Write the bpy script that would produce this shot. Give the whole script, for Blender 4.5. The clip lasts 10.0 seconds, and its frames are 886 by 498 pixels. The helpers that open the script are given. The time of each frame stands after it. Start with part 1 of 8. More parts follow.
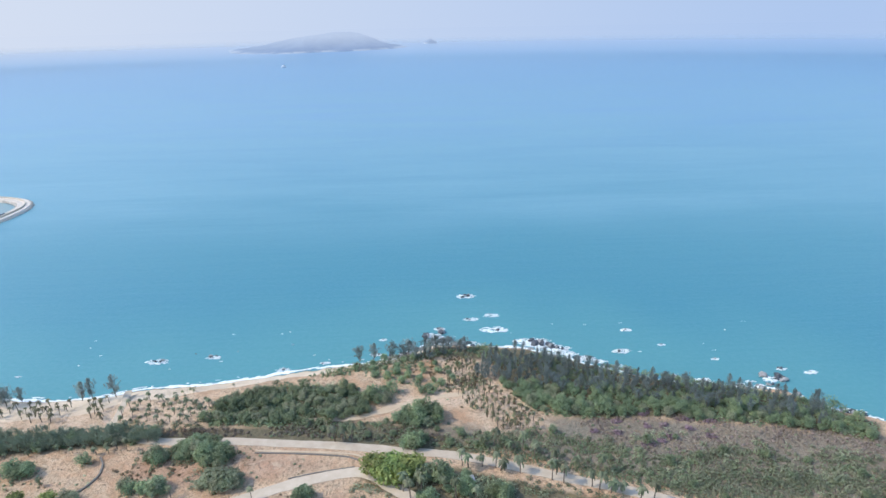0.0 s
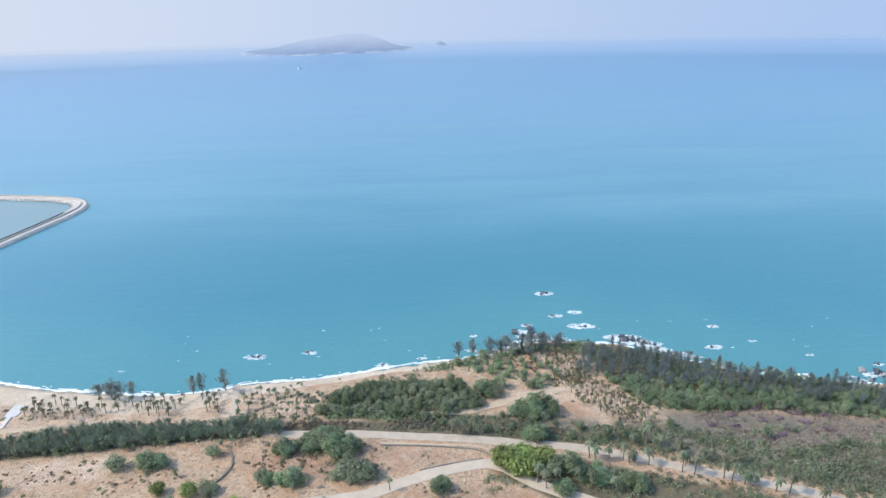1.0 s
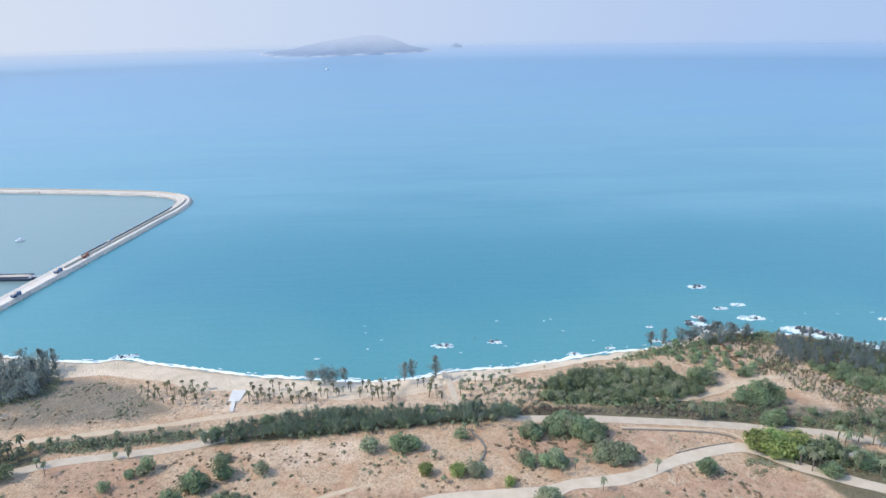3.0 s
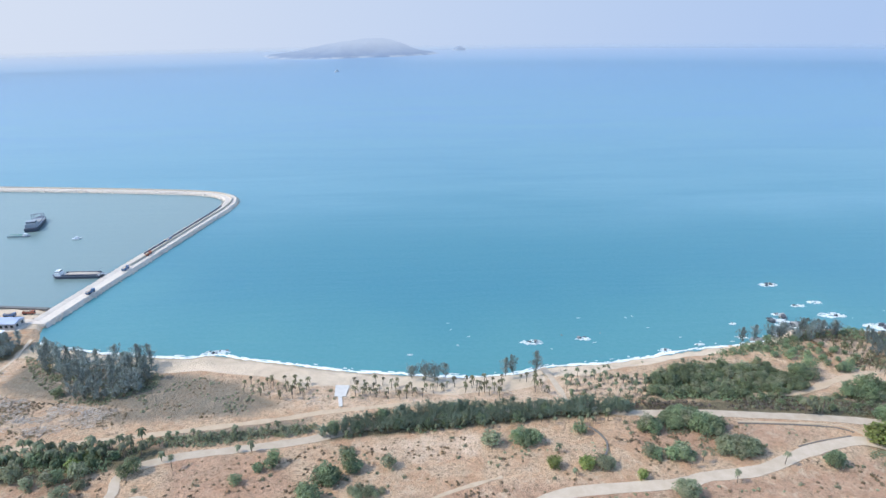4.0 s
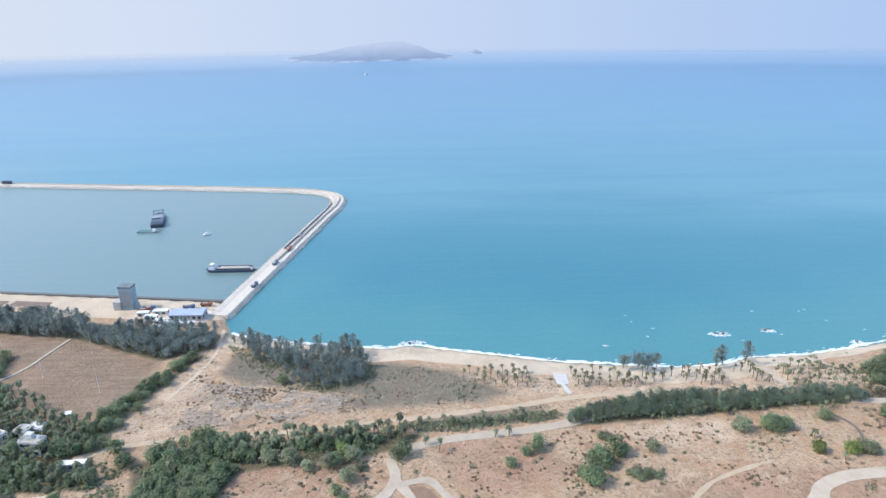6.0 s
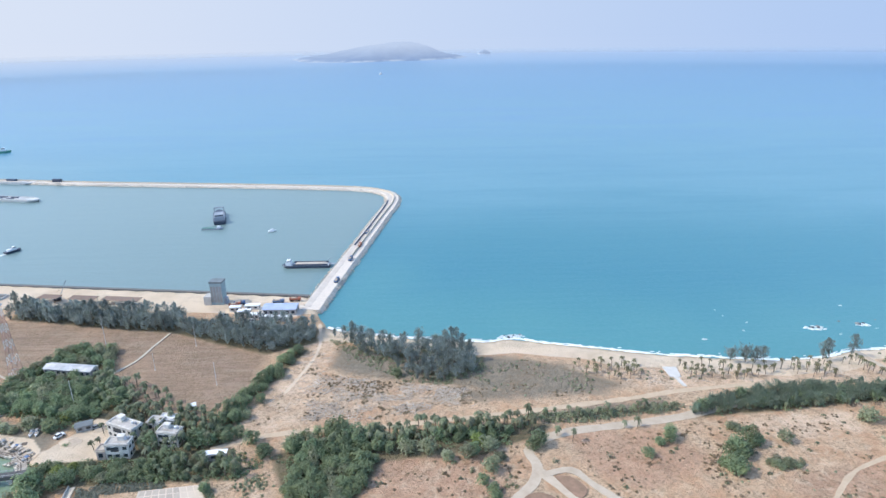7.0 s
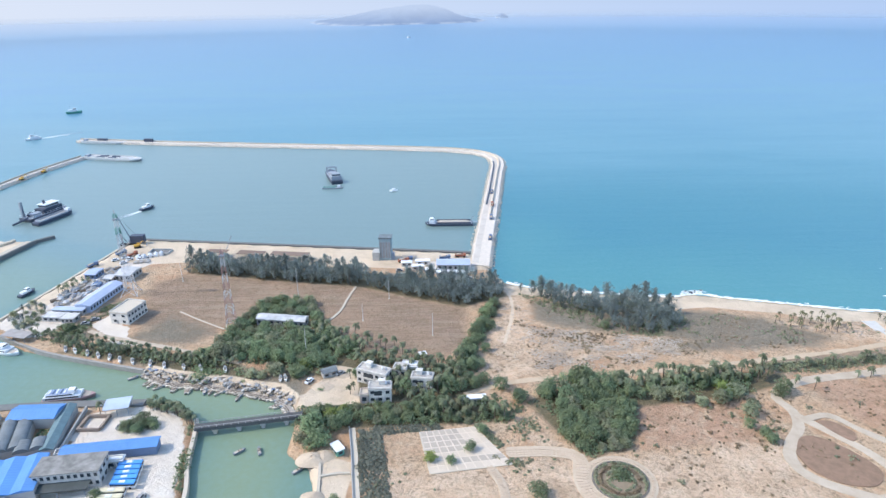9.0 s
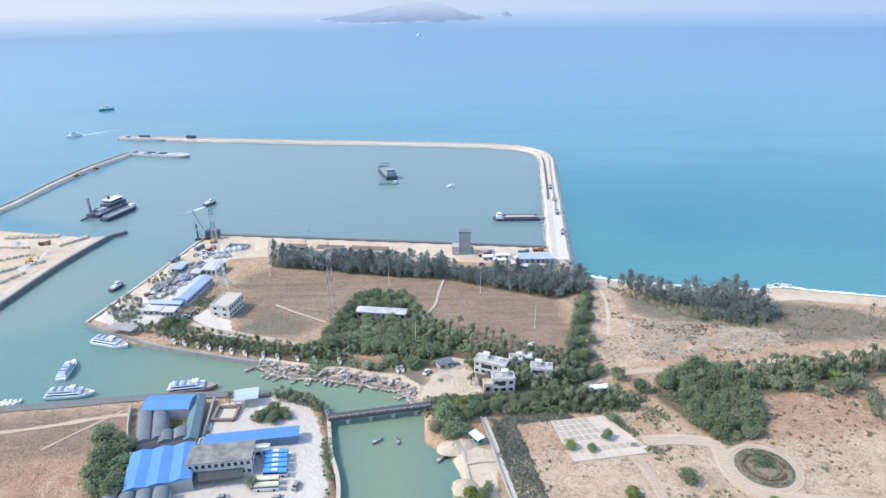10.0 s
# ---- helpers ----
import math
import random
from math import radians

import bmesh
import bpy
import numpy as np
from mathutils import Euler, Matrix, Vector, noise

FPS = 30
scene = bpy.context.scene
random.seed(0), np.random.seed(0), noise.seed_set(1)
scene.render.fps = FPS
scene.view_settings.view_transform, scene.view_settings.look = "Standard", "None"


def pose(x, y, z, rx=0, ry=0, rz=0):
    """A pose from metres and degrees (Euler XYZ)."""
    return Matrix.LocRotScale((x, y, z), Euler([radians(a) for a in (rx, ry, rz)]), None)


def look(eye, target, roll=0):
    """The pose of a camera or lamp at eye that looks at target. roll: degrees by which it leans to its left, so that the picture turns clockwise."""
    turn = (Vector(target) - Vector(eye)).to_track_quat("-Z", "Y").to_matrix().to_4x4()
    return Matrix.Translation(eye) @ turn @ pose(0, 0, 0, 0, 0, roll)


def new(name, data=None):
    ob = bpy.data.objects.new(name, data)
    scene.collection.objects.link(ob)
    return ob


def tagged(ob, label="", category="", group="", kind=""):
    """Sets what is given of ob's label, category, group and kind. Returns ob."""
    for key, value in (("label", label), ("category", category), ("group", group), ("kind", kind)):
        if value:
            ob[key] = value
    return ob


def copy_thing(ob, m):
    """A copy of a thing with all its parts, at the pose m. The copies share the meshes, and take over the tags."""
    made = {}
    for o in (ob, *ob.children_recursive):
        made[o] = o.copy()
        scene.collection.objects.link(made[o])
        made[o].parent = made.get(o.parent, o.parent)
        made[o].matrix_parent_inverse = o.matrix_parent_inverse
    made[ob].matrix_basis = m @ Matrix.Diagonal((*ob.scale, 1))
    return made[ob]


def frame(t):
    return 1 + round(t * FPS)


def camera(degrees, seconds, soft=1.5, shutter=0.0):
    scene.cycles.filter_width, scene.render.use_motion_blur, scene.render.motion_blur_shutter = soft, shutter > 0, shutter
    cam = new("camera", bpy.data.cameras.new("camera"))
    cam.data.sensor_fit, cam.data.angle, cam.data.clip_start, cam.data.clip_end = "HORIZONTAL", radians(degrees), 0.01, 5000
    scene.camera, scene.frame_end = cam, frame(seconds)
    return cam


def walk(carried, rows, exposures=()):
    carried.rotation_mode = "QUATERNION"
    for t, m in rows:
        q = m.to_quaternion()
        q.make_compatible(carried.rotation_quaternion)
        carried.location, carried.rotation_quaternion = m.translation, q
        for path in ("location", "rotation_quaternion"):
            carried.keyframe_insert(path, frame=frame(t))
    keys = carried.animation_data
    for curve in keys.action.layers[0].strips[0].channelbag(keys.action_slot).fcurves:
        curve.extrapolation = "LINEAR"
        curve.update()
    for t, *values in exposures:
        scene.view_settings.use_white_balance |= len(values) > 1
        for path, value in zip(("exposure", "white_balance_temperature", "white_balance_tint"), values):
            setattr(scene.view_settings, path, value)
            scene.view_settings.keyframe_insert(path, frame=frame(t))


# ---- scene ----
import collections

cam = camera(71.1, 10.0)
PATH = [
    (0, (-11.322, 0.708, 121.737), (-11.277, 2.583, 121.042), -1.1),
    (0.5, (-28.93, -0.513, 121.676), (-28.888, 1.362, 120.982), -1.3),
    (1, (-46.814, -1.495, 121.475), (-46.78, 0.382, 120.786), -1.2),
    (1.5, (-65.116, -2.339, 121.203), (-65.085, -0.463, 120.512), -1.3),
    (2, (-83.137, -3.214, 120.744), (-83.116, -1.336, 120.058), -1.3),
    (2.5, (-101.409, -3.985, 120.243), (-101.386, -2.106, 119.559), -1.1),
    (4, (-156.782, -5.412, 118.042), (-156.739, -3.529, 117.369), -0.7),
    (4.5, (-175.463, -6.448, 117.642), (-175.42, -4.563, 116.974), -0.6),
    (5, (-194.07, -7.255, 117.148), (-194.031, -5.368, 116.484), -0.7),
    (5.5, (-212.843, -8.127, 116.596), (-212.806, -6.24, 115.934), -0.6),
    (7, (-270.51, -10.378, 114.625), (-270.48, -8.49, 113.965), -0.7),
    (7.5, (-289.426, -11.132, 113.951), (-289.398, -9.244, 113.292), -0.6),
    (8, (-308.154, -11.774, 113.112), (-308.125, -9.894, 112.431), -0.6),
    (8.5, (-326.157, -12.357, 112.222), (-326.131, -10.493, 111.496), -0.3),
    (9, (-343.921, -13.628, 111.63), (-343.899, -11.777, 110.874), -0.4),
    (9.5, (-362.348, -14.784, 111.144), (-362.319, -12.936, 110.38), -0.4),
    (10, (-380.83, -15.592, 110.879), (-380.8, -13.743, 110.118), -0.4),
]
walk(cam, [(t, look(eye, target, roll)) for t, eye, target, roll in PATH], [(0, 0.51), (5, 0.53), (10, 0.61)])

# ---- light ----
TO_SUN = Vector((-0.80, -0.06, 0.80)).normalized()
world = bpy.data.worlds.new("world")
scene.world = world
world.use_nodes = True
wn = world.node_tree.nodes
sky = wn.new("ShaderNodeTexSky")
sky.sky_type, sky.sun_disc = "NISHITA", False
sky.sun_elevation = math.asin(TO_SUN.z)
sky.sun_rotation = math.atan2(TO_SUN.x, TO_SUN.y)
sky.altitude, sky.air_density, sky.dust_density, sky.ozone_density = 0, 1.2, 1.0, 3.0
world.node_tree.links.new(sky.outputs[0], wn["Background"].inputs[0])
wn["Background"].inputs[1].default_value = 0.232
sun = new("sun", bpy.data.lights.new("sun", "SUN"))
sun.data.energy, sun.data.angle, sun.data.color = 2.15, radians(0.6), (1.0, 0.915, 0.77)
sun.matrix_world = look((0, 0, 500), Vector((0, 0, 500)) - TO_SUN)


# ---- materials ----
class Nodes:
    """Short hand for building a material's nodes."""

    def __init__(self, name):
        self.m = bpy.data.materials.new(name)
        self.m.use_nodes = True
        self.t = self.m.node_tree
        self.bsdf = self.t.nodes["Principled BSDF"]

    def n(self, kind, **inputs):
        node = self.t.nodes.new("ShaderNode" + kind)
        for key, value in inputs.items():
            self.put(node.inputs[key.replace("_", " ")], value)
        return node

    def put(self, socket, value):
        if isinstance(value, bpy.types.NodeSocket):
            self.t.links.new(value, socket)
        else:
            if socket.type == "RGBA" and len(value) == 3:
                value = (*value, 1)
            socket.default_value = value

    def math(self, op, a, b=0.0, clamp=False):
        node = self.n("Math")
        node.operation, node.use_clamp = op, clamp
        self.put(node.inputs[0], a)
        self.put(node.inputs[1], b)
        return node.outputs[0]

    def mix(self, f, a, b, blend="MIX"):
        node = self.n("MixRGB")
        node.blend_type = blend
        self.put(node.inputs[0], f)
        self.put(node.inputs[1], a)
        self.put(node.inputs[2], b)
        return node.outputs[0]

    def noise(self, scale, detail=4.0, rough=0.55, vec=None, distort=0.0):
        node = self.n("TexNoise", Scale=scale, Detail=detail, Roughness=rough, Distortion=distort)
        self.put(node.inputs["Vector"], vec if vec is not None else self.place())
        return node.outputs["Fac"]

    def place(self):
        return self.n("NewGeometry").outputs["Position"]

    def local(self):
        return self.n("TexCoord").outputs["Object"]

    def ramp(self, f, lo, hi):
        node = self.n("MapRange")
        node.clamp = True
        for i, v in enumerate((f, lo, hi, 0.0, 1.0)):
            self.put(node.inputs[i], v)
        return node.outputs[0]

    def attr(self, name):
        node = self.n("Attribute")
        node.attribute_name = name
        return node.outputs["Fac"]

    def out(self, **inputs):
        for key, value in inputs.items():
            self.put(self.bsdf.inputs[key.replace("_", " ")], value)
        return self.m

    def bump(self, height, strength, distance=0.1):
        return self.n("Bump", Height=height, Strength=strength, Distance=distance).outputs[0]


def paint(name, colour, rough=0.7, metal=0.0, var=0.25, scale=0.6, dirt=None, bump=0.2, rand=0.12, spec=0.4):
    """A surface with stains, fine grain, slight differences between pieces and low relief."""
    k = Nodes(name)
    where = k.place()
    big = k.ramp(k.noise(scale, 5, 0.6, where), 0.3, 0.72)
    fine = k.noise(scale * 14, 3, 0.6, where)
    dirt = dirt or [c * 0.55 for c in colour]
    c = k.mix(k.math("MULTIPLY", big, var), colour, dirt)
    c = k.mix(k.math("MULTIPLY", fine, var * 0.6), c, [c_ * 0.6 for c_ in colour])
    info = k.n("ObjectInfo").outputs["Random"]
    hsv = k.n("HueSaturation", Color=c)
    k.put(hsv.inputs["Value"], k.math("ADD", 1 - rand / 2, k.math("MULTIPLY", info, rand)))
    return k.out(Base_Color=hsv.outputs[0], Roughness=k.math("ADD", rough - 0.06, k.math("MULTIPLY", big, 0.12)),
                 Metallic=metal, Specular_IOR_Level=spec, Normal=k.bump(fine, bump, 0.05))


def foliage(name, dark, light, tip, gloss=0.55, tone=0.45):
    """Leaves: each clump differs, and each tree differs a little."""
    k = Nodes(name)
    isl = k.n("NewGeometry").outputs["Random Per Island"]
    info = k.n("ObjectInfo").outputs["Random"]
    c = k.mix(isl, dark, light)
    c = k.mix(k.ramp(k.noise(0.35, 3, 0.5), 0.45, 0.75), c, tip)
    hsv = k.n("HueSaturation", Color=c)
    wide = k.math("MULTIPLY", k.math("SUBTRACT", k.noise(0.07, 4, 0.6), 0.5), 0.9)
    k.put(hsv.inputs["Value"], k.math("ADD", k.math("ADD", 1 - tone / 2, k.math("MULTIPLY", info, tone)), wide))
    k.put(hsv.inputs["Hue"], k.math("ADD", 0.485, k.math("MULTIPLY", info, 0.03)))
    k.out(Base_Color=hsv.outputs[0], Roughness=gloss, Specular_IOR_Level=0.3)
    thin = k.n("BsdfTranslucent", Color=hsv.outputs[0])
    mix = k.n("MixShader", Fac=0.48)
    k.t.links.new(k.bsdf.outputs[0], mix.inputs[1])
    k.t.links.new(thin.outputs[0], mix.inputs[2])
    k.t.links.new(mix.outputs[0], k.t.nodes["Material Output"].inputs[0])
    return k.m


def ground_material():
    k = Nodes("dry_ground")
    where = k.place()
    n1 = k.noise(0.035, 6, 0.6, where)
    n2 = k.noise(0.22, 6, 0.65, where)
    n3 = k.noise(1.6, 5, 0.7, where)
    n4 = k.noise(6.0, 3, 0.7, where)
    n5 = k.noise(0.62, 7, 0.72, where, 0.3)
    n6 = k.noise(0.085, 6, 0.65, where, 0.5)
    speck = k.math("MAXIMUM", k.ramp(n3, 0.53, 0.64), k.math("MULTIPLY", k.ramp(n5, 0.52, 0.62), 0.85))
    soil = k.mix(k.ramp(n6, 0.40, 0.60), (0.525, 0.325, 0.20), (0.725, 0.515, 0.345))
    soil = k.mix(k.math("MULTIPLY", k.ramp(n2, 0.5, 0.7), 0.6), soil, (0.56, 0.45, 0.32))
    soil = k.mix(k.math("MULTIPLY", speck, 0.6), soil, (0.27, 0.20, 0.115))

    def edge(name, amount=0.9):
        rag = k.math("MULTIPLY", k.math("SUBTRACT", k.math("ADD", k.math("MULTIPLY", n2, 0.6), k.math("MULTIPLY", n3, 0.4)), 0.5), amount)
        return k.ramp(k.math("ADD", k.attr(name), rag), 0.25, 0.75) if amount > 0.5 else k.ramp(k.math("ADD", k.attr(name), rag), 0.38, 0.62)

    field = k.mix(k.ramp(n2, 0.35, 0.65), (0.365, 0.25, 0.185), (0.295, 0.215, 0.150))
    field = k.mix(k.math("MULTIPLY", k.ramp(n1, 0.4, 0.65), 0.8), field, (0.43, 0.29, 0.20))
    drawn = k.n("Mapping", Vector=where)
    drawn.inputs["Scale"].default_value = (0.05, 0.42, 1)
    drawn.inputs["Rotation"].default_value = (0, 0, radians(-8))
    bands = k.noise(1.0, 6, 0.68, drawn.outputs[0], 0.7)
    field = k.mix(k.math("MULTIPLY", k.ramp(bands, 0.5, 0.66), 0.55), field, (0.44, 0.35, 0.265))
    field = k.mix(k.math("MULTIPLY", k.ramp(bands, 0.48, 0.36), 0.5), field, (0.22, 0.165, 0.115))
    field = k.mix(k.math("MULTIPLY", speck, 0.4), field, (0.127, 0.118, 0.052))
    red = k.mix(k.ramp(n2, 0.35, 0.68), (0.475, 0.285, 0.185), (0.58, 0.385, 0.26))
    red = k.mix(k.math("MULTIPLY", speck, 0.5), red, (0.23, 0.155, 0.092))
    pale = k.mix(k.ramp(n2, 0.4, 0.65), (0.645, 0.455, 0.31), (0.745, 0.565, 0.41))
    pale = k.mix(k.math("MULTIPLY", speck, 0.55), pale, (0.30, 0.235, 0.15))
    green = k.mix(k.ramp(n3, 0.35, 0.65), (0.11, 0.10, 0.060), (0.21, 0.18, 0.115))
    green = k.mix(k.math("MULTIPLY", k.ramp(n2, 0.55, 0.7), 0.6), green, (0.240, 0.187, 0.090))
    heath = k.mix(k.ramp(n3, 0.35, 0.65), (0.185, 0.165, 0.125), (0.275, 0.235, 0.18))
    heath = k.mix(k.math("MULTIPLY", k.ramp(n2, 0.5, 0.7), 0.7), heath, (0.33, 0.265, 0.195))
    sand = k.mix(k.ramp(n1, 0.35, 0.65), (0.70, 0.555, 0.40), (0.77, 0.635, 0.48))
    sand = k.mix(k.math("MULTIPLY", k.ramp(n3, 0.6, 0.75), 0.35), sand, (0.446, 0.346, 0.228))
    scar = k.math("MULTIPLY", k.ramp(k.noise(0.30, 7, 0.72, where, 0.9), 0.50, 0.66), k.ramp(k.noise(0.05, 3, 0.5, where, 0.4), 0.46, 0.58))
    scour = k.math("MULTIPLY", k.ramp(k.noise(0.9, 6, 0.7, where, 0.5), 0.53, 0.60), k.ramp(n6, 0.40, 0.56))
    yard = k.mix(k.ramp(n2, 0.35, 0.7), (0.82, 0.74, 0.64), (0.74, 0.65, 0.55))
    yard = k.mix(k.math("MULTIPLY", k.ramp(n3, 0.55, 0.7), 0.12), yard, (0.288, 0.269, 0.240))
    c = soil
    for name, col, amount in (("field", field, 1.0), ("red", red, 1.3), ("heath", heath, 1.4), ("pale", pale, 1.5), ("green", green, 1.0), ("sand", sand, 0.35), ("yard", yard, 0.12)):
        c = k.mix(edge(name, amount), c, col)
    scuff = k.n("Mapping", Vector=where)
    scuff.inputs["Scale"].default_value = (0.28, 0.5, 1)
    marks = k.ramp(k.noise(1.0, 5, 0.62, scuff.outputs[0], 1.2), 0.60, 0.68)
    c = k.mix(k.math("MULTIPLY", marks, k.math("MULTIPLY", k.math("SUBTRACT", 1.0, k.math("MAXIMUM", k.attr("sand"), k.attr("yard"))), 0.55)), c, (0.27, 0.175, 0.11))
    c = k.mix(k.math("MULTIPLY", k.ramp(n6, 0.46, 0.64), 0.26), c, (0.25, 0.185, 0.125))
    c = k.mix(k.math("MULTIPLY", scar, k.math("MULTIPLY", k.math("SUBTRACT", 1.0, k.math("MAXIMUM", k.attr("green"), k.math("MULTIPLY", k.math("MAXIMUM", k.attr("field"), k.attr("heath")), 0.8))), 0.62)), c, (0.66, 0.53, 0.38))
    c = k.mix(k.math("MULTIPLY", scour, k.math("MULTIPLY", k.math("SUBTRACT", 1.0, k.math("MAXIMUM", k.attr("sand"), k.math("MAXIMUM", k.attr("yard"), k.attr("green")))), 0.7)), c, (0.215, 0.155, 0.10))
    wet = k.ramp(k.math("ADD", k.n("SeparateXYZ", Vector=where).outputs[2], k.math("MULTIPLY", n2, 0.12)), 0.36, 0.16)
    c = k.mix(k.math("MULTIPLY", wet, 0.5), c, (0.238, 0.186, 0.125))
    c = k.mix(k.math("MULTIPLY", edge("yard", 0.12), 0.75), c, yard)
    c = k.mix(k.math("MULTIPLY", n4, 0.14), c, (0.159, 0.125, 0.072))
    h = k.math("ADD", k.math("MULTIPLY", n5, 2.2), k.math("ADD", n3, k.math("MULTIPLY", n4, 0.5)))
    return k.out(Base_Color=c, Roughness=0.92, Specular_IOR_Level=0.15, Normal=k.bump(h, 0.8, 0.5))


def water_material():
    k = Nodes("sea_water")
    where = k.place()
    streak = k.n("Mapping", Vector=where)
    streak.inputs["Scale"].default_value = (0.004, 0.02, 1)
    st = k.noise(1.0, 5, 0.55, streak.outputs[0], 0.6)
    swell = k.n("Mapping", Vector=where)
    swell.inputs["Scale"].default_value = (0.02, 0.16, 1)
    swell.inputs["Rotation"].default_value = (0, 0, radians(-7))
    sw = k.noise(1.0, 4, 0.55, swell.outputs[0], 0.4)
    chop = k.noise(0.55, 5, 0.6, where)
    fine = k.noise(2.4, 4, 0.6, where)
    # the far blue also carries distance haze, put into the water's colour
    near, deep_hazed = (0.038, 0.180, 0.228), (0.082, 0.203, 0.338)
    c = k.mix(k.attr("deep_hazed"), near, deep_hazed)
    c = k.mix(k.math("MULTIPLY", k.ramp(st, 0.20, 0.70), k.math("MULTIPLY", k.attr("milky"), 0.95)), c, (0.105, 0.25, 0.31))
    c = k.mix(k.math("MULTIPLY", k.ramp(sw, 0.5, 0.78), 0.16), c, (0.010, 0.13, 0.23))
    # painted paling towards the horizon imitates haze and reflected sky
    c = k.mix(k.math("MULTIPLY", k.attr("offing_haze"), 0.85), c, (0.155, 0.295, 0.455))
    c = k.mix(k.math("MULTIPLY", k.attr("shoal"), 0.55), c, (0.10, 0.275, 0.265))
    c = k.mix(k.attr("basin"), c, (0.172, 0.232, 0.218))
    c = k.mix(k.attr("river"), c, (0.185, 0.245, 0.155))
    c = k.mix(k.math("MULTIPLY", k.ramp(chop, 0.4, 0.7), 0.12), c, (0.2, 0.36, 0.4))
    h = k.math("ADD", k.math("MULTIPLY", sw, 1.4), k.math("ADD", k.math("MULTIPLY", chop, 0.8), k.math("MULTIPLY", fine, 0.35)))
    return k.out(Base_Color=c, Roughness=0.30, IOR=1.33, Specular_IOR_Level=0.5, Normal=k.bump(h, 0.17, 0.5))


GROUND, WATER = ground_material(), water_material()
CONCRETE = paint("concrete", (0.56, 0.485, 0.385), 0.85, var=0.4, scale=0.25, dirt=(0.40, 0.36, 0.30))
QUAYDARK = paint("stained_quay_concrete", (0.20, 0.20, 0.19), 0.85, var=0.5, scale=0.5)
QUAYGREY = paint("weathered_grey_quay", (0.36, 0.34, 0.31), 0.9, var=0.6, scale=0.5, dirt=(0.22, 0.21, 0.19))
ROADPALE = paint("pale_road_concrete", (0.58, 0.485, 0.375), 0.9, var=0.8, scale=0.3, dirt=(0.42, 0.33, 0.235))
DIRT = paint("packed_dirt", (0.56, 0.435, 0.305), 0.95, var=0.6, scale=0.4, dirt=(0.42, 0.31, 0.20))
RUBBLE = paint("pale_crushed_stone", (0.67, 0.59, 0.50), 0.9, var=0.5, scale=0.8, dirt=(0.44, 0.41, 0.37), bump=0.6)
PATHBED = paint("worn_path_concrete", (0.60, 0.49, 0.365), 0.95, var=0.8, scale=0.35, dirt=(0.47, 0.355, 0.25))
BOULDER = paint("grey_boulder", (0.37, 0.365, 0.35), 0.9, var=0.6, scale=1.1, dirt=(0.13, 0.13, 0.13), bump=0.7, rand=0.3)
DARKROCK = paint("wet_dark_rock", (0.048, 0.058, 0.07), 0.6, var=0.7, scale=0.9, dirt=(0.12, 0.13, 0.145), bump=0.7)
FOAM = paint("sea_foam", (0.80, 0.82, 0.81), 0.85, var=0.5, scale=1.8, dirt=(0.45, 0.62, 0.64), bump=0.5)
BARK = paint("grey_brown_bark", (0.19, 0.15, 0.115), 0.9, var=0.5, scale=2.0)
CASU = foliage("casuarina_needles", (0.19, 0.225, 0.215), (0.345, 0.39, 0.37), (0.29, 0.335, 0.285))
CASUGREEN = foliage("young_casuarina_needles", (0.18, 0.24, 0.18), (0.315, 0.385, 0.285), (0.28, 0.34, 0.23))
LEAF = foliage("broad_leaves", (0.15, 0.205, 0.12), (0.275, 0.345, 0.195), (0.295, 0.345, 0.18))
LEAFLIGHT = foliage("fresh_green_leaves", (0.14, 0.195, 0.07), (0.32, 0.39, 0.125), (0.38, 0.41, 0.14))
DRYGRASS = foliage("dry_weeds", (0.20, 0.155, 0.09), (0.36, 0.28, 0.175), (0.28, 0.24, 0.13))
SCRUB = foliage("dusty_scrub", (0.18, 0.21, 0.125), (0.34, 0.375, 0.235), (0.38, 0.375, 0.255))
PALM = foliage("palm_fronds", (0.13, 0.165, 0.095), (0.285, 0.32, 0.19), (0.33, 0.33, 0.22))
DRYPALM = foliage("dry_palm_fronds", (0.15, 0.145, 0.085), (0.29, 0.26, 0.15), (0.22, 0.22, 0.12))
BLOSSOM = foliage("purple_blossom", (0.25, 0.17, 0.195), (0.38, 0.26, 0.30), (0.31, 0.24, 0.24))



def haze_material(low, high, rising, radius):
    """Glowing sheet imitating bright haze, paler westward, that thins out between two heights."""
    k = Nodes("haze_glow")
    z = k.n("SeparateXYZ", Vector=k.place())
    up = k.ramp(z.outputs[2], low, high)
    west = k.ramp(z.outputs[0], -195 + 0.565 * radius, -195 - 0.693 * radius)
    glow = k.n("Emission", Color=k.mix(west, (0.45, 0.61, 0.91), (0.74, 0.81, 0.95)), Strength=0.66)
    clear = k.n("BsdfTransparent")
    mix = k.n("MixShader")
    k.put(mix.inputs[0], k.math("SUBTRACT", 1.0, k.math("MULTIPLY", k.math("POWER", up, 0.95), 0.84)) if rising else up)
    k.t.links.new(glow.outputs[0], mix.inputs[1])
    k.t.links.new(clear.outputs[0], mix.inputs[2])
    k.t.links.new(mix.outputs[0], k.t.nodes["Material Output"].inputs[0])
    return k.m


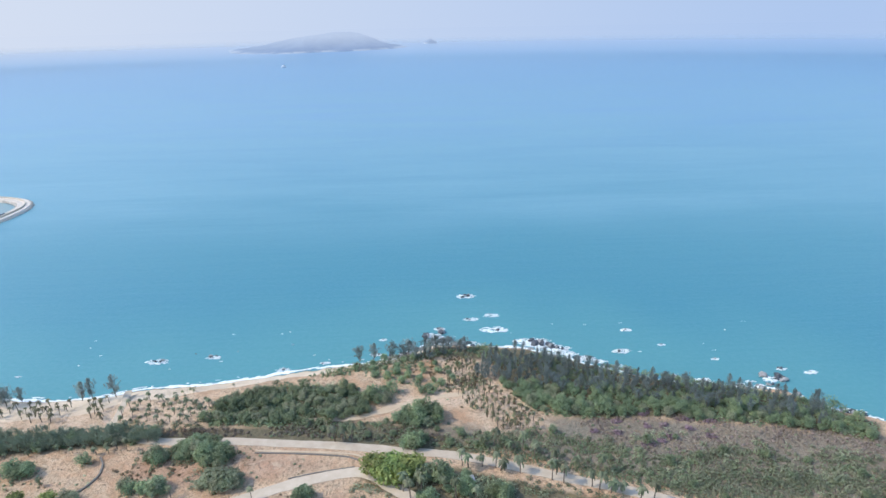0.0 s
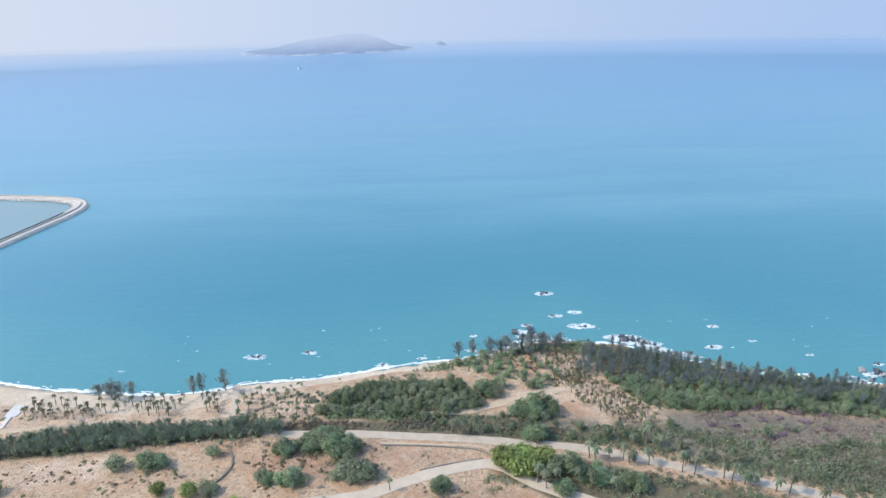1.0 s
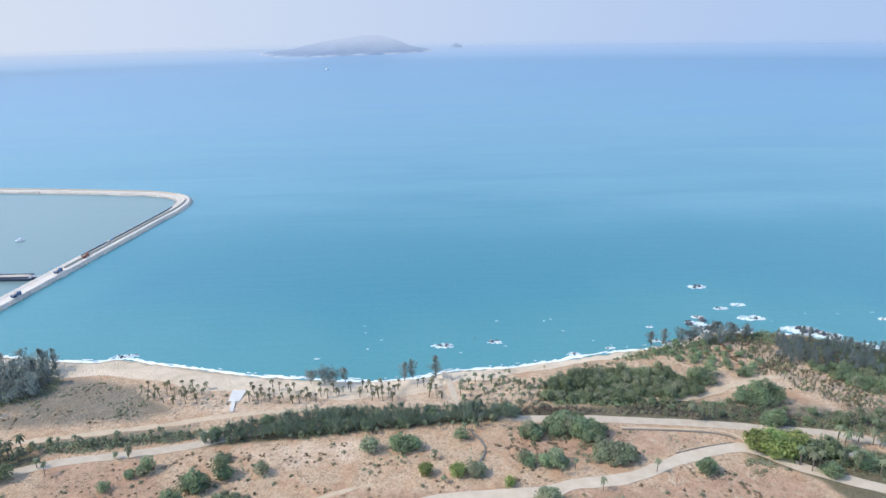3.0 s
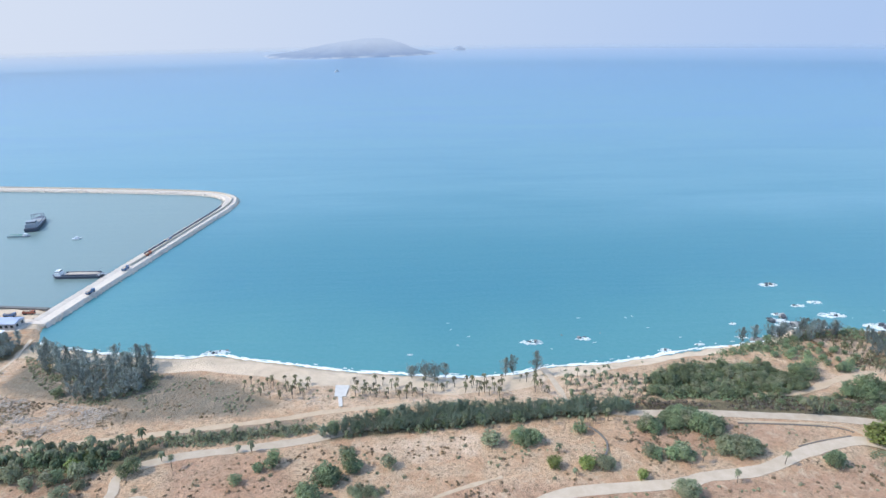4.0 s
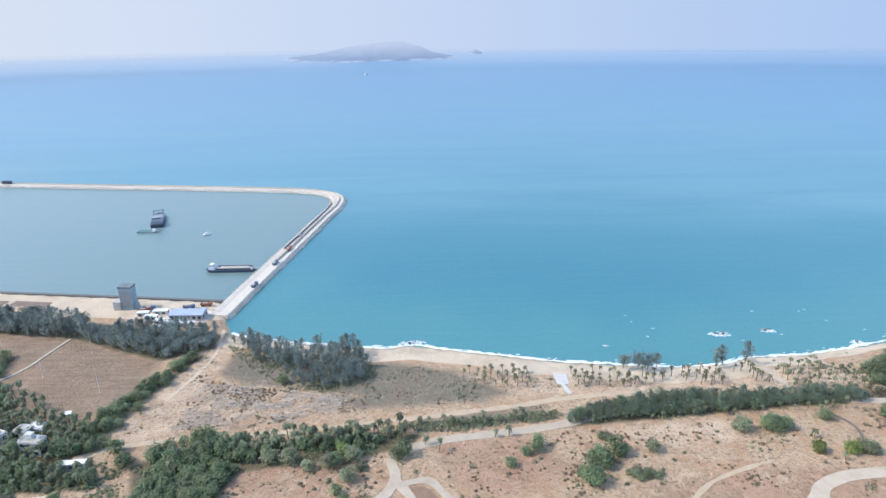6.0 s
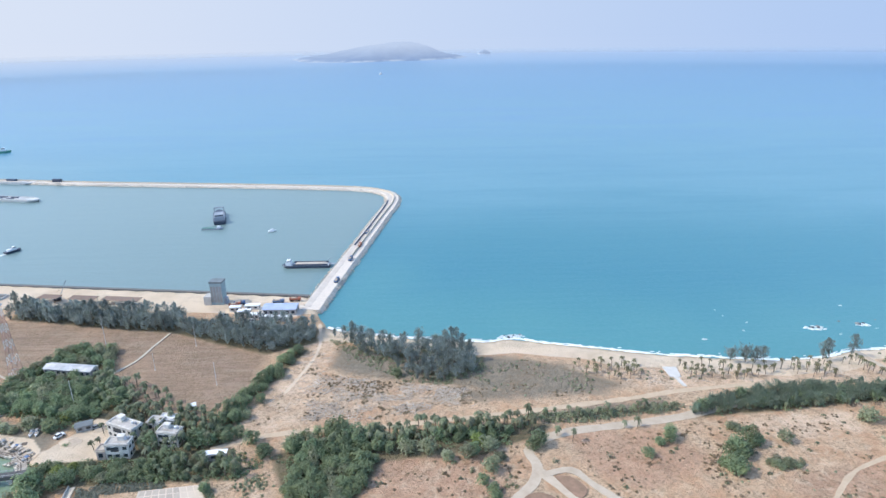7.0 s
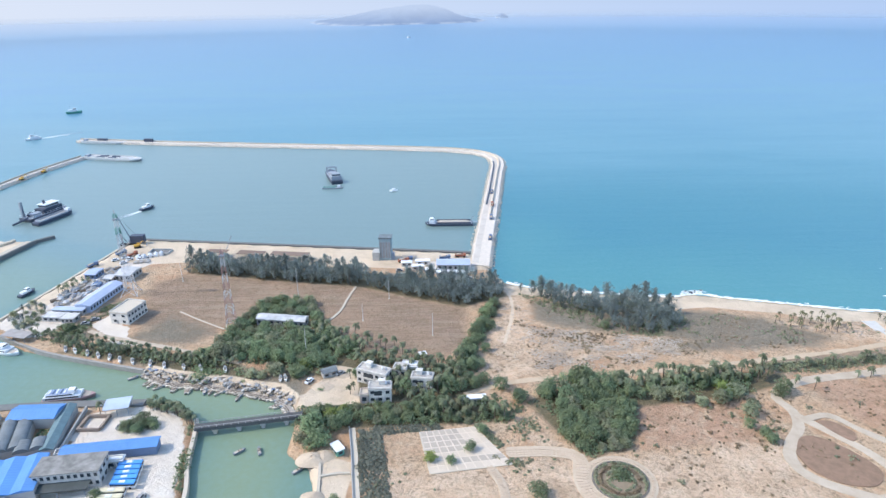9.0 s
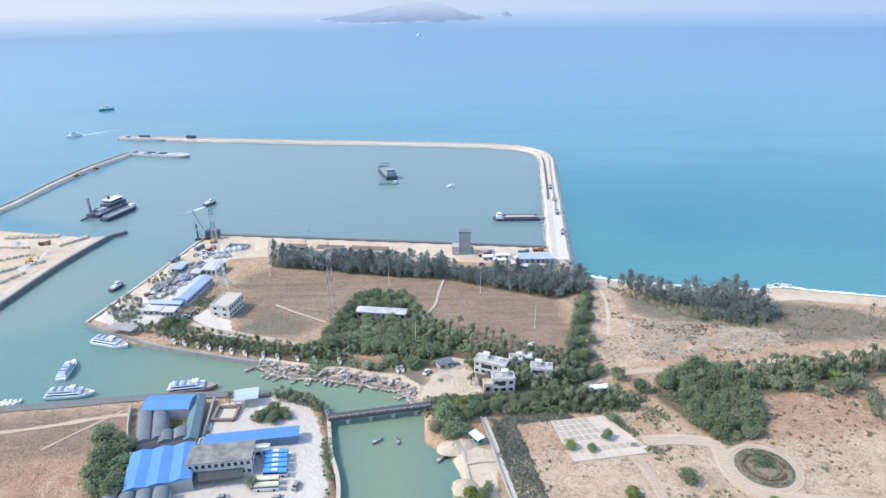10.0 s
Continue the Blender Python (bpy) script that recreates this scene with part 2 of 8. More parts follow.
# ---- building blocks ----
class Mesh:
    """Collects vertices and faces, and links them as one mesh object."""

    def __init__(self):
        self.v, self.f = [], []

    def add(self, verts, faces, m=None):
        base = len(self.v)
        self.v += [tuple(m @ Vector(p)) for p in verts] if m is not None else [tuple(p) for p in verts]
        self.f += [tuple(base + i for i in f) for f in faces]
        return self

    def box(self, x0, x1, y0, y1, z0, z1, m=None, taper=0.0):
        tx, ty = (x1 - x0) * taper / 2, (y1 - y0) * taper / 2
        v = [(x0, y0, z0), (x1, y0, z0), (x1, y1, z0), (x0, y1, z0), (x0 + tx, y0 + ty, z1), (x1 - tx, y0 + ty, z1), (x1 - tx, y1 - ty, z1), (x0 + tx, y1 - ty, z1)]
        return self.add(v, [(0, 3, 2, 1), (4, 5, 6, 7), (0, 1, 5, 4), (1, 2, 6, 5), (2, 3, 7, 6), (3, 0, 4, 7)], m)

    def tube(self, a, b, r0, r1=None, sides=6):
        a, b = Vector(a), Vector(b)
        r1 = r0 if r1 is None else r1
        q = (b - a).to_track_quat("Z", "Y")
        ring = [Vector((math.cos(2 * math.pi * i / sides), math.sin(2 * math.pi * i / sides), 0)) for i in range(sides)]
        v = [a + q @ (p * r0) for p in ring] + [b + q @ (p * r1) for p in ring]
        f = [(i, (i + 1) % sides, sides + (i + 1) % sides, sides + i) for i in range(sides)]
        return self.add(v, f + [tuple(range(sides - 1, -1, -1)), tuple(range(sides, 2 * sides))])

    def prism(self, outline, z0, z1, m=None):
        n = len(outline)
        v = [(x, y, z0) for x, y in outline] + [(x, y, z1) for x, y in outline]
        f = [(i, (i + 1) % n, n + (i + 1) % n, n + i) for i in range(n)]
        return self.add(v, f + [tuple(range(n - 1, -1, -1)), tuple(range(n, 2 * n))], m)

    def data(self, name, mat, smooth=False):
        me = bpy.data.meshes.new(name)
        me.from_pydata(self.v, [], self.f)
        me.materials.append(mat)
        if smooth:
            me.shade_smooth()
        return me

    def make(self, name, mat, parent=None, label="", smooth=False):
        ob = new(name, self.data(name, mat, smooth))
        ob.parent = parent
        return tagged(ob, label)


def part(name, mesh, mat, parent, label="", smooth=False):
    return mesh.make(name, mat, parent, label, smooth)


def thing(name, x, y, z, rz, label, category, group=""):
    ob = new(name)
    ob.empty_display_size = 0.3
    ob.matrix_basis = pose(x, y, z, 0, 0, rz)
    return tagged(ob, label, category, group)


def setting(name, mesh, mat, label, category, smooth=False, parent=None):
    return tagged(mesh.make(name, mat, parent, label, smooth), category=category, kind="structure")


def glide(pts, step=2.0):
    """A smooth line through the points, in steps of about that length."""
    p = [Vector(q).to_3d() for q in pts]
    p = [2 * p[0] - p[1]] + p + [2 * p[-1] - p[-2]]
    line = []
    for a, b, c, d in zip(p, p[1:], p[2:], p[3:]):
        n = max(1, int((c - b).length / step))
        for i in range(n):
            t = i / n
            line.append(0.5 * ((2 * b) + (c - a) * t + (2 * a - 5 * b + 4 * c - d) * t * t + (3 * b - a - 3 * c + d) * t ** 3))
    return line + [p[-2]]


def sides_of(line, half):
    """The line's left and right edges, half its width away."""
    left, right = [], []
    for i, p in enumerate(line):
        d = (line[min(i + 1, len(line) - 1)] - line[max(i - 1, 0)]).normalized()
        n = Vector((-d.y, d.x, 0))
        w = half(i / (len(line) - 1)) if callable(half) else half
        left.append(p + n * w)
        right.append(p - n * w)
    return left, right


def land_height(x):
    s = min(1.0, max(0.0, (x + 170) / 100))
    return 1.5 + 2 * s * s * (3 - 2 * s)


ROADS = []


def ribbon(pts, width, lift=0.06, wobble=0.0, thick=0.25):
    """A strip of road that lies on the land, with thickness."""
    line = glide(pts)
    ROADS.extend((p.x, p.y, width / 2 + 0.45) for p in line)
    m = Mesh()
    half = lambda t: width / 2 + wobble * (noise.noise(Vector((t * len(line) * 0.35, pts[0][0], 0))))
    left, right = sides_of(line, half)
    rows = []
    for a, b in zip(left, right):
        za, zb = land_height(a.x) + lift, land_height(b.x) + lift
        rows.append([(a.x, a.y, za - thick), (a.x, a.y, za), (b.x, b.y, zb), (b.x, b.y, zb - thick)])
    for r in rows:
        m.v += r
    for i in range(len(rows) - 1):
        k = 4 * i
        m.f += [(k + j, k + j + 4, k + j + 5, k + j + 1) for j in range(3)]
    m.f += [(0, 1, 2, 3), tuple(len(m.v) - 4 + j for j in (3, 2, 1, 0))]
    return m


# ---- the lie of the land ----
COAST = [(-375, -3000), (-375, 94), (-377, 99), (-374, 103), (-377, 112), (-384, 118), (-384, 128), (-385, 135.5), (-387.5, 140), (-392, 143.3), (-398, 145), (-404, 147), (-411, 149), (-418, 150.2), (-424, 150.8),
         (-430, 152.8), (-438, 157), (-471, 166.5), (-485, 171.5), (-507, 185), (-494, 263), (-489, 273), (-328, 251), (-320, 232), (-315, 221), (-306, 217), (-292, 213), (-275, 209), (-252, 206),
         (-240, 208), (-230, 205), (-208, 199), (-190, 194), (-167, 190), (-147, 188), (-126, 189), (-114, 193), (-92, 195), (-67, 200), (-46, 205), (-25, 209),
         (-10, 219), (8, 216), (25, 213), (39, 205), (57, 194), (75, 186), (93, 182), (108, 180), (118, 168), (131, 161), (200, 140), (600, 60), (3000, -200), (3000, -3000)]
WEST_BANK = [(-404, -3000), (-404, 97), (-408, 113), (-411, 129), (-416, 136), (-424, 141), (-430, 139), (-460, 139), (-506, 134), (-700, 118), (-3000, 100), (-3000, -3000)]
TERMINAL = [(-552.5, 165), (-549, 200), (-547.6, 230), (-545.2, 252), (-541.6, 272.5), (-556, 273.6), (-568.6, 276.5), (-601, 284), (-900, 310), (-900, 165)]


def inside(poly, X, Y):
    """Signed distance to an outline, positive inside."""
    d = np.full(X.shape, 1e9)
    odd = np.zeros(X.shape, bool)
    for (ax, ay), (bx, by) in zip(poly, poly[1:] + poly[:1]):
        ex, ey = bx - ax, by - ay
        t = np.clip(((X - ax) * ex + (Y - ay) * ey) / (ex * ex + ey * ey), 0, 1)
        d = np.minimum(d, (X - ax - t * ex) ** 2 + (Y - ay - t * ey) ** 2)
        if ay != by:
            odd ^= ((ay > Y) != (by > Y)) & (X < ex * (Y - ay) / ey + ax)
    return np.where(odd, 1, -1) * np.sqrt(d)


def smooth(x, lo, hi):
    t = np.clip((x - lo) / (hi - lo), 0, 1)
    return t * t * (3 - 2 * t)


def sheet(name, xs, ys, zfun, attrs, mat):
    X, Y = np.meshgrid(xs, ys)
    X, Y, Z = zfun(X, Y)
    ny, nx = X.shape
    me = bpy.data.meshes.new(name)
    i = np.arange(nx * ny).reshape(ny, nx)
    quads = np.stack([i[:-1, :-1], i[:-1, 1:], i[1:, 1:], i[1:, :-1]], -1).reshape(-1)
    me.vertices.add(nx * ny)
    me.vertices.foreach_set("co", np.stack([X, Y, Z], -1).reshape(-1).astype(np.float32))
    me.loops.add(len(quads))
    me.loops.foreach_set("vertex_index", quads.astype(np.int32))
    me.polygons.add(len(quads) // 4)
    me.polygons.foreach_set("loop_start", np.arange(0, len(quads), 4, dtype=np.int32))
    me.update(calc_edges=True)
    for key, fun in attrs.items():
        a = me.attributes.new(key, "FLOAT", "POINT")
        a.data.foreach_set("value", fun(X, Y).reshape(-1).astype(np.float32))
    me.materials.append(mat)
    me.shade_smooth()
    return new(name, me)


def waves2(X, Y, size, seed):
    """Cheap smooth unevenness in plan."""
    r = np.random.RandomState(seed)
    out = 0
    for _ in range(6):
        a, p, w = r.uniform(0, 6.28), r.uniform(0, 6.28), r.uniform(0.6, 1.6) / size
        out = out + np.sin((X * np.cos(a) + Y * np.sin(a)) * w * 6.28 + p)
    return out / 6


def land_z(X, Y):
    rag = 0.9 * waves2(X, Y, 9, 3) + 0.5 * waves2(X, Y, 3.5, 4)
    soft = smooth(X, -323, -316)
    a = inside(COAST, X, Y) + rag * soft
    b = np.maximum(inside(WEST_BANK, X, Y), inside(TERMINAL, X, Y))
    top = 1.5 + 2 * smooth(X, -170, -70)
    w = 1.0 + 9.0 * soft - 5 * smooth(X, -30, 10)
    za = np.where(a > 0, top * smooth(a, -w, w) - top * 0.5 + top * 0.5 * smooth(a, 0, w), a * 0.12 * (1 + 6 * (1 - soft)))
    za = np.where(a > 0, np.minimum(top, a * top / w), za)
    zb = np.clip(b, -3, 1) * 1.5
    bumpy = 0.035 * waves2(X, Y, 14, 7) * smooth(np.maximum(a, b), 6, 14)
    return X, Y, np.maximum(np.maximum(za, zb), -3) + bumpy


def area(poly, soft=7.0):
    return lambda X, Y: smooth(inside(poly, X, Y), -soft, soft)


def most(*funs):
    def fun(X, Y):
        out = funs[0](X, Y)
        for f in funs[1:]:
            out = np.maximum(out, f(X, Y))
        return out
    return fun


def beach_mask(X, Y):
    a = inside(COAST, X, Y)
    w = 13 + 3 * waves2(X, Y, 30, 9) - 5 * smooth(X, -120, -90) - 4 * smooth(X, -60, -40)
    return (1 - smooth(a, w - 2.5, w + 2.5)) * smooth(X, -322, -312)


FIELDS = [[(-468, 112), (-464, 133), (-520, 129), (-640, 118), (-640, 100), (-500, 110)], [(-455, 186), (-462, 222), (-450, 231), (-398, 221), (-376, 217), (-334, 197), (-332, 170), (-342, 160), (-368, 163), (-388, 190), (-414, 190), (-424, 178)]]
FORESTS = [[(-451, 232), (-452, 242), (-402, 234), (-374, 230), (-318, 218), (-316, 206), (-334, 197), (-353, 205), (-375, 216), (-398, 220)],
           [(-421, 167), (-416, 187), (-412, 203), (-392, 204), (-386, 186), (-368, 166), (-336, 150), (-322, 128), (-368, 126), (-383, 133), (-378, 150), (-394, 156), (-406, 168)],
           [(-472, 168), (-457, 174), (-432, 166), (-408, 160), (-400, 146), (-419, 150), (-442, 161)],
           [(-336, 165), (-330, 168), (-318, 200), (-323, 204), (-330, 185)],
           [(-318, 138), (-300, 145), (-250, 151), (-236, 150), (-238, 144), (-256, 138), (-286, 134), (-292, 117), (-305, 113), (-312, 124)]]
HEATH = [[(-446, 160), (-436, 157), (-418, 151), (-400, 146), (-387, 139), (-384, 141), (-384, 150), (-392, 153), (-405, 157), (-420, 160), (-436, 164), (-446, 166)], [(-479, 178), (-473, 190), (-471, 205), (-466, 208), (-465, 197), (-470, 188), (-463, 178), (-470, 172)], [(-453, 176), (-442, 193), (-422, 180), (-430, 172), (-444, 173)],
         [(-308, 203), (-290, 200), (-256, 194), (-225, 186), (-206, 172), (-215, 166), (-240, 164), (-256, 170), (-275, 175), (-296, 179), (-308, 186)],
         [(-40, 158), (40, 165), (125, 150), (130, 120), (60, 128), (10, 150)], [(-238, 150), (-196, 156), (-196, 163), (-240, 156)], [(-60, 166), (-12, 164), (30, 156), (30, 150), (-40, 157), (-60, 159)]]
LUSH = [[(-195, 151), (-178, 160), (-158, 166), (-93, 164), (-30, 165), (8, 150), (-10, 148), (-74, 159), (-135, 157)],
        [(-84, 178), (-70, 187), (-38, 187), (-30, 168), (-45, 163), (-82, 166)],
        [(-30, 203), (-8, 212), (30, 207), (60, 190), (110, 170), (125, 155), (118, 147), (92, 158), (60, 163), (36, 163), (26, 168), (14, 184), (9, 200), (-4, 204)],
        [(-34, 141), (-22, 148), (-6, 143), (40, 125), (130, 100), (130, 60), (10, 60), (-18, 128)]]
PALE = [[(-322, 208), (-308, 206), (-312, 180), (-310, 156), (-336, 138), (-330, 160)], [(-312, 182), (-296, 178), (-275, 174), (-258, 170), (-262, 162), (-290, 154), (-312, 154)],
        [(-222, 183), (-130, 182), (-84, 182), (-84, 170), (-130, 168), (-190, 168), (-206, 172)], [(-315, 116), (-330, 132), (-322, 130), (-312, 120)],
        [(-180, 150), (-150, 154), (-138, 152), (-142, 143), (-170, 140)], [(-300, 112), (-252, 118), (-250, 60), (-310, 60)], [(-362, 112), (-346, 108), (-330, 112), (-306, 113), (-306, 80), (-362, 80)],
        [(-38, 172), (-20, 180), (0, 186), (12, 172), (4, 172), (-20, 170)], [(-8, 203), (7, 203), (10, 186), (22, 170), (24, 160), (6, 157), (-3, 172), (-8, 188)]]
REDS = [[(-290, 138), (-255, 136), (-250, 118), (-290, 116)], [(-235, 146), (-205, 146), (-192, 132), (-215, 120), (-226, 126)], [(-140, 130), (-60, 128), (-36, 134), (-22, 128), (-10, 90), (-190, 90), (-175, 125)],
        [(-98, 156), (-66, 154), (-40, 146), (-70, 138), (-98, 140)], [(-460, 96), (-470, 112), (-520, 112), (-560, 80), (-460, 60)]]
SANDS = [[(-489, 272), (-494, 262), (-506, 188), (-498, 190), (-486, 240), (-452, 244), (-340, 232), (-320, 232), (-328, 250)], [(-550.5, 195), (-543, 272), (-568, 275), (-600, 282), (-880, 300), (-880, 170)],
         [(-386, 135), (-384, 142), (-379.5, 150.5), (-377, 158), (-370.6, 156), (-368.4, 148), (-366.6, 137), (-380, 136.6)], [(-379, 114), (-372, 115), (-365, 112), (-367, 92), (-376, 92)],
         [(-438, 160), (-428, 156.6), (-418, 154.4), (-408, 152.6), (-400, 149.8), (-391, 148), (-385, 142), (-386, 136), (-392, 141), (-400, 143.6), (-408, 147), (-420, 149), (-430, 151.4), (-438, 156)]]
YARDS = [[(-506, 187), (-488, 177.5), (-480, 184), (-492, 196), (-503, 200)], [(-446, 90), (-444, 100), (-440, 104), (-440, 119), (-443.6, 124), (-444, 134), (-430, 137.5), (-418, 134), (-414, 127), (-411, 118), (-406, 96), (-406, 80)], [(-470, 186.5), (-466, 194.5), (-462, 188), (-455, 184.5), (-453, 178), (-446, 172.6), (-448, 171.4), (-456, 173.5), (-462, 180)],
         [(-348, 241), (-346, 228), (-328, 230), (-326, 241)], [(-496, 182), (-484, 178), (-474, 200), (-480, 226), (-470, 245), (-484, 244), (-494, 215)]]
BURNT = [[(-272, 163), (-240, 164), (-226, 168), (-236, 172), (-268, 170)]]


def spaced(lo, hi, step, far):
    dense = np.arange(lo, hi + step / 2, step)
    grow = np.cumsum(step * 1.5 ** np.arange(1, 40))
    grow = grow[grow < far]
    return np.concatenate([lo - grow[::-1], dense, hi + grow])


ground = sheet("ground", spaced(-640, 150, 1.4, 2300), spaced(84, 288, 1.4, 2200), land_z,
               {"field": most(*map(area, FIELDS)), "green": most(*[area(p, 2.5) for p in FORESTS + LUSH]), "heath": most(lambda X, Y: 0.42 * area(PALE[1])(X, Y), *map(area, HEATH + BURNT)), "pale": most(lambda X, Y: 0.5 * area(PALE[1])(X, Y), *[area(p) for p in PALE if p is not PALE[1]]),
                "red": most(*map(area, REDS)), "sand": most(beach_mask, *[area(p, 1.5) for p in SANDS]), "yard": most(*[area(p, 0.8) for p in YARDS])}, GROUND)
tagged(ground, "dry coastal land with bare orange soil, scrub and a sandy beach", "ground", kind="structure")


def sea_z(X, Y):
    dx, dy = X + 195, Y
    m = np.maximum(np.abs(dx), np.abs(dy))
    k = 1 + (m / np.maximum(np.hypot(dx, dy), 1) - 1) * smooth(m, 1100, 3500)
    return dx * k - 195, dy * k, np.zeros_like(X)


MOUTH = [(-488, 280), (-512, 186), (-565, 158), (-700, 122), (-700, 300), (-545, 282)]
HARBOUR = [(-330, 235), (-302, 430), (-320, 455), (-640, 505), (-600, 440), (-622, 315), (-540, 275), (-495, 260)]
CHANNEL = [(-380, 60), (-380, 150), (-470, 172), (-510, 190), (-500, 230), (-545, 250), (-555, 190), (-560, 130), (-430, 137), (-408, 125), (-403, 60)]


def shore_gap(X, Y):
    return -np.maximum(np.maximum(inside(COAST, X, Y), inside(WEST_BANK, X, Y)), inside(TERMINAL, X, Y))


grow = np.cumsum(8 * 1.35 ** np.arange(1, 40))
sx = np.concatenate([-195 - 600 - grow[grow < 3900][::-1], np.arange(-795, 412, 6.0), 405 + grow[grow < 3900]])
sy = np.concatenate([-grow[grow < 4800][::-1], np.arange(0, 702, 6.0), 700 + grow[grow < 3900]])
sx, sy = np.append(np.insert(sx, 0, -195 - 4790), -195 + 4790), np.append(np.insert(sy, 0, -4790), 4790)
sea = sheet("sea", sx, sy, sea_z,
            {"deep_hazed": lambda X, Y: smooth(Y + 12 * waves2(X, Y, 160, 2), 330, 900),
             "offing_haze": lambda X, Y: smooth(Y, 1100, 3600),
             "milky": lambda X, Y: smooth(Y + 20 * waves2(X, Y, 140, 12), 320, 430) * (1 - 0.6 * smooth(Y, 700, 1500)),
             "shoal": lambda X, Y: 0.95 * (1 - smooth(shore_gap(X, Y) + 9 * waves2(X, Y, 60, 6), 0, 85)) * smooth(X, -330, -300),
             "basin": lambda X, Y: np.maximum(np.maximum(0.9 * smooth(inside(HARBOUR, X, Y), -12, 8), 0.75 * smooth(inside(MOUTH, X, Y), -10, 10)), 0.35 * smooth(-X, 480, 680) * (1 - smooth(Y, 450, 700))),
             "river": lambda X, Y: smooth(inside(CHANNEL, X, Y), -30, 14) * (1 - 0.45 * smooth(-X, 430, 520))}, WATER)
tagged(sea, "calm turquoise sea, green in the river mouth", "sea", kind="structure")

# added glowing shells imitate pale haze: they close the view above the horizon, and thin towards the water before it
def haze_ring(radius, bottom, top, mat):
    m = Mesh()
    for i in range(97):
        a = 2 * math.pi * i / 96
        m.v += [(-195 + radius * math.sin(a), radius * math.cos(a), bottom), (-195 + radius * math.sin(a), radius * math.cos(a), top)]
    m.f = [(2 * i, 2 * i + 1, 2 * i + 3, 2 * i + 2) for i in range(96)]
    return setting("sky_backdrop", m, mat, "glowing shell imitating pale blue haze round the sea's horizon", "sky")


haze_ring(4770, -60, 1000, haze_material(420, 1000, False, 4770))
# inner shells lay their glow over the far sea, the nearer also over the island
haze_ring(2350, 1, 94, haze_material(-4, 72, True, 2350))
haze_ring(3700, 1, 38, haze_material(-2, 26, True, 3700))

# ---- roads and paths ----
setting("road", ribbon([(-241, 142), (-230, 146), (-214, 148.5), (-195, 152), (-180, 157), (-162, 161), (-130, 164), (-108, 162.5), (-92, 159), (-74, 158), (-57, 156), (-40, 154), (-23, 151), (-6, 148), (9, 143), (24, 137), (38, 132), (62, 121), (130, 85)], 3.4, 0.08, 0.5), ROADPALE, "pale concrete coast road between trees", "road")
setting("road", ribbon([(-170, 92), (-150, 108), (-135, 117), (-131, 121.5), (-125, 124.5), (-117, 126), (-91, 127), (-84, 129), (-68, 131), (-51, 138), (-36, 142), (-29, 141), (-21, 134), (-9, 127), (12, 117), (60, 95)], 4.0, 0.10, 0.5), ROADPALE, "pale winding concrete park road", "road")
setting("road", ribbon([(-31, 141), (-30, 145), (-34, 149.5), (-48, 151.5), (-64, 153)], 0.7, 0.14, 0.2), DIRT, "narrow earth footway beside bare soil", "path")
setting("road", ribbon([(-240, 143), (-244.5, 137), (-243, 131), (-245, 124), (-251, 117), (-254, 111), (-252.5, 105), (-245, 99.5), (-236, 96), (-226, 95)], 3.0, 0.12, 0.5), ROADPALE, "pale looping park drive on bare soil", "road")
setting("road", ribbon([(-243, 129), (-238, 121.5), (-233, 114), (-231, 107), (-233, 100), (-240, 97)], 2.6, 0.16, 0.4), ROADPALE, "pale park drive round a soil island", "road")
setting("road", ribbon([(-242, 127), (-234, 128.5), (-229, 122), (-222, 115), (-208, 108), (-190, 96)], 2.2, 0.2, 0.4), ROADPALE, "pale park path", "path")
setting("track", ribbon([(-336, 141), (-321, 147), (-305, 149), (-289, 150), (-274, 152), (-241, 157), (-206, 163), (-193, 166), (-170, 169), (-150, 170)], 2.2, 0.06, 0.5), DIRT, "tan dirt track between dry scrub", "track")
setting("track", ribbon([(-318, 222), (-315, 205), (-316, 190), (-321, 170)], 1.1, 0.03, 0.7), paint("loose_pale_sand", (0.66, 0.53, 0.39), 0.95, var=0.7, scale=0.5, dirt=(0.54, 0.42, 0.30)), "sandy vehicle track down to the beach", "track")
setting("track", ribbon([(-172, 113), (-160, 124), (-150, 129), (-138, 133)], 1.3, 0.06, 0.5), DIRT, "narrow trodden earth track", "track")
setting("track", ribbon([(-52, 167), (-35, 168), (-21, 174), (-8, 178), (4, 179.5)], 2.6, 0.06, 0.9), DIRT, "sandy track between bushes", "track")
setting("path", ribbon([(-117, 189), (-115, 180), (-113, 168)], 2.0, 0.08, 0.7), ROADPALE, "white sandy path to the beach", "path")
setting("path", ribbon([(-326, 115.5), (-315, 115.5), (-308, 113), (-309, 104), (-306, 97.5), (-296, 94), (-280, 92)], 3.9, 0.14, 0.2), PATHBED, "paved concrete garden path", "path")
setting("path", ribbon([(-331, 110), (-328.5, 104), (-328, 97), (-327, 88)], 2.4, 0.14, 0.15), PATHBED, "paved concrete garden path", "path")
setting("path", ribbon([(-377, 216), (-379, 205), (-381, 193), (-388, 180)], 0.9, 0.25, 0.0, 0.5), CONCRETE, "white concrete walk across a dry field", "path")
setting("path", ribbon([(-441, 196), (-431, 189), (-420, 182)], 0.5, 0.3, 0.0, 0.5), CONCRETE, "low pale concrete kerb across the field", "path")
setting("path", ribbon([(-468, 182), (-459, 177.5), (-448, 174), (-436, 170), (-422, 165), (-408, 160)], 1.9, 0.3, 0.4), ROADPALE, "pale lane behind the fishing harbour", "path")
setting("path", ribbon([(-507, 122), (-490, 125), (-473, 129.5), (-462, 131)], 1.4, 0.08, 0.5), DIRT, "bare earth track on dry grass", "track")
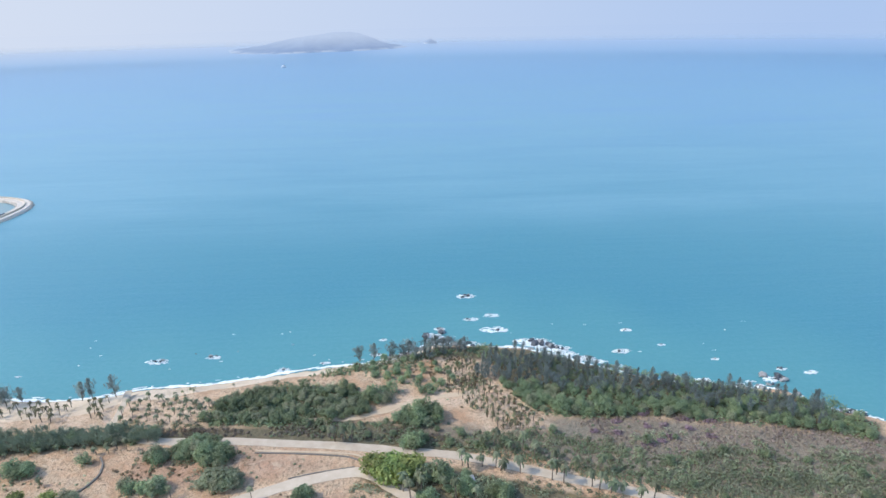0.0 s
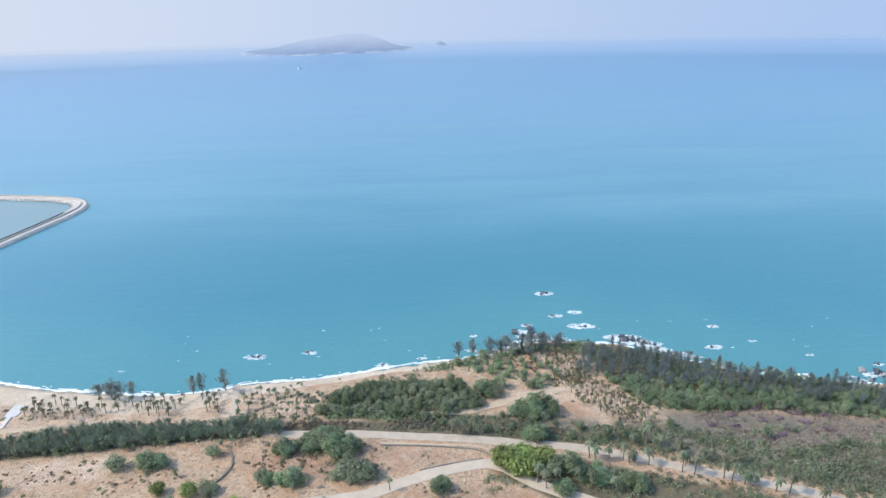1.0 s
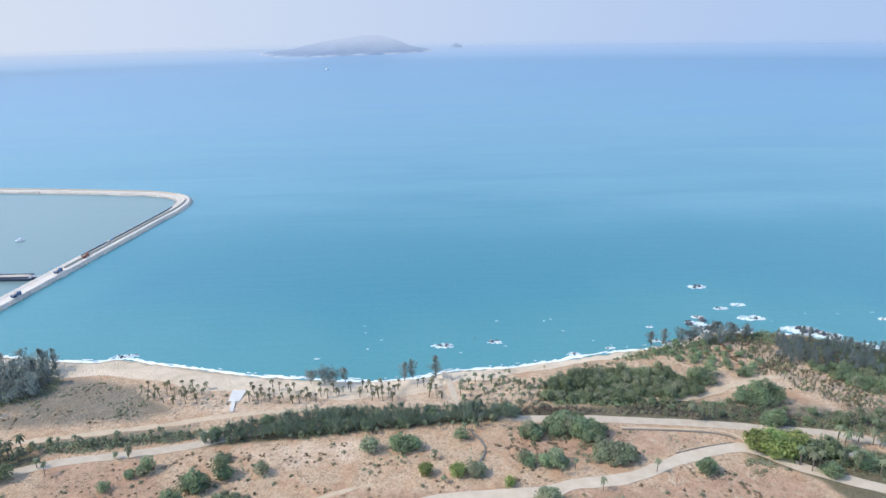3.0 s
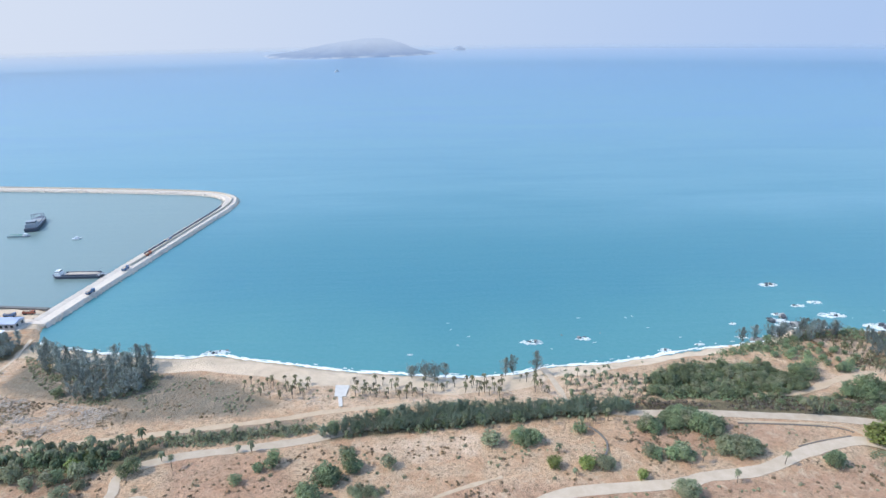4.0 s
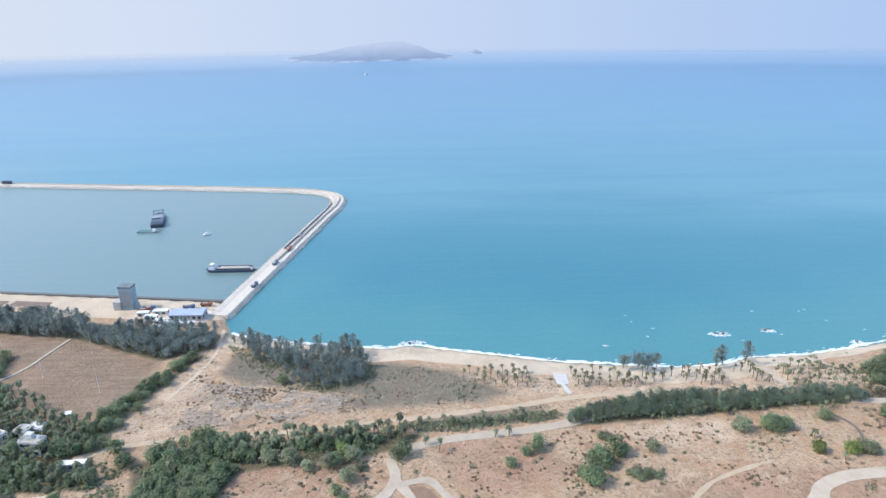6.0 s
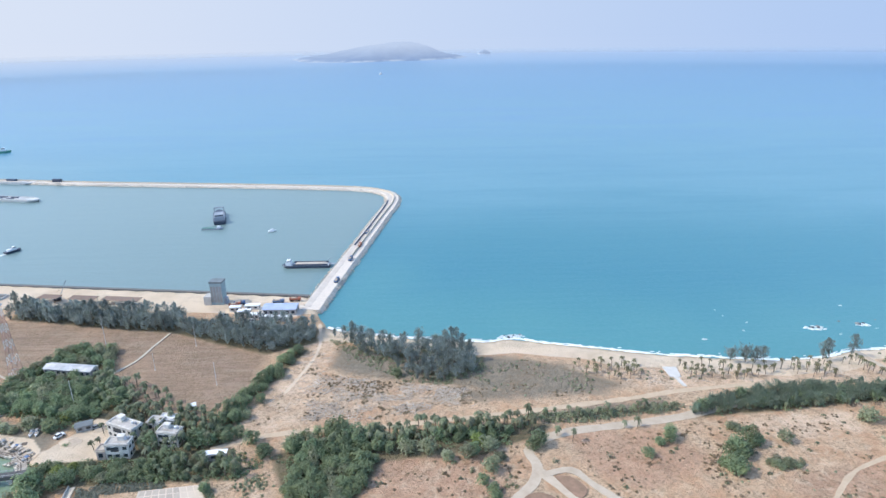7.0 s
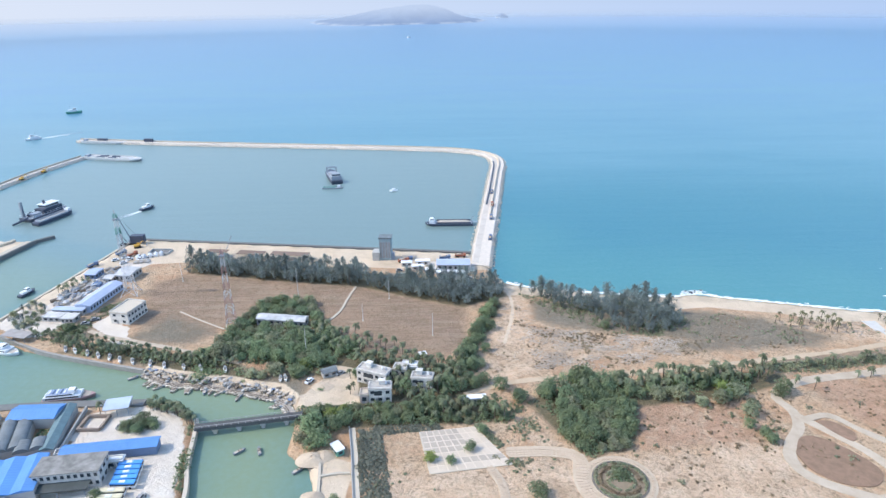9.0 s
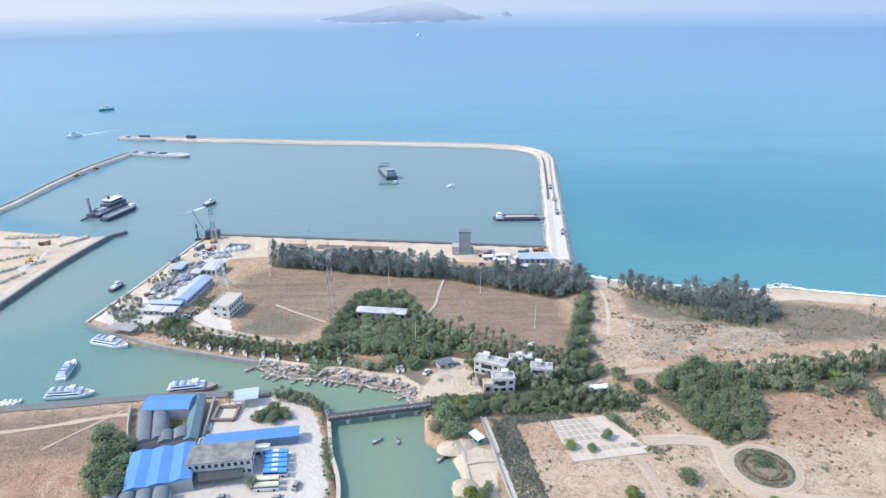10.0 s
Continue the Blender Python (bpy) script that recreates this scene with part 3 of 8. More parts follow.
setting("path", ribbon([(-484, 116), (-478, 123), (-470, 132)], 0.8, 0.10, 0.3), DIRT, "bare earth track on dry grass", "track")

def slabs(pts, rows, size, lift):
    """Square slabs laid with open joints along a path."""
    r = random.Random(7)
    line = glide(pts, size * 1.18)
    left, right = sides_of(line, 1.0)
    m = Mesh()
    for i, (p, q) in enumerate(zip(line, left)):
        n = q - p
        for j in range(rows):
            c = p + n * (j - (rows - 1) / 2) * size * 1.18
            turn = Matrix.Translation((c.x, c.y, land_height(c.x) + lift)) @ Matrix.Rotation(math.atan2(n.y, n.x) + r.uniform(-0.06, 0.06), 4, "Z")
            h = size / 2
            m.box(-h, h, -h, h, -0.1, 0.05 + r.uniform(-0.015, 0.015), turn)
    return m


SLAB = paint("pale_paving_slab", (0.60, 0.475, 0.355), 0.9, var=0.9, scale=0.4, dirt=(0.50, 0.385, 0.275))
RING = [(-299.5 + 7.9 * math.cos(0.262 * i), 104.6 + 7.9 * math.sin(0.262 * i)) for i in range(25)]
for pts, rows in (([(-326, 115.5), (-315, 115.5), (-308, 113), (-309, 104), (-306, 97.5), (-296, 94), (-280, 92)], 3), ([(-331, 110), (-328.5, 104), (-328, 97), (-327, 88)], 2), (RING, 1)):
    tagged(slabs(pts, rows, 0.72, 0.2).make("paving_slabs", SLAB, None, "pale square slabs with open joints on a garden path"), category="paving", kind="stuff")

# concrete pad and stem near the palms
pad = Mesh().prism([(-189.8, 175.2), (-188.6, 175.1), (-187.5, 169.2), (-186.3, 169.1), (-187.2, 175.0), (-186.0, 175.0), (-185.4, 181.7), (-190.3, 181.9)], 1.3, 1.78)
setting("concrete_pad", pad, paint("white_concrete", (0.62, 0.60, 0.56), 0.8, var=0.3), "white concrete pad with a walk among palms", "pad")


# ---- quays and breakwaters ----
def wall_along(pts, width, z0, z1, step=2.0):
    line = glide(pts, step)
    left, right = sides_of(line, width / 2)
    m = Mesh()
    for a, b in zip(left, right):
        m.v += [(a.x, a.y, z0), (a.x, a.y, z1), (b.x, b.y, z1), (b.x, b.y, z0)]
    for i in range(len(line) - 1):
        k = 4 * i
        m.f += [(k + j, k + j + 4, k + j + 5, k + j + 1) for j in range(3)]
    m.f += [(0, 1, 2, 3), tuple(len(m.v) - 4 + j for j in (3, 2, 1, 0))]
    return m


setting("quay_wall", wall_along([(-490, 273.4), (-410, 262.8), (-328, 251.8)], 1.6, -2, 1.72), QUAYDARK, "dark stained quay edge of the harbour basin", "quay")
setting("quay_wall", wall_along([(-507.3, 185), (-500, 224), (-493, 268), (-489, 274)], 1.1, -2, 1.66), CONCRETE, "pale concrete quay edge", "quay")
setting("quay_wall", wall_along([(-507.3, 184.6), (-485, 172.6), (-471, 166.6), (-441, 157.6), (-438, 156.8)], 0.9, -2, 1.6), QUAYGREY, "grey stone quay edge", "quay")
setting("quay_wall", wall_along([(-404, 60), (-404, 97), (-408, 113), (-410.6, 126), (-412, 131)], 1.0, -2, 1.9), CONCRETE, "pale river wall", "quay")
setting("quay_wall", wall_along([(-700, 116.5), (-506, 133.5), (-476, 137), (-458, 138.6), (-430, 139.2)], 3.0, -2, 1.75), QUAYDARK, "dark ferry quay", "quay")
setting("quay_wall", wall_along([(-551.2, 160), (-548.2, 200), (-546.8, 230), (-544.4, 252), (-540.8, 272.6)], 1.0, -2, 1.9), QUAYDARK, "dark concrete edge of the new terminal", "quay")
setting("quay_wall", wall_along([(-553.2, 165), (-550.2, 200), (-548.8, 230), (-546.4, 252), (-543.0, 271)], 2.6, 1.2, 1.96), CONCRETE, "pale concrete apron along the new terminal", "quay")
setting("quay_wall", wall_along([(-541.4, 273.6), (-535.6, 280)], 1.6, -2, 1.5), QUAYDARK, "dark concrete jetty", "quay")


def stones(line, half0, half1, z0, z1, spacing, size, seed):
    """Rock armour tipped along one flank of a line."""
    r = random.Random(seed)
    m = Mesh()
    left, right = sides_of(line, 1.0)
    for p, q in zip(line, left):
        n = (q - p)
        for _ in range(spacing):
            t = r.random()
            c = p + n * (half0 + (half1 - half0) * t) + Vector((r.uniform(-1, 1), r.uniform(-1, 1), z1 + (z0 - z1) * t))
            s = size * r.uniform(0.6, 1.4)
            turn = Matrix.Translation(c) @ Euler((r.uniform(0, 3), r.uniform(0, 3), r.uniform(0, 3))).to_matrix().to_4x4()
            m.box(-s, s, -s * r.uniform(0.6, 1), s * r.uniform(0.6, 1), -s * 0.6, s * 0.6, turn, r.uniform(0.2, 0.5))
    return m


def berm_along(pts, top, foot, z0, z1, step=3.0):
    """A bank with sloping sides."""
    line = glide(pts, step)
    (l1, r1), (l0, r0) = sides_of(line, top / 2), sides_of(line, foot / 2)
    m = Mesh()
    for i, (a, b, c, d) in enumerate(zip(l0, l1, r1, r0)):
        k = 0.5 * noise.noise(Vector((i * 0.8, pts[0][0], 0)))
        m.v += [(a.x + k, a.y + k, z0), (b.x, b.y, z1), (c.x, c.y, z1), (d.x + k, d.y - k, z0)]
    for i in range(len(line) - 1):
        k = 4 * i
        m.f += [(k + j, k + j + 4, k + j + 5, k + j + 1) for j in range(3)]
    m.f += [(0, 1, 2, 3), tuple(len(m.v) - 4 + j for j in (3, 2, 1, 0))]
    return m


MOLE = [(-324.6, 236), (-321.2, 262), (-312.9, 320), (-303.8, 385), (-299.6, 414), (-300.8, 435.5), (-310.8, 450.8), (-331.5, 460.8), (-365, 467.3), (-420, 475.4), (-500, 485.5), (-560, 494), (-642, 508)]
WEST_MOLE = [(-640, 232), (-623.5, 316), (-622, 365), (-618.5, 405), (-609, 447)]
PACKED = paint("packed_pale_rubble", (0.63, 0.575, 0.51), 0.95, var=0.9, scale=0.3, dirt=(0.48, 0.42, 0.355))
for pts, w, seed in ((MOLE, 7.8, 1), (WEST_MOLE, 5.6, 2)):
    line = glide(pts, 3.0)
    mole = setting("breakwater", berm_along(pts, w, w + 6.6, -2.5, 1.7), RUBBLE, "pale rubble breakwater with a crest road", "breakwater")
    left, right = sides_of(line, 0.7)
    crest = [p for p in (right if pts is MOLE else left) if p.y > 303]
    for i in range(0, len(crest) - 1, 4):
        part("crest_wall", wall_along([p.to_2d() for p in crest[i:i + 5]], 0.55, 1.5, 2.7, 3.0), CONCRETE, mole, "pale cast concrete crest wall")
    lane = sides_of(line, w * 0.27)[0 if pts is MOLE else 1]
    part("crest_road", wall_along([p.to_2d() for p in lane[1:]], w * 0.34, 1.4, 1.78, 3.0), PACKED, mole, "packed pale crest road")
    for side, a in (("outer", 1), ("inner", -1)):
        tagged(part("rock_armour", stones(line, a * (w / 2 - 0.3), a * (w / 2 + 1.9), 0.05, 1.62, 14, 0.26, seed + 5 * a), RUBBLE, mole, "tipped pale rock armour"), kind="stuff")

# ---- surf, rocks and foam ----
def foam_line(pts, offset, width, gaps, seed, z):
    line = glide(pts, 0.8)
    left, right = sides_of(line, 1.0)
    m = Mesh()
    run = []
    for i, (p, l) in enumerate(zip(line, left)):
        n = l - p
        a = noise.noise(Vector((i * 0.06, seed, 0))) + 0.8 * noise.noise(Vector((i * 0.33, seed, 3))) + 0.5 * noise.noise(Vector((i * 0.9, seed, 5)))
        w = width * max(0.0, a + gaps)
        o = offset + 1.4 * noise.noise(Vector((i * 0.03, seed, 7))) + 0.7 * noise.noise(Vector((i * 0.17, seed, 11)))
        if w < 0.12:
            run = []
            continue
        q0, q1 = p + n * (o - w / 2), p + n * (o + w / 2)
        run.append(len(m.v))
        m.v += [(q0.x, q0.y, z), ((q0.x + q1.x) / 2, (q0.y + q1.y) / 2, z + 0.22), (q1.x, q1.y, z)]
        if len(run) > 1:
            k, j = run[-2], run[-1]
            m.f += [(k, j, j + 1, k + 1), (k + 1, j + 1, j + 2, k + 2)]
    return m


BEACH = COAST[COAST.index((-315, 221)):COAST.index((200, 140))]
surf = foam_line(BEACH, 0.7, 1.5, 0.8, 1, 0.05)
for off, w, g, s in ((1.5, 1.6, 0.2, 2), (2.6, 1.2, -0.12, 3), (4.2, 0.9, -0.45, 4)):
    more = foam_line(BEACH, off, w, g, s, 0.04)
    surf.add(more.v, more.f)
rnd = random.Random(8)
tagged(surf.make("surf", FOAM, None, "white surf breaking along the sandy beach"), category="surf", kind="stuff")


def rock_shape(m, c, r, seed):
    """A weathered boulder, set into its base."""
    rnd = random.Random(seed)
    bm = bmesh.new()
    bmesh.ops.create_icosphere(bm, subdivisions=2, radius=1)
    off = Vector((rnd.uniform(0, 90), rnd.uniform(0, 90), 0))
    sc = Vector((rnd.uniform(0.8, 1.4), rnd.uniform(0.6, 1.0), rnd.uniform(0.5, 0.85))) * r
    for v in bm.verts:
        k = 1 + 0.7 * noise.noise(v.co * 1.4 + off) + 0.4 * noise.noise(v.co * 3.1 + off)
        v.co = Vector((v.co.x * sc.x, v.co.y * sc.y, v.co.z * sc.z)) * k
    spin = Matrix.Translation(c) @ Matrix.Rotation(rnd.uniform(0, 6.28), 4, "Z")
    bm.verts.index_update()
    m.add([v.co for v in bm.verts], [[v.index for v in f.verts] for f in bm.faces], spin)
    bm.free()
    return m


def foam_patch(m, x, y, r, seed, n=7):
    """Torn strings and shreds of foam, drawn out along the shore."""
    rnd = random.Random(seed)
    for _ in range(n):
        a, d = rnd.uniform(0, 6.28), r * (0.35 + 0.75 * rnd.random() ** 1.5)
        cx, cy, s = x + d * math.cos(a) * 1.5, y + d * math.sin(a) * 0.75, 0.22 + 0.13 * r * rnd.random() ** 2
        k = 11
        pts = []
        stretch, tilt = rnd.uniform(1.2, 3.4), rnd.uniform(-0.35, 0.35)
        for i in range(k):
            t = 2 * math.pi * i / k
            q = s * (0.3 + 1.5 * abs(noise.noise(Vector((math.cos(t) * 1.9 + cx * 3, math.sin(t) * 1.9 + cy * 3, seed)))))
            u, v = q * math.cos(t) * stretch, q * math.sin(t) * 0.9
            pts.append((cx + u, cy + v + u * tilt))
        base = len(m.v)
        m.v += [(cx, cy, 0.22 + 0.15 * rnd.random())] + [(px, py, 0.03) for px, py in pts]
        m.f += [(base, base + 1 + i, base + 1 + (i + 1) % k) for i in range(k)]
    return m


ROCKS = [(-117, 213, 1.6, 3, 3.4), (-96, 215, 1.5, 3, 2.2), (-104, 218, 1.0, 1, 0), (-88, 219, 0.7, 1, 0), (-11, 228, 3.0, 6, 3.0), (-7, 222, 2.4, 5, 2.0), (5, 265, 1.7, 4, 3.6), (6, 241, 1.3, 2, 2.4),
         (15, 244, 0.8, 2, 2.6), (14.5, 231, 1.5, 3, 4.4), (31, 218.5, 2.6, 8, 5.0), (38, 214, 1.9, 6, 3.8), (69, 227, 1.0, 2, 2.0), (62, 210, 1.0, 3, 2.8), (79, 214, 0.9, 1, 1.2), (109, 188, 2.6, 6, 3.0),
         (116, 194, 1.5, 3, 1.6), (95, 202, 0.8, 1, 1.2), (125, 191, 0.9, 1, 2.0), (-67, 204, 0.9, 2, 2.2), (-33, 213, 0.9, 2, 2.0), (-31, 225, 0.7, 1, 1.3), (-242, 210, 1.3, 4, 3.0), (-238, 211, 1.0, 2, 2.4),
         (84, 186, 1.5, 3, 1.8), (45, 205, 1.6, 3, 2.4), (60, 196, 1.6, 3, 2.2), (75, 190, 1.4, 3, 2.0), (-52, 208, 0.8, 2, 1.5), (-8, 233, 1.2, 2, 1.8), (-165, 205, 0.5, 1, 0.8)]
foam = Mesh()
for i, (x, y, r, n, f) in enumerate(ROCKS):
    rnd = random.Random(i)
    ob = thing("sea_rock", x, y, 0, 0, "dark wave-washed rocks standing in white foam", "rock", "rocks off the coast")
    for j in range(n):
        c = Vector((rnd.uniform(-1, 1) * r * (n > 1) * 1.5, rnd.uniform(-1, 1) * r * (n > 1) * 0.8, 0.05 + 0.1 * r))
        part("stone", rock_shape(Mesh(), c, r * rnd.uniform(0.3, 0.65), 31 * i + j), DARKROCK if j % 5 else BOULDER, ob)
    if f:
        foam_patch(foam, x, y - 0.3 * r, f * 0.78, i, int(16 + 16 * f + 2 * f * f))
rnd = random.Random(17)
for i, p in enumerate(glide([q for q in COAST[COAST.index((-67, 200)):COAST.index((200, 140))]], 2.6)):
    if p.x > -30 and rnd.random() < 0.85:
        d = rnd.uniform(-2.5, 3.5)
        x, y, r = p.x + 0.35 * d, p.y + d, rnd.uniform(0.8, 2.0)
        ob = thing("shore_rock", x, y, 0, 0, "weathered boulders piled on the headland shore", "rock", "boulders of the headland shore")
        for j in range(rnd.randint(3, 5)):
            c = Vector((rnd.uniform(-1.6, 1.6), rnd.uniform(-1, 1), 0.25))
            part("stone", rock_shape(Mesh(), c, r * rnd.uniform(0.35, 0.7), 700 + 31 * i + j), BOULDER if rnd.random() < 0.6 else DARKROCK, ob)
        if rnd.random() < 0.6:
            foam_patch(foam, x, y + 1.5, rnd.uniform(1.2, 3.0), 500 + i, 22)
# surges breaking over the outer ledges
for i, (x, y, r) in enumerate(((26, 220, 2.6), (29, 217.5, 3.0), (32, 220, 2.4), (34, 215, 3.0), (38, 211.5, 2.6), (41, 209, 2.0), (47, 205.5, 2.2), (51, 203, 1.6), (18, 230, 1.2), (-9, 226, 1.6), (85, 187.5, 1.8))):
    for j in range(3):
        foam_patch(foam, x + 0.9 * (j - 1), y - 0.5 * (j - 1), r, 820 + 3 * i + j, 34)
rnd = random.Random(5)
for i in range(26):
    foam_patch(foam, rnd.uniform(-150, 125), rnd.uniform(205, 235), 0.5, 200 + i, 2)
tagged(foam.make("foam", FOAM, None, "white foam washing over rocks and shoals"), category="foam", kind="stuff")


# ---- island on the horizon ----
def island(name, cx, cy, length, depth, peaks, label):
    k = Nodes("haze_tinted_" + name)
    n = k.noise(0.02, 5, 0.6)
    # distance haze is painted in: blue-grey base colours instead of wooded green
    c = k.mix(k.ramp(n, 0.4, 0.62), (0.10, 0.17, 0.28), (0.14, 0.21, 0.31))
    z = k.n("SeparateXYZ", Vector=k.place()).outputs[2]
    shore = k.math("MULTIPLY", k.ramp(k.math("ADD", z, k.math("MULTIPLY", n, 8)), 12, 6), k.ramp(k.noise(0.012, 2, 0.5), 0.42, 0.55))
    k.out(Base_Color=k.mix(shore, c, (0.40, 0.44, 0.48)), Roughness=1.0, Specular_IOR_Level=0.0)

    def zf(X, Y):
        u, v = (X - cx) / (length / 2), (Y - cy) / (depth / 2)
        edge = 1 - np.hypot(u, v * (1 + 0.3 * u)) + 0.10 * waves2(X, Y, length / 3, 5)
        h = 9 * smooth(edge, 0, 0.12)
        for pu, w, hh in peaks:
            h = h + hh * np.exp(-((u - pu) / w) ** 2) * smooth(edge, 0.0, 0.55)
        h = h * (1 + 0.10 * waves2(X, Y, 120, 8) + 0.05 * waves2(X, Y, 40, 9))
        return X, Y, np.where(edge > 0, h, -6 + 30 * np.minimum(edge, 0))
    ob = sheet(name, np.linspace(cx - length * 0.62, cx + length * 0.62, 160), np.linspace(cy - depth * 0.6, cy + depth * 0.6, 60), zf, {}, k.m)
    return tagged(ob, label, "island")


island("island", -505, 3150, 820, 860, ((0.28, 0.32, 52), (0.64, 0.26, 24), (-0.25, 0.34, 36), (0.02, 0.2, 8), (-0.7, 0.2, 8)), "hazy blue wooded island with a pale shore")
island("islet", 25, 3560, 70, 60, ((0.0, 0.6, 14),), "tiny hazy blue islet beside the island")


# ---- trees ----
def leaves(m, c, rad, n, size, rnd, droop=0.0, long=1.0, shell=0.55, fine=False):
    """Leaf clumps scattered through an ellipsoid, turned outwards and up to the light."""
    for _ in range(n):
        d = Vector((rnd.gauss(0, 1), rnd.gauss(0, 1), rnd.gauss(0, 1))).normalized()
        p = Vector(c) + Vector((d.x * rad[0], d.y * rad[1], d.z * rad[2])) * (shell + (1 - shell) * rnd.random() ** 0.5)
        face = (d + Vector((rnd.gauss(0, 0.45), rnd.gauss(0, 0.45), 0.95 + rnd.gauss(0, 0.35)))).normalized()
        along = face.cross(Vector((rnd.gauss(0, 1), rnd.gauss(0, 1), rnd.gauss(0, 0.4)))).normalized()
        if droop:
            along = (Vector((rnd.gauss(0, 0.35), rnd.gauss(0, 0.35), 1)) + d * 0.4).normalized()
            face = along.cross(face.cross(along)).normalized()
        across = along.cross(face)
        s, l = size * rnd.uniform(0.6, 1.35), size * long * rnd.uniform(0.6, 1.4)
        if fine:
            v = [p - across * s * 0.5 - along * l * 0.4, p + across * s * 0.35 - along * l * 0.5, p + across * s * 0.25 + along * l * 0.5, p - across * s * 0.3 + along * l * 0.42]
            m.add(v, [(0, 1, 2, 3)])
        else:
            v = [p + across * s * a + along * l * b + face * s * h for a, b, h in ((-0.5, -0.4, 0), (0, -0.55, 0.12), (0.5, -0.3, 0), (0.42, 0.35, -0.1), (0, 0.6, 0.1), (-0.4, 0.3, 0))]
            m.add(v, [(0, 1, 4, 5), (1, 2, 3, 4)])
    return m


def dome(m, c, rad, n, size, rnd, seed, rough=0.34):
    """Leaves over an uneven dome, thick outside and thin within, with gaps."""
    off = Vector((seed * 3.7, seed * 1.3, 0))
    while n > 0:
        d = Vector((rnd.gauss(0, 1), rnd.gauss(0, 1), rnd.gauss(0.35, 1))).normalized()
        if d.z < -0.55:
            continue
        n -= 1
        lump = noise.noise(d * 1.7 + off)
        k = 1 + rough * 1.5 * lump + rough * 0.8 * noise.noise(d * 4.2 + off)
        if noise.noise(d * 3.1 - off) < -0.38:
            k *= 0.78
        p = Vector(c) + Vector((d.x * rad[0], d.y * rad[1], d.z * rad[2])) * k * (1 - 0.34 * rnd.random() ** 2)
        face = (d * 0.55 + Vector((rnd.gauss(0, 0.45), rnd.gauss(0, 0.45), 0.8 + rnd.gauss(0, 0.3)))).normalized()
        along = face.cross(Vector((rnd.gauss(0, 1), rnd.gauss(0, 1), 0.3))).normalized()
        across = along.cross(face)
        w, l = size * rnd.uniform(0.6, 1.3), size * rnd.uniform(0.7, 1.5)
        m.add([p - across * w * 0.5 - along * l * 0.4, p + across * w * 0.35 - along * l * 0.5, p + across * w * 0.25 + along * l * 0.5, p - across * w * 0.3 + along * l * 0.42], [(0, 1, 2, 3)])


def broad_tree(seed, h=5.2, spread=2.3, mat=LEAF, name="broadleaf_tree"):
    rnd = random.Random(seed)
    trunk, crown = Mesh(), Mesh()
    trunk.tube((0, 0, -0.3), (0.1, 0, h * 0.42), 0.22, 0.15, 6)
    for i in range(9):
        a, d = i * 2.4 + rnd.uniform(-0.5, 0.5), spread * rnd.uniform(0.3, 0.8)
        trunk.tube((0.05, 0, h * rnd.uniform(0.2, 0.4)), (d * math.cos(a), d * math.sin(a), h * rnd.uniform(0.5, 0.75)), 0.10, 0.03, 4)
    dome(crown, (0, 0, h * 0.44), (spread * 1.02, spread * 1.02, h * 0.46), 370, 0.42, rnd, seed)
    for i in range(4):
        a, d = rnd.uniform(0, 6.28), spread * rnd.uniform(0.35, 0.75)
        r = spread * rnd.uniform(0.35, 0.55)
        dome(crown, (d * math.cos(a), d * math.sin(a), h * rnd.uniform(0.42, 0.68)), (r, r, r * 0.8), 52, 0.40, rnd, seed + i, 0.4)
    leaves(crown, (0, 0, h * 0.26), (spread * 0.85, spread * 0.85, h * 0.24), 40, 0.55, rnd, 0, 1.0, 0.6, True)
    return name, trunk, crown, mat


def casuarina(seed, h=9.0, spread=1.6, mat=CASU):
    rnd = random.Random(seed)
    trunk, crown = Mesh(), Mesh()
    lean = rnd.uniform(-0.6, 0.6)
    trunk.tube((0, 0, -0.3), (lean * 0.5, 0, h * 0.55), 0.16, 0.10, 6).tube((lean * 0.5, 0, h * 0.55), (lean, 0.1, h * 0.99), 0.10, 0.02, 5)
    for i in range(46):
        t = 0.08 + 0.9 * (i + rnd.random()) / 46
        a = rnd.uniform(0, 6.28)
        d = spread * min(1.0, 2.0 * (1.05 - t)) * (0.5 + 0.5 * min(1, t * 3)) * rnd.uniform(0.35, 1.2)
        root = Vector((lean * t, 0, h * t * 0.88))
        tip = root + Vector((d * math.cos(a), d * math.sin(a), d * 0.8 + 0.2))
        if i % 3 == 0:
            trunk.tube(root, tip, 0.045, 0.012, 3)
        for u, n in ((1.05, 6), (0.66, 4), (0.3, 1)):
            leaves(crown, root.lerp(tip, u), (0.25 + d * 0.3, 0.25 + d * 0.3, 0.6), n, 0.25, rnd, 0.15, 3.5, 0.1, True)
    return "casuarina_tree", trunk, crown, mat


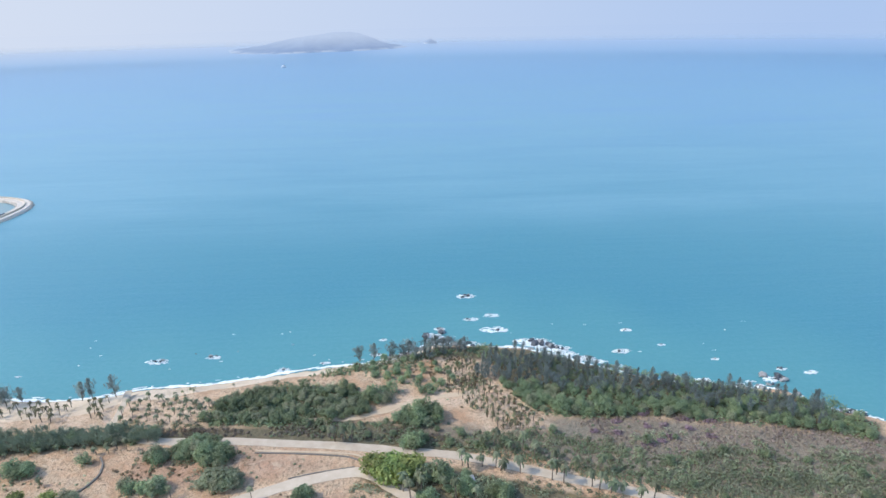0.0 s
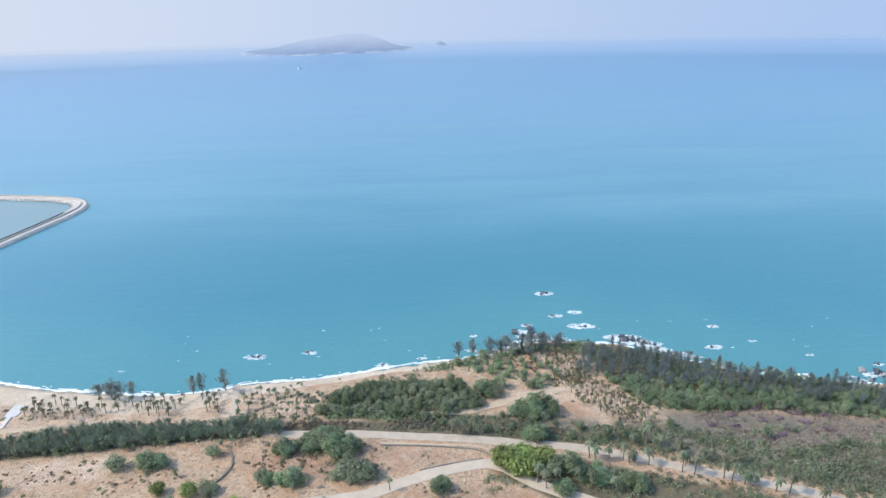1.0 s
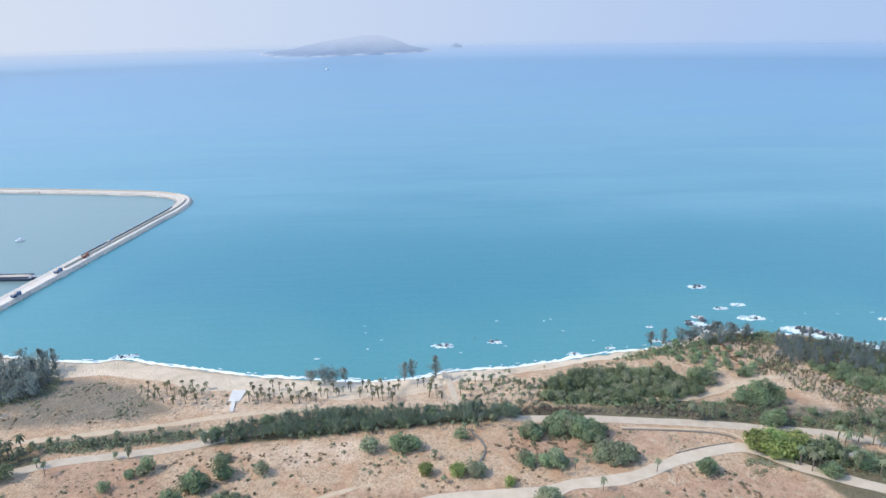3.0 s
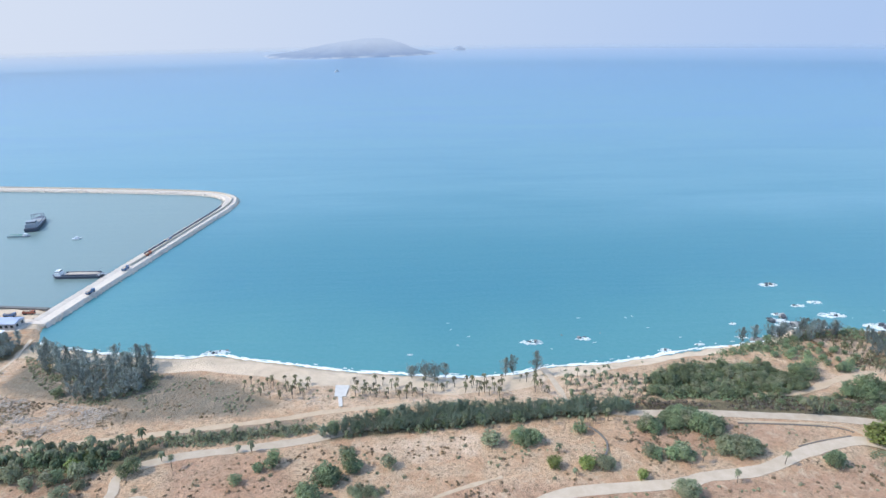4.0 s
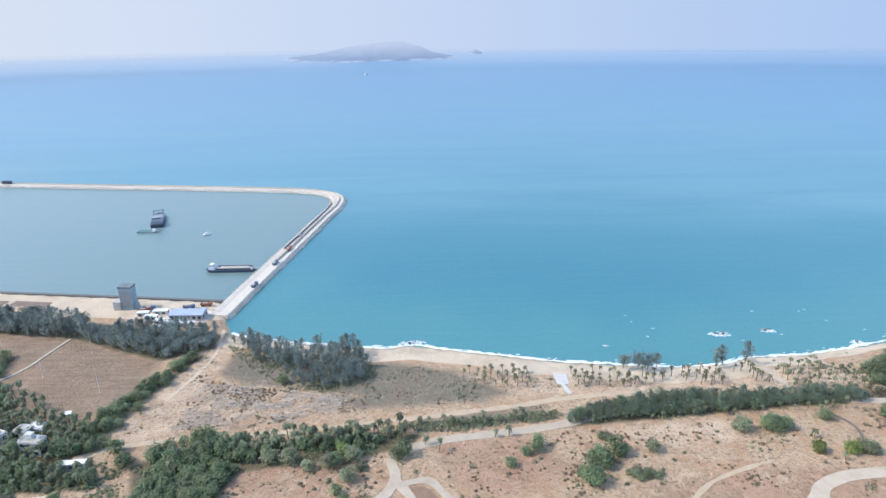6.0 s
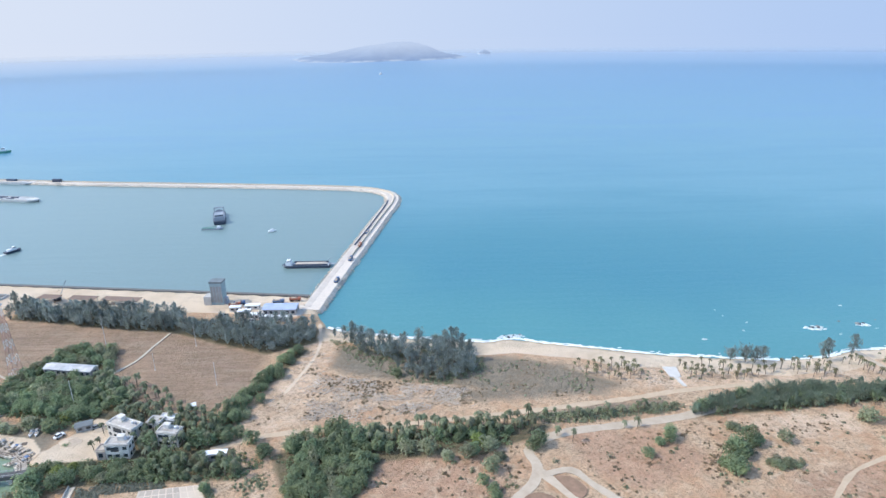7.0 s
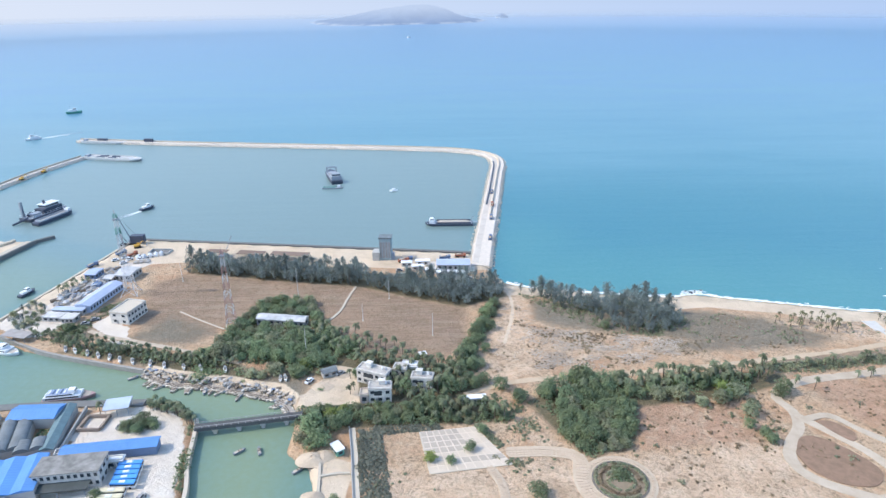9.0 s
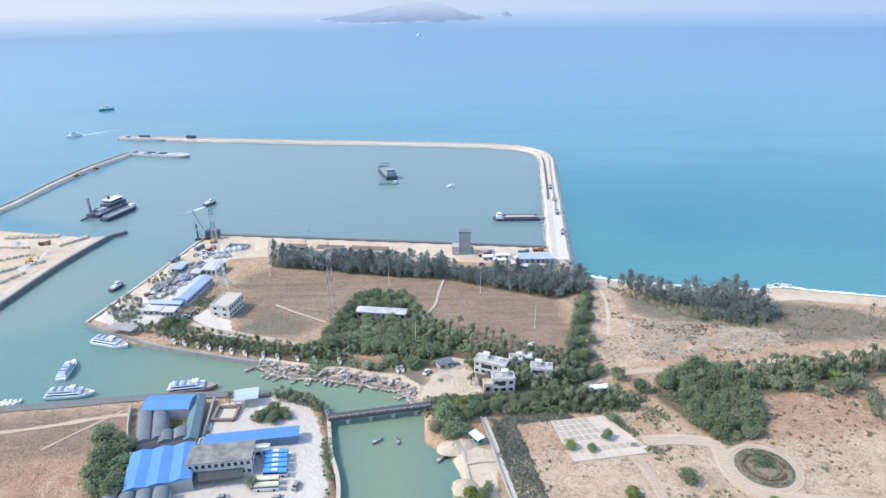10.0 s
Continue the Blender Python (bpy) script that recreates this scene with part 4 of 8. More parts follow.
def palm(seed, h=4.2, length=1.7, mat=PALM, count=15, name="palm_tree"):
    rnd = random.Random(seed)
    trunk, crown = Mesh(), Mesh()
    bend = Vector((rnd.uniform(-0.5, 0.5), rnd.uniform(-0.4, 0.4), 0))
    last = Vector((0, 0, -0.3))
    for i in range(1, 5):
        t = i / 4
        p = Vector((bend.x * t * t, bend.y * t * t, h * t))
        trunk.tube(last, p, 0.15 - 0.06 * (i - 1) / 4, 0.15 - 0.06 * t, 6)
        last = p
    for i in range(count):
        a = 2 * math.pi * i / count * 1.0 + rnd.uniform(-0.25, 0.25)
        lift, l = rnd.uniform(-0.3, 0.85), length * rnd.uniform(0.8, 1.15)
        out, side = Vector((math.cos(a), math.sin(a), 0)), Vector((-math.sin(a), math.cos(a), 0))
        rows = []
        for j in range(6):
            t = j / 5
            c = last + out * l * t * (1 - 0.18 * t) + Vector((0, 0, lift * l * t - 1.05 * l * t * t))
            w = 0.30 * length * (0.25 + t) * (1.12 - t) * 1.25
            rows.append((c + side * w - Vector((0, 0, w * 0.55)), c, c - side * w - Vector((0, 0, w * 0.55))))
        base = len(crown.v)
        crown.v += [tuple(p) for r in rows for p in r]
        for j in range(5):
            k = base + 3 * j
            crown.f += [(k, k + 3, k + 4, k + 1), (k + 1, k + 4, k + 5, k + 2)]
    return name, trunk, crown, mat


WOOD, CROWN = {}, {}


def grown(kind, label, group):
    name, trunk, crown, mat = kind
    ob = thing(name, 0, 0, -60, 0, label, "tree", group)
    WOOD[ob] = part("trunk", trunk, BARK, ob)
    CROWN[ob] = part("crown", crown, mat, ob)
    return ob


PROTOS = {}


def kinds(key, makers, label, group):
    PROTOS[key] = [grown(k, label, group) for k in makers]


kinds("casu", [casuarina(i, h, s) for i, h, s in ((1, 8.0, 2.7), (2, 9.4, 2.2), (3, 6.6, 2.9), (4, 11.0, 2.2), (5, 5.6, 2.6), (6, 9.0, 1.8))], "tall feathery grey-green casuarina tree on the coast", "casuarinas along the shore")
kinds("hedge", [casuarina(i, h, s, CASUGREEN) for i, h, s in ((7, 7.0, 3.2), (8, 6.0, 3.4), (9, 8.0, 3.0))], "low green casuarina beside the coast road", "casuarinas of the coast road")
kinds("tree", [broad_tree(i, h, s) for i, h, s in ((11, 5.2, 2.3), (12, 4.6, 2.5), (13, 6.0, 2.4), (14, 4.0, 2.0))], "dense dark green broadleaf tree among others", "broadleaf trees of the woods")
kinds("fresh", [broad_tree(i, h, s, LEAFLIGHT) for i, h, s in ((21, 4.0, 1.9), (22, 3.2, 1.7))], "bright yellow-green broadleaf tree", "bright green trees")
kinds("olive", [broad_tree(i, h, s, SCRUB) for i, h, s in ((15, 4.4, 2.4), (16, 3.6, 2.2), (17, 5.0, 2.3))], "dusty olive broadleaf tree on dry ground", "olive-green trees of the park")
kinds("palm", [palm(i, h, l) for i, h, l in ((31, 4.4, 1.7), (32, 3.6, 1.8), (33, 5.0, 1.6))], "slim coconut palm with drooping green fronds", "coconut palms")
kinds("dry", [palm(i, h, l, DRYPALM, 11, "young_palm") for i, h, l in ((41, 3.8, 1.35), (42, 3.2, 1.45), (43, 4.4, 1.25))], "thin dry young palm on pale sandy ground", "young palms behind the beach")
USED = set()


def scatter(poly, gap, seed, limit=400):
    """Uneven places inside an outline, no two closer than the gap."""
    xs, ys = [p[0] for p in poly], [p[1] for p in poly]
    r = np.random.RandomState(seed)
    X, Y = r.uniform(min(xs), max(xs), (1, limit * 12)), r.uniform(min(ys), max(ys), (1, limit * 12))
    ok = inside(poly, X, Y) > 0
    got = []
    cells = {}
    for x, y in zip(X[ok], Y[ok]):
        i, j = int(x // gap), int(y // gap)
        if all((x - a) ** 2 + (y - b) ** 2 > gap * gap for u in (-1, 0, 1) for v in (-1, 0, 1) for a, b in cells.get((i + u, j + v), ())):
            cells.setdefault((i, j), []).append((x, y))
            got.append((float(x), float(y)))
            if len(got) >= limit:
                break
    return got


def plant(key, places, seed, low=0.8, high=1.2):
    rnd = random.Random(seed)
    for x, y in places:
        ob = rnd.choice(PROTOS[key])
        s = rnd.uniform(low, high)
        m = pose(x, y, land_height(x) - 0.1, rnd.uniform(-4, 4), rnd.uniform(-4, 4), rnd.uniform(0, 360)) @ Matrix.Diagonal((s * rnd.uniform(0.9, 1.1), s, s * rnd.uniform(0.88, 1.12), 1))
        if ob not in USED:
            USED.add(ob)
            ob.matrix_basis = m
        else:
            c = copy_thing(ob, pose(0, 0, 0))
            c.matrix_basis = m


def thicket(name, label, key, places, seed, low, high, slim=1.0):
    """Far trees too many to tell apart, joined."""
    rnd = random.Random(seed)
    protos = PROTOS[key]
    crown_v, crown_f, wood_v, wood_f, base = [], [], [], [], [0, 0]
    for x, y in places:
        ob = rnd.choice(protos)
        s = rnd.uniform(low, high)
        m = np.array(pose(x, y, land_height(x) - 0.1, 0, 0, rnd.uniform(0, 360)) @ Matrix.Diagonal((s * slim, s * slim, s * rnd.uniform(0.85, 1.15), 1)))
        for child, vs, fs, b in ((WOOD[ob], wood_v, wood_f, 0), (CROWN[ob], crown_v, crown_f, 1)):
            me = child.data
            co = np.empty(len(me.vertices) * 3, np.float32)
            me.vertices.foreach_get("co", co)
            co = co.reshape(-1, 3) @ m[:3, :3].T + m[:3, 3]
            vs.append(co)
            fs += [tuple(i + base[b] for i in p.vertices) for p in me.polygons]
            base[b] += len(co)
    body = Mesh()
    body.v, body.f = [tuple(p) for p in np.concatenate(crown_v)], crown_f
    ob = tagged(body.make(name, CROWN[protos[0]].data.materials[0], None, label), category="trees", kind="stuff")
    wood = Mesh()
    wood.v, wood.f = [tuple(p) for p in np.concatenate(wood_v)], wood_f
    tagged(part("trunks", wood, BARK, ob), kind="stuff")


def grove(key, x, y, w, seed, low=0.8, high=1.25, depth=0.55):
    """A rounded clump of trees, tallest in the middle."""
    rnd = random.Random(seed)
    n = max(1, int((w / 3.4) ** 2 * 0.75))
    for i in range(n):
        r = math.sqrt((i + 0.3) / n)
        a = 2.4 * i + rnd.uniform(-0.3, 0.3)
        k = max(0.0, w / 2 - 1.6)
        s = 1.15 - 0.45 * r
        plant(key if rnd.random() < 0.85 else "olive", [(x + r * k * math.cos(a), y + r * k * depth * math.sin(a))], seed * 50 + i, low * s, high * s)


# casuarinas: harbour belt, beach clump, headland
plant("casu", scatter([(-451, 231), (-451, 240), (-402, 233), (-376, 229), (-375, 217), (-398, 220), (-437, 229)], 2.5, 1, 110), 1, 0.7, 1.1)
plant("casu", scatter([(-376, 217), (-356, 220), (-319, 218), (-317, 207), (-334, 198), (-353, 206)], 2.5, 2, 74), 2, 0.65, 1.05)
plant("casu", scatter([(-311, 211), (-303, 209), (-288, 205), (-262, 201), (-255, 192), (-257, 179), (-266, 176), (-278, 177), (-286, 188), (-303, 200)], 2.4, 3, 84), 3, 0.38, 0.8)
plant("casu", [(-303, 207), (-299, 205), (-268, 197), (-264, 199), (-262, 186), (-260, 183), (-266, 181), (-272, 180), (-258, 190), (-270, 190), (-280, 186)], 103, 0.85, 1.1)
plant("casu", [(-14, 206), (-10, 210), (-5, 209), (-1, 206), (-17, 203), (-20, 207), (-7, 204), (1, 208), (-12, 202), (-26, 205), (-267, 203), (-262, 202), (-277, 206), (-164, 186), (-159, 185), (-156, 184), (-152, 186), (-128, 186), (-131, 185), (-120, 186), (-33, 204), (-22, 206), (-38, 203)], 4, 0.7, 1.0)
thicket("headland_casuarinas", "dense grey-green casuarinas along the rocky headland", "casu", scatter([(3, 188), (8, 204), (24, 203), (40, 196), (60, 186), (80, 179), (100, 173), (113, 166), (110, 154), (98, 159), (66, 169), (33, 177)], 1.9, 5, 225), 5, 0.36, 0.74, 0.72)
thicket("roadside_casuarinas", "dense low green casuarinas along the coast road", "hedge", scatter([(-192, 153), (-178, 160), (-158, 165.5), (-115, 164.5), (-95, 162.5), (-95, 159), (-117, 158.5), (-153, 156), (-175, 154.5)], 1.6, 6, 230), 6, 0.42, 0.66, 0.95)
# broadleaf woods
for i, (poly, gap, n, lo, hi) in enumerate((
        ([(-192, 153), (-178, 160), (-158, 165), (-115, 164), (-93, 162), (-95, 158.5), (-117, 158.5), (-136, 157), (-153, 156), (-175, 155)], 5.0, 18, 0.6, 0.85),
        ([(-84, 178), (-70, 185), (-40, 185), (-32, 170), (-46, 165), (-80, 168)], 3.0, 80, 0.6, 0.9),
        ([(10, 186), (33, 181), (67, 173), (100, 164), (122, 156), (118, 149), (93, 157), (62, 163), (34, 164), (22, 168)], 3.3, 90, 0.6, 1.2),
        ([(-420, 168), (-415, 186), (-411, 202), (-393, 203), (-387, 187), (-372, 168), (-380, 158), (-396, 160), (-408, 170)], 3.4, 80, 0.85, 1.2),
        ([(-382, 134), (-368, 128), (-334, 127.5), (-324, 131), (-333, 137), (-360, 135)], 3.6, 38, 0.6, 0.95),
        ([(-310, 135), (-303, 140), (-287, 140), (-288, 129), (-295, 116), (-305, 115), (-311, 123)], 3.4, 46, 0.75, 1.1),
        ([(-381, 131), (-369, 131), (-370, 124), (-378, 117), (-382, 119)], 3.2, 14, 0.7, 0.95),
        ([(-337, 142), (-331, 142), (-329, 160), (-321, 196), (-324, 201), (-331, 178), (-336, 160)], 3.3, 30, 0.5, 0.9),
        ([(-286, 138), (-268, 141), (-252, 142), (-246, 149), (-262, 150), (-286, 146)], 4.2, 20, 0.6, 0.9),
        ([(-469, 121), (-461.5, 117.5), (-455.6, 99), (-459, 96), (-465, 104)], 2.4, 34, 0.8, 1.15))):
    if i == 2:
        spots = scatter(poly, 2.1, 42, 250)
        thicket("headland_woods", "dense green broadleaf woods on the headland", "tree", spots[::2] + spots[1::4], 42, 0.42, 0.85)
        thicket("headland_woods", "dusty olive broadleaf woods on the headland", "olive", spots[3::4], 43, 0.45, 0.8)
    else:
        fine = i in (1, 3, 4, 5)
        gap, n, lo, hi = (gap * 0.72, int(n * 1.8), lo * 0.72, hi * 0.84) if fine else (gap, n, lo, hi)
        spots = [p for p in scatter(poly, gap, 40 + i, n) if not (i == 3 and abs(p[0] + 400) < 10.5 and 181.5 < p[1] < 190)]
        share = 1 if i in (1, 8) else 0
        dark, dusty = [p for j, p in enumerate(spots) if j % 5 > share], [p for j, p in enumerate(spots) if j % 5 <= share]
        if i in (0, 1, 3, 4, 5):
            name, words = {0: ("roadside_trees", "dense dark green trees along the coast road"), 1: ("coastal_wood", "dense green wood behind the beach"), 3: ("lodge_wood", "dense green wood round a white lodge"), 4: ("hamlet_trees", "green trees between the houses and the park"), 5: ("park_wood", "dense green trees beside the round planter")}[i]
            thicket(name, words, "tree", dark, 40 + i, lo, hi * 1.08)
            thicket(name, words.replace("green", "olive"), "olive", dusty, 140 + i, lo, hi)
        else:
            plant("tree", dark, 40 + i, lo, hi * 1.08)
            plant("olive", dusty, 140 + i, lo, hi)
plant("tree", [(-425, 101), (-429.5, 127), (-428, 129), (-426.6, 131), (-425.6, 127.5), (-423.6, 129), (-422, 127.4), (-426, 125.8), (-320, 139), (-310, 141), (-335.8, 116.6), (-340.8, 111.9), (-331.8, 123.4), (-368.6, 98.5), (-369.6, 96.4), (-203, 140), (-206, 139)], 60, 0.5, 0.8)
plant("hedge", [(-190, 153.6), (-187, 155), (-184, 156.4), (-96, 160.6), (-99, 161)], 104, 0.45, 0.6)
plant("tree", [(-28, 180), (-25, 181), (-15, 180), (-12, 181), (-84, 169), (-192, 129), (-202, 142), (-211, 134), (-243, 138.3), (-241, 139.5), (-260, 136), (-258.6, 124.3), (-256, 121), (-255.5, 117.7), (-320, 100.6), (-325, 143.8), (-309, 143.4), (-284, 180)], 68, 0.65, 1.0)
GROVES = [("tree", -185.6, 133.5, 9), ("tree", -179.5, 138, 7), ("tree", -189.8, 126.5, 7.5), ("olive", -170, 139.3, 5), ("olive", -140.3, 147.2, 6), ("tree", -129.5, 147.5, 10), ("tree", -113.5, 150.5, 5.5),
          ("olive", -109.3, 135.3, 7), ("tree", -87.2, 137.8, 10.5), ("tree", -95, 138, 6.5), ("tree", -80.5, 153.4, 18.5), ("tree", -74.5, 149, 14), ("olive", -70, 139.4, 15.5), ("tree", -91, 150.5, 9),
          ("olive", -91.7, 122.4, 8.5), ("tree", -46.8, 132.5, 8), ("tree", -15, 138.4, 8), ("tree", -10.5, 138.2, 11), ("tree", -17.3, 152.6, 9), ("tree", -29.9, 177, 11), ("tree", -15.8, 165.5, 17.5),
          ("fresh", -123.7, 136, 5), ("fresh", -115, 135, 5), ("fresh", -101, 129.8, 4.4), ("fresh", -259, 141.5, 5), ("tree", -4, 133, 7), ("tree", 6, 131, 9), ("tree", -14, 130, 8), ("tree", -379, 125, 8), ("tree", -376.5, 120, 5), ("tree", -300, 146, 8), ("tree", -312, 140, 8), ("tree", -354, 142.6, 5), ("tree", -341.5, 143.6, 6), ("tree", -369.5, 151.6, 5), ("tree", -352.6, 149, 4), ("olive", -395, 153.5, 6), ("tree", -388, 152, 7)]
for i, (x, y) in enumerate([(-22.4, 140.4), (-26, 140), (-18.6, 140), (-23.6, 142.4), (-20, 142.2), (-24.6, 138.2), (-21, 138), (-28.4, 141.4), (-17, 141.4)]):
    plant("fresh", [(x, y)], 600 + i, 1.35, 1.75)
for i, (key, x, y, w) in enumerate(GROVES):
    grove(key, x, y, w, 300 + i)
for x, y, w in ((-175, 128.5, 13), (-182, 145, 8)):
    grove("olive", x, y, w, int(900 + w), 0.45, 0.7, 0.4)
thicket("headland_bushes", "dusty green bushes between the coast roads", "tree", scatter([(-60, 165), (-32, 166), (2, 156), (30, 158), (6, 150), (-30, 157)], 4.5, 65, 22), 65, 0.4, 0.65)
thicket("headland_bushes", "dusty green bushes between the coast roads", "tree", scatter([(-45, 200), (-20, 204), (0, 198), (-4, 184), (-24, 184)], 3.6, 66, 26), 66, 0.4, 0.7)
thicket("headland_bushes", "dusty green bushes between the coast roads", "tree", scatter([(8, 150), (60, 128), (120, 100), (128, 130), (60, 152)], 7.0, 67, 26), 67, 0.35, 0.6)
plant("fresh", [(-375, 131), (-372, 128), (-259, 143), (-256, 140), (-258, 146), (-346, 113), (-373, 97), (-376, 94), (-371, 95), (-303, 93), (-335, 96)], 62, 0.6, 0.9)
thicket("track_trees", "dark green trees along the sandy beach track", "tree", [(-333.3, 168), (-335, 165), (-331, 170), (-328.5, 180.5), (-330, 177), (-326.5, 184), (-334.9, 155), (-337, 152), (-333, 157), (-332.5, 145), (-335, 147.5), (-330, 147), (-336, 160), (-333, 162.5), (-324, 190), (-320, 137.4), (-326, 131.5)], 97, 0.65, 1.05)
thicket("park_edge_trees", "dusty green trees between the track and the park", "tree", scatter([(-308, 134), (-306, 147), (-288, 147), (-294, 138)], 2.9, 98, 24), 98, 0.7, 1.1)
plant("olive", [(-267.5, 134.5), (-262, 135), (-255.8, 129.6), (-255.4, 138.4), (-253, 134), (-273, 137), (-279, 138)], 99, 0.7, 1.1)
thicket("bank_trees", "green trees behind the fishing bank", "tree", scatter([(-424, 164), (-412, 171), (-390, 167), (-378, 159), (-384, 157), (-404, 160)], 2.6, 91, 50), 91, 0.6, 0.95)
plant("olive", [(-404, 173), (-400, 171), (-396, 172), (-408, 166), (-412, 164), (-392, 169), (-398, 167), (-389, 176), (-415, 163)], 92, 0.9, 1.3)
plant("fresh", [(-386, 158), (-374, 131), (-371, 133)], 192, 0.8, 1.1)
thicket("hamlet_palms", "dense coconut palms round the white houses", "palm", scatter([(-372, 161), (-352, 160), (-340, 158), (-336, 146), (-342, 146), (-346, 150), (-358, 157), (-370, 156)], 1.9, 193, 60), 193, 0.7, 0.95)
thicket("hamlet_palms", "dense coconut palms behind the white houses", "palm", scatter([(-392, 172), (-378, 166), (-362, 160), (-352, 156), (-352, 162), (-372, 176), (-386, 184)], 2.4, 93, 48), 93, 0.8, 1.1)
plant("olive", [(-427, 129), (-430, 127), (-402, 152), (-399, 151.4)], 94, 0.7, 1.0)
plant("palm", scatter([(-490, 180), (-485, 177), (-471, 170.6), (-441, 161.8), (-426, 158), (-412, 156.6), (-410, 160), (-424, 163), (-440, 168), (-470, 177), (-486, 183)], 1.8, 95, 110), 95, 0.5, 0.74)
# palms
thicket("bank_palms", "dense coconut palms behind the fishing harbour", "palm", scatter([(-472, 171), (-457, 174), (-432, 166.5), (-408, 160), (-410, 157), (-425, 158.5), (-442, 163)], 2.0, 70, 70), 70, 0.5, 0.74)
plant("palm", scatter([(-310, 139), (-290, 146), (-264, 150), (-242, 151), (-242, 146), (-264, 143), (-285, 141)], 1.9, 71, 84), 71, 0.8, 1.2)
plant("palm", [(-188 + 4.6 * i + math.sin(9 * i), 153.0 + 0.33 * i + 0.6 * math.sin(5 * i) - 0.008 * i * i) for i in range(19)], 243, 0.5, 0.75)
plant("palm", scatter([(-243, 150.6), (-226, 150.6), (-196, 156), (-198, 158.4), (-226, 155.4), (-243, 154)], 2.6, 244, 18), 244, 0.6, 0.95)
plant("palm", scatter([(-368, 162), (-352, 152), (-336, 158), (-336, 142), (-352, 136), (-372, 158)], 2.3, 72, 56), 72, 0.75, 1.05)
plant("palm", [(-356, 141), (-354, 143), (-355, 146), (-353, 149), (-370, 142), (-369, 144), (-371, 150), (-360, 151), (-352, 153), (-341, 148), (-342, 145), (-345, 151), (-368, 157), (-364, 157), (-358, 158), (-350, 157)], 79, 0.7, 1.0)
plant("palm", scatter([(-350, 134), (-326, 136), (-325, 129), (-345, 129)], 2.3, 73, 28), 73, 0.75, 1.0)
plant("palm", scatter([(-112, 182), (-84, 180), (-86, 167), (-112, 168)], 2.9, 74, 42), 74, 0.55, 0.85)
plant("palm", [(-41, 155.9), (-38.5, 155.8), (-35.9, 155.6), (-3.6, 143.4), (-2, 142.4), (2, 142.8), (5.7, 141.8), (7, 140.8), (12.2, 139.6), (20.5, 136.4), (22, 138.4), (23.3, 135), (30.6, 133.2), (32.3, 132), (35, 130.6), (38, 131), (41.9, 127.6), (44.9, 126.5), (52, 124), (58, 121.4), (-20, 134), (-15, 133.4), (-9, 133), (-6, 131), (-18, 131.6), (-1, 129), (3, 151.6), (6, 150.4), (10, 149), (14, 147.6), (17, 145.4), (22, 143.6), (28, 141), (34, 138.4)], 85, 1.0, 1.35)
plant("palm", [(-235, 144), (-231, 141), (-214, 147), (-210, 147), (-120.6, 142.5), (-107.5, 154.5), (-102.8, 155.8), (-111.3, 154.7), (-76.5, 126.4), (-60, 133), (-118, 132), (-225, 153), (-86, 133), (-82, 135), (-440, 133.5), (-424, 137)], 75, 0.6, 0.9)
plant("palm", [(-427.4 + 0.95 * i + 0.4 * math.sin(5 * i), 137.2 - 0.06 * i - 0.026 * i * i + 0.5 * math.cos(3 * i)) for i in range(18)], 76, 0.65, 0.9)
tip_spots = scatter([(-503, 191.5), (-501, 204), (-494, 201), (-490, 188), (-493, 181.5), (-499, 186.5)], 1.9, 77, 34)
plant("casu", tip_spots[::2], 77, 0.24, 0.38)
plant("olive", tip_spots[1::2], 178, 0.35, 0.55)
grove("tree", -476.5, 183.5, 9, 960, 0.6, 0.85)
plant("palm", scatter([(-499, 215), (-495, 224), (-489.6, 224), (-493.6, 212)], 1.9, 177, 16), 177, 0.5, 0.75)
plant("dry", [(x, y) for x, y in scatter([(-224, 184), (-208, 184), (-185, 183), (-160, 180), (-132, 182), (-120, 183), (-118, 172), (-150, 172), (-185, 173), (-215, 175)], 2.3, 78, 230) if not (-192 < x < -184 and y > 168) and noise.noise(Vector((x * 0.09, y * 0.12, 2))) > -0.22], 78, 0.65, 1.05)


plant("dry", scatter([(-6, 203), (4, 204), (6, 186), (18, 168), (22, 158), (10, 158), (0, 172), (-8, 190)], 1.5, 81, 190), 81, 0.45, 0.8)


# ---- scrub ----
ON_ROAD = collections.defaultdict(list)
for x, y, r in ROADS + [(-373, 142, 5.5), (-377, 139, 4), (-375, 149, 5)]:
    ON_ROAD[int(x // 6), int(y // 6)].append((x, y, r))


def clear_of_roads(x, y, s):
    i, j = int(x // 6), int(y // 6)
    return all((x - a) ** 2 + (y - b) ** 2 > (r + 0.6 * s) ** 2 for u in (-1, 0, 1) for v in (-1, 0, 1) for a, b, r in ON_ROAD.get((i + u, j + v), ()))


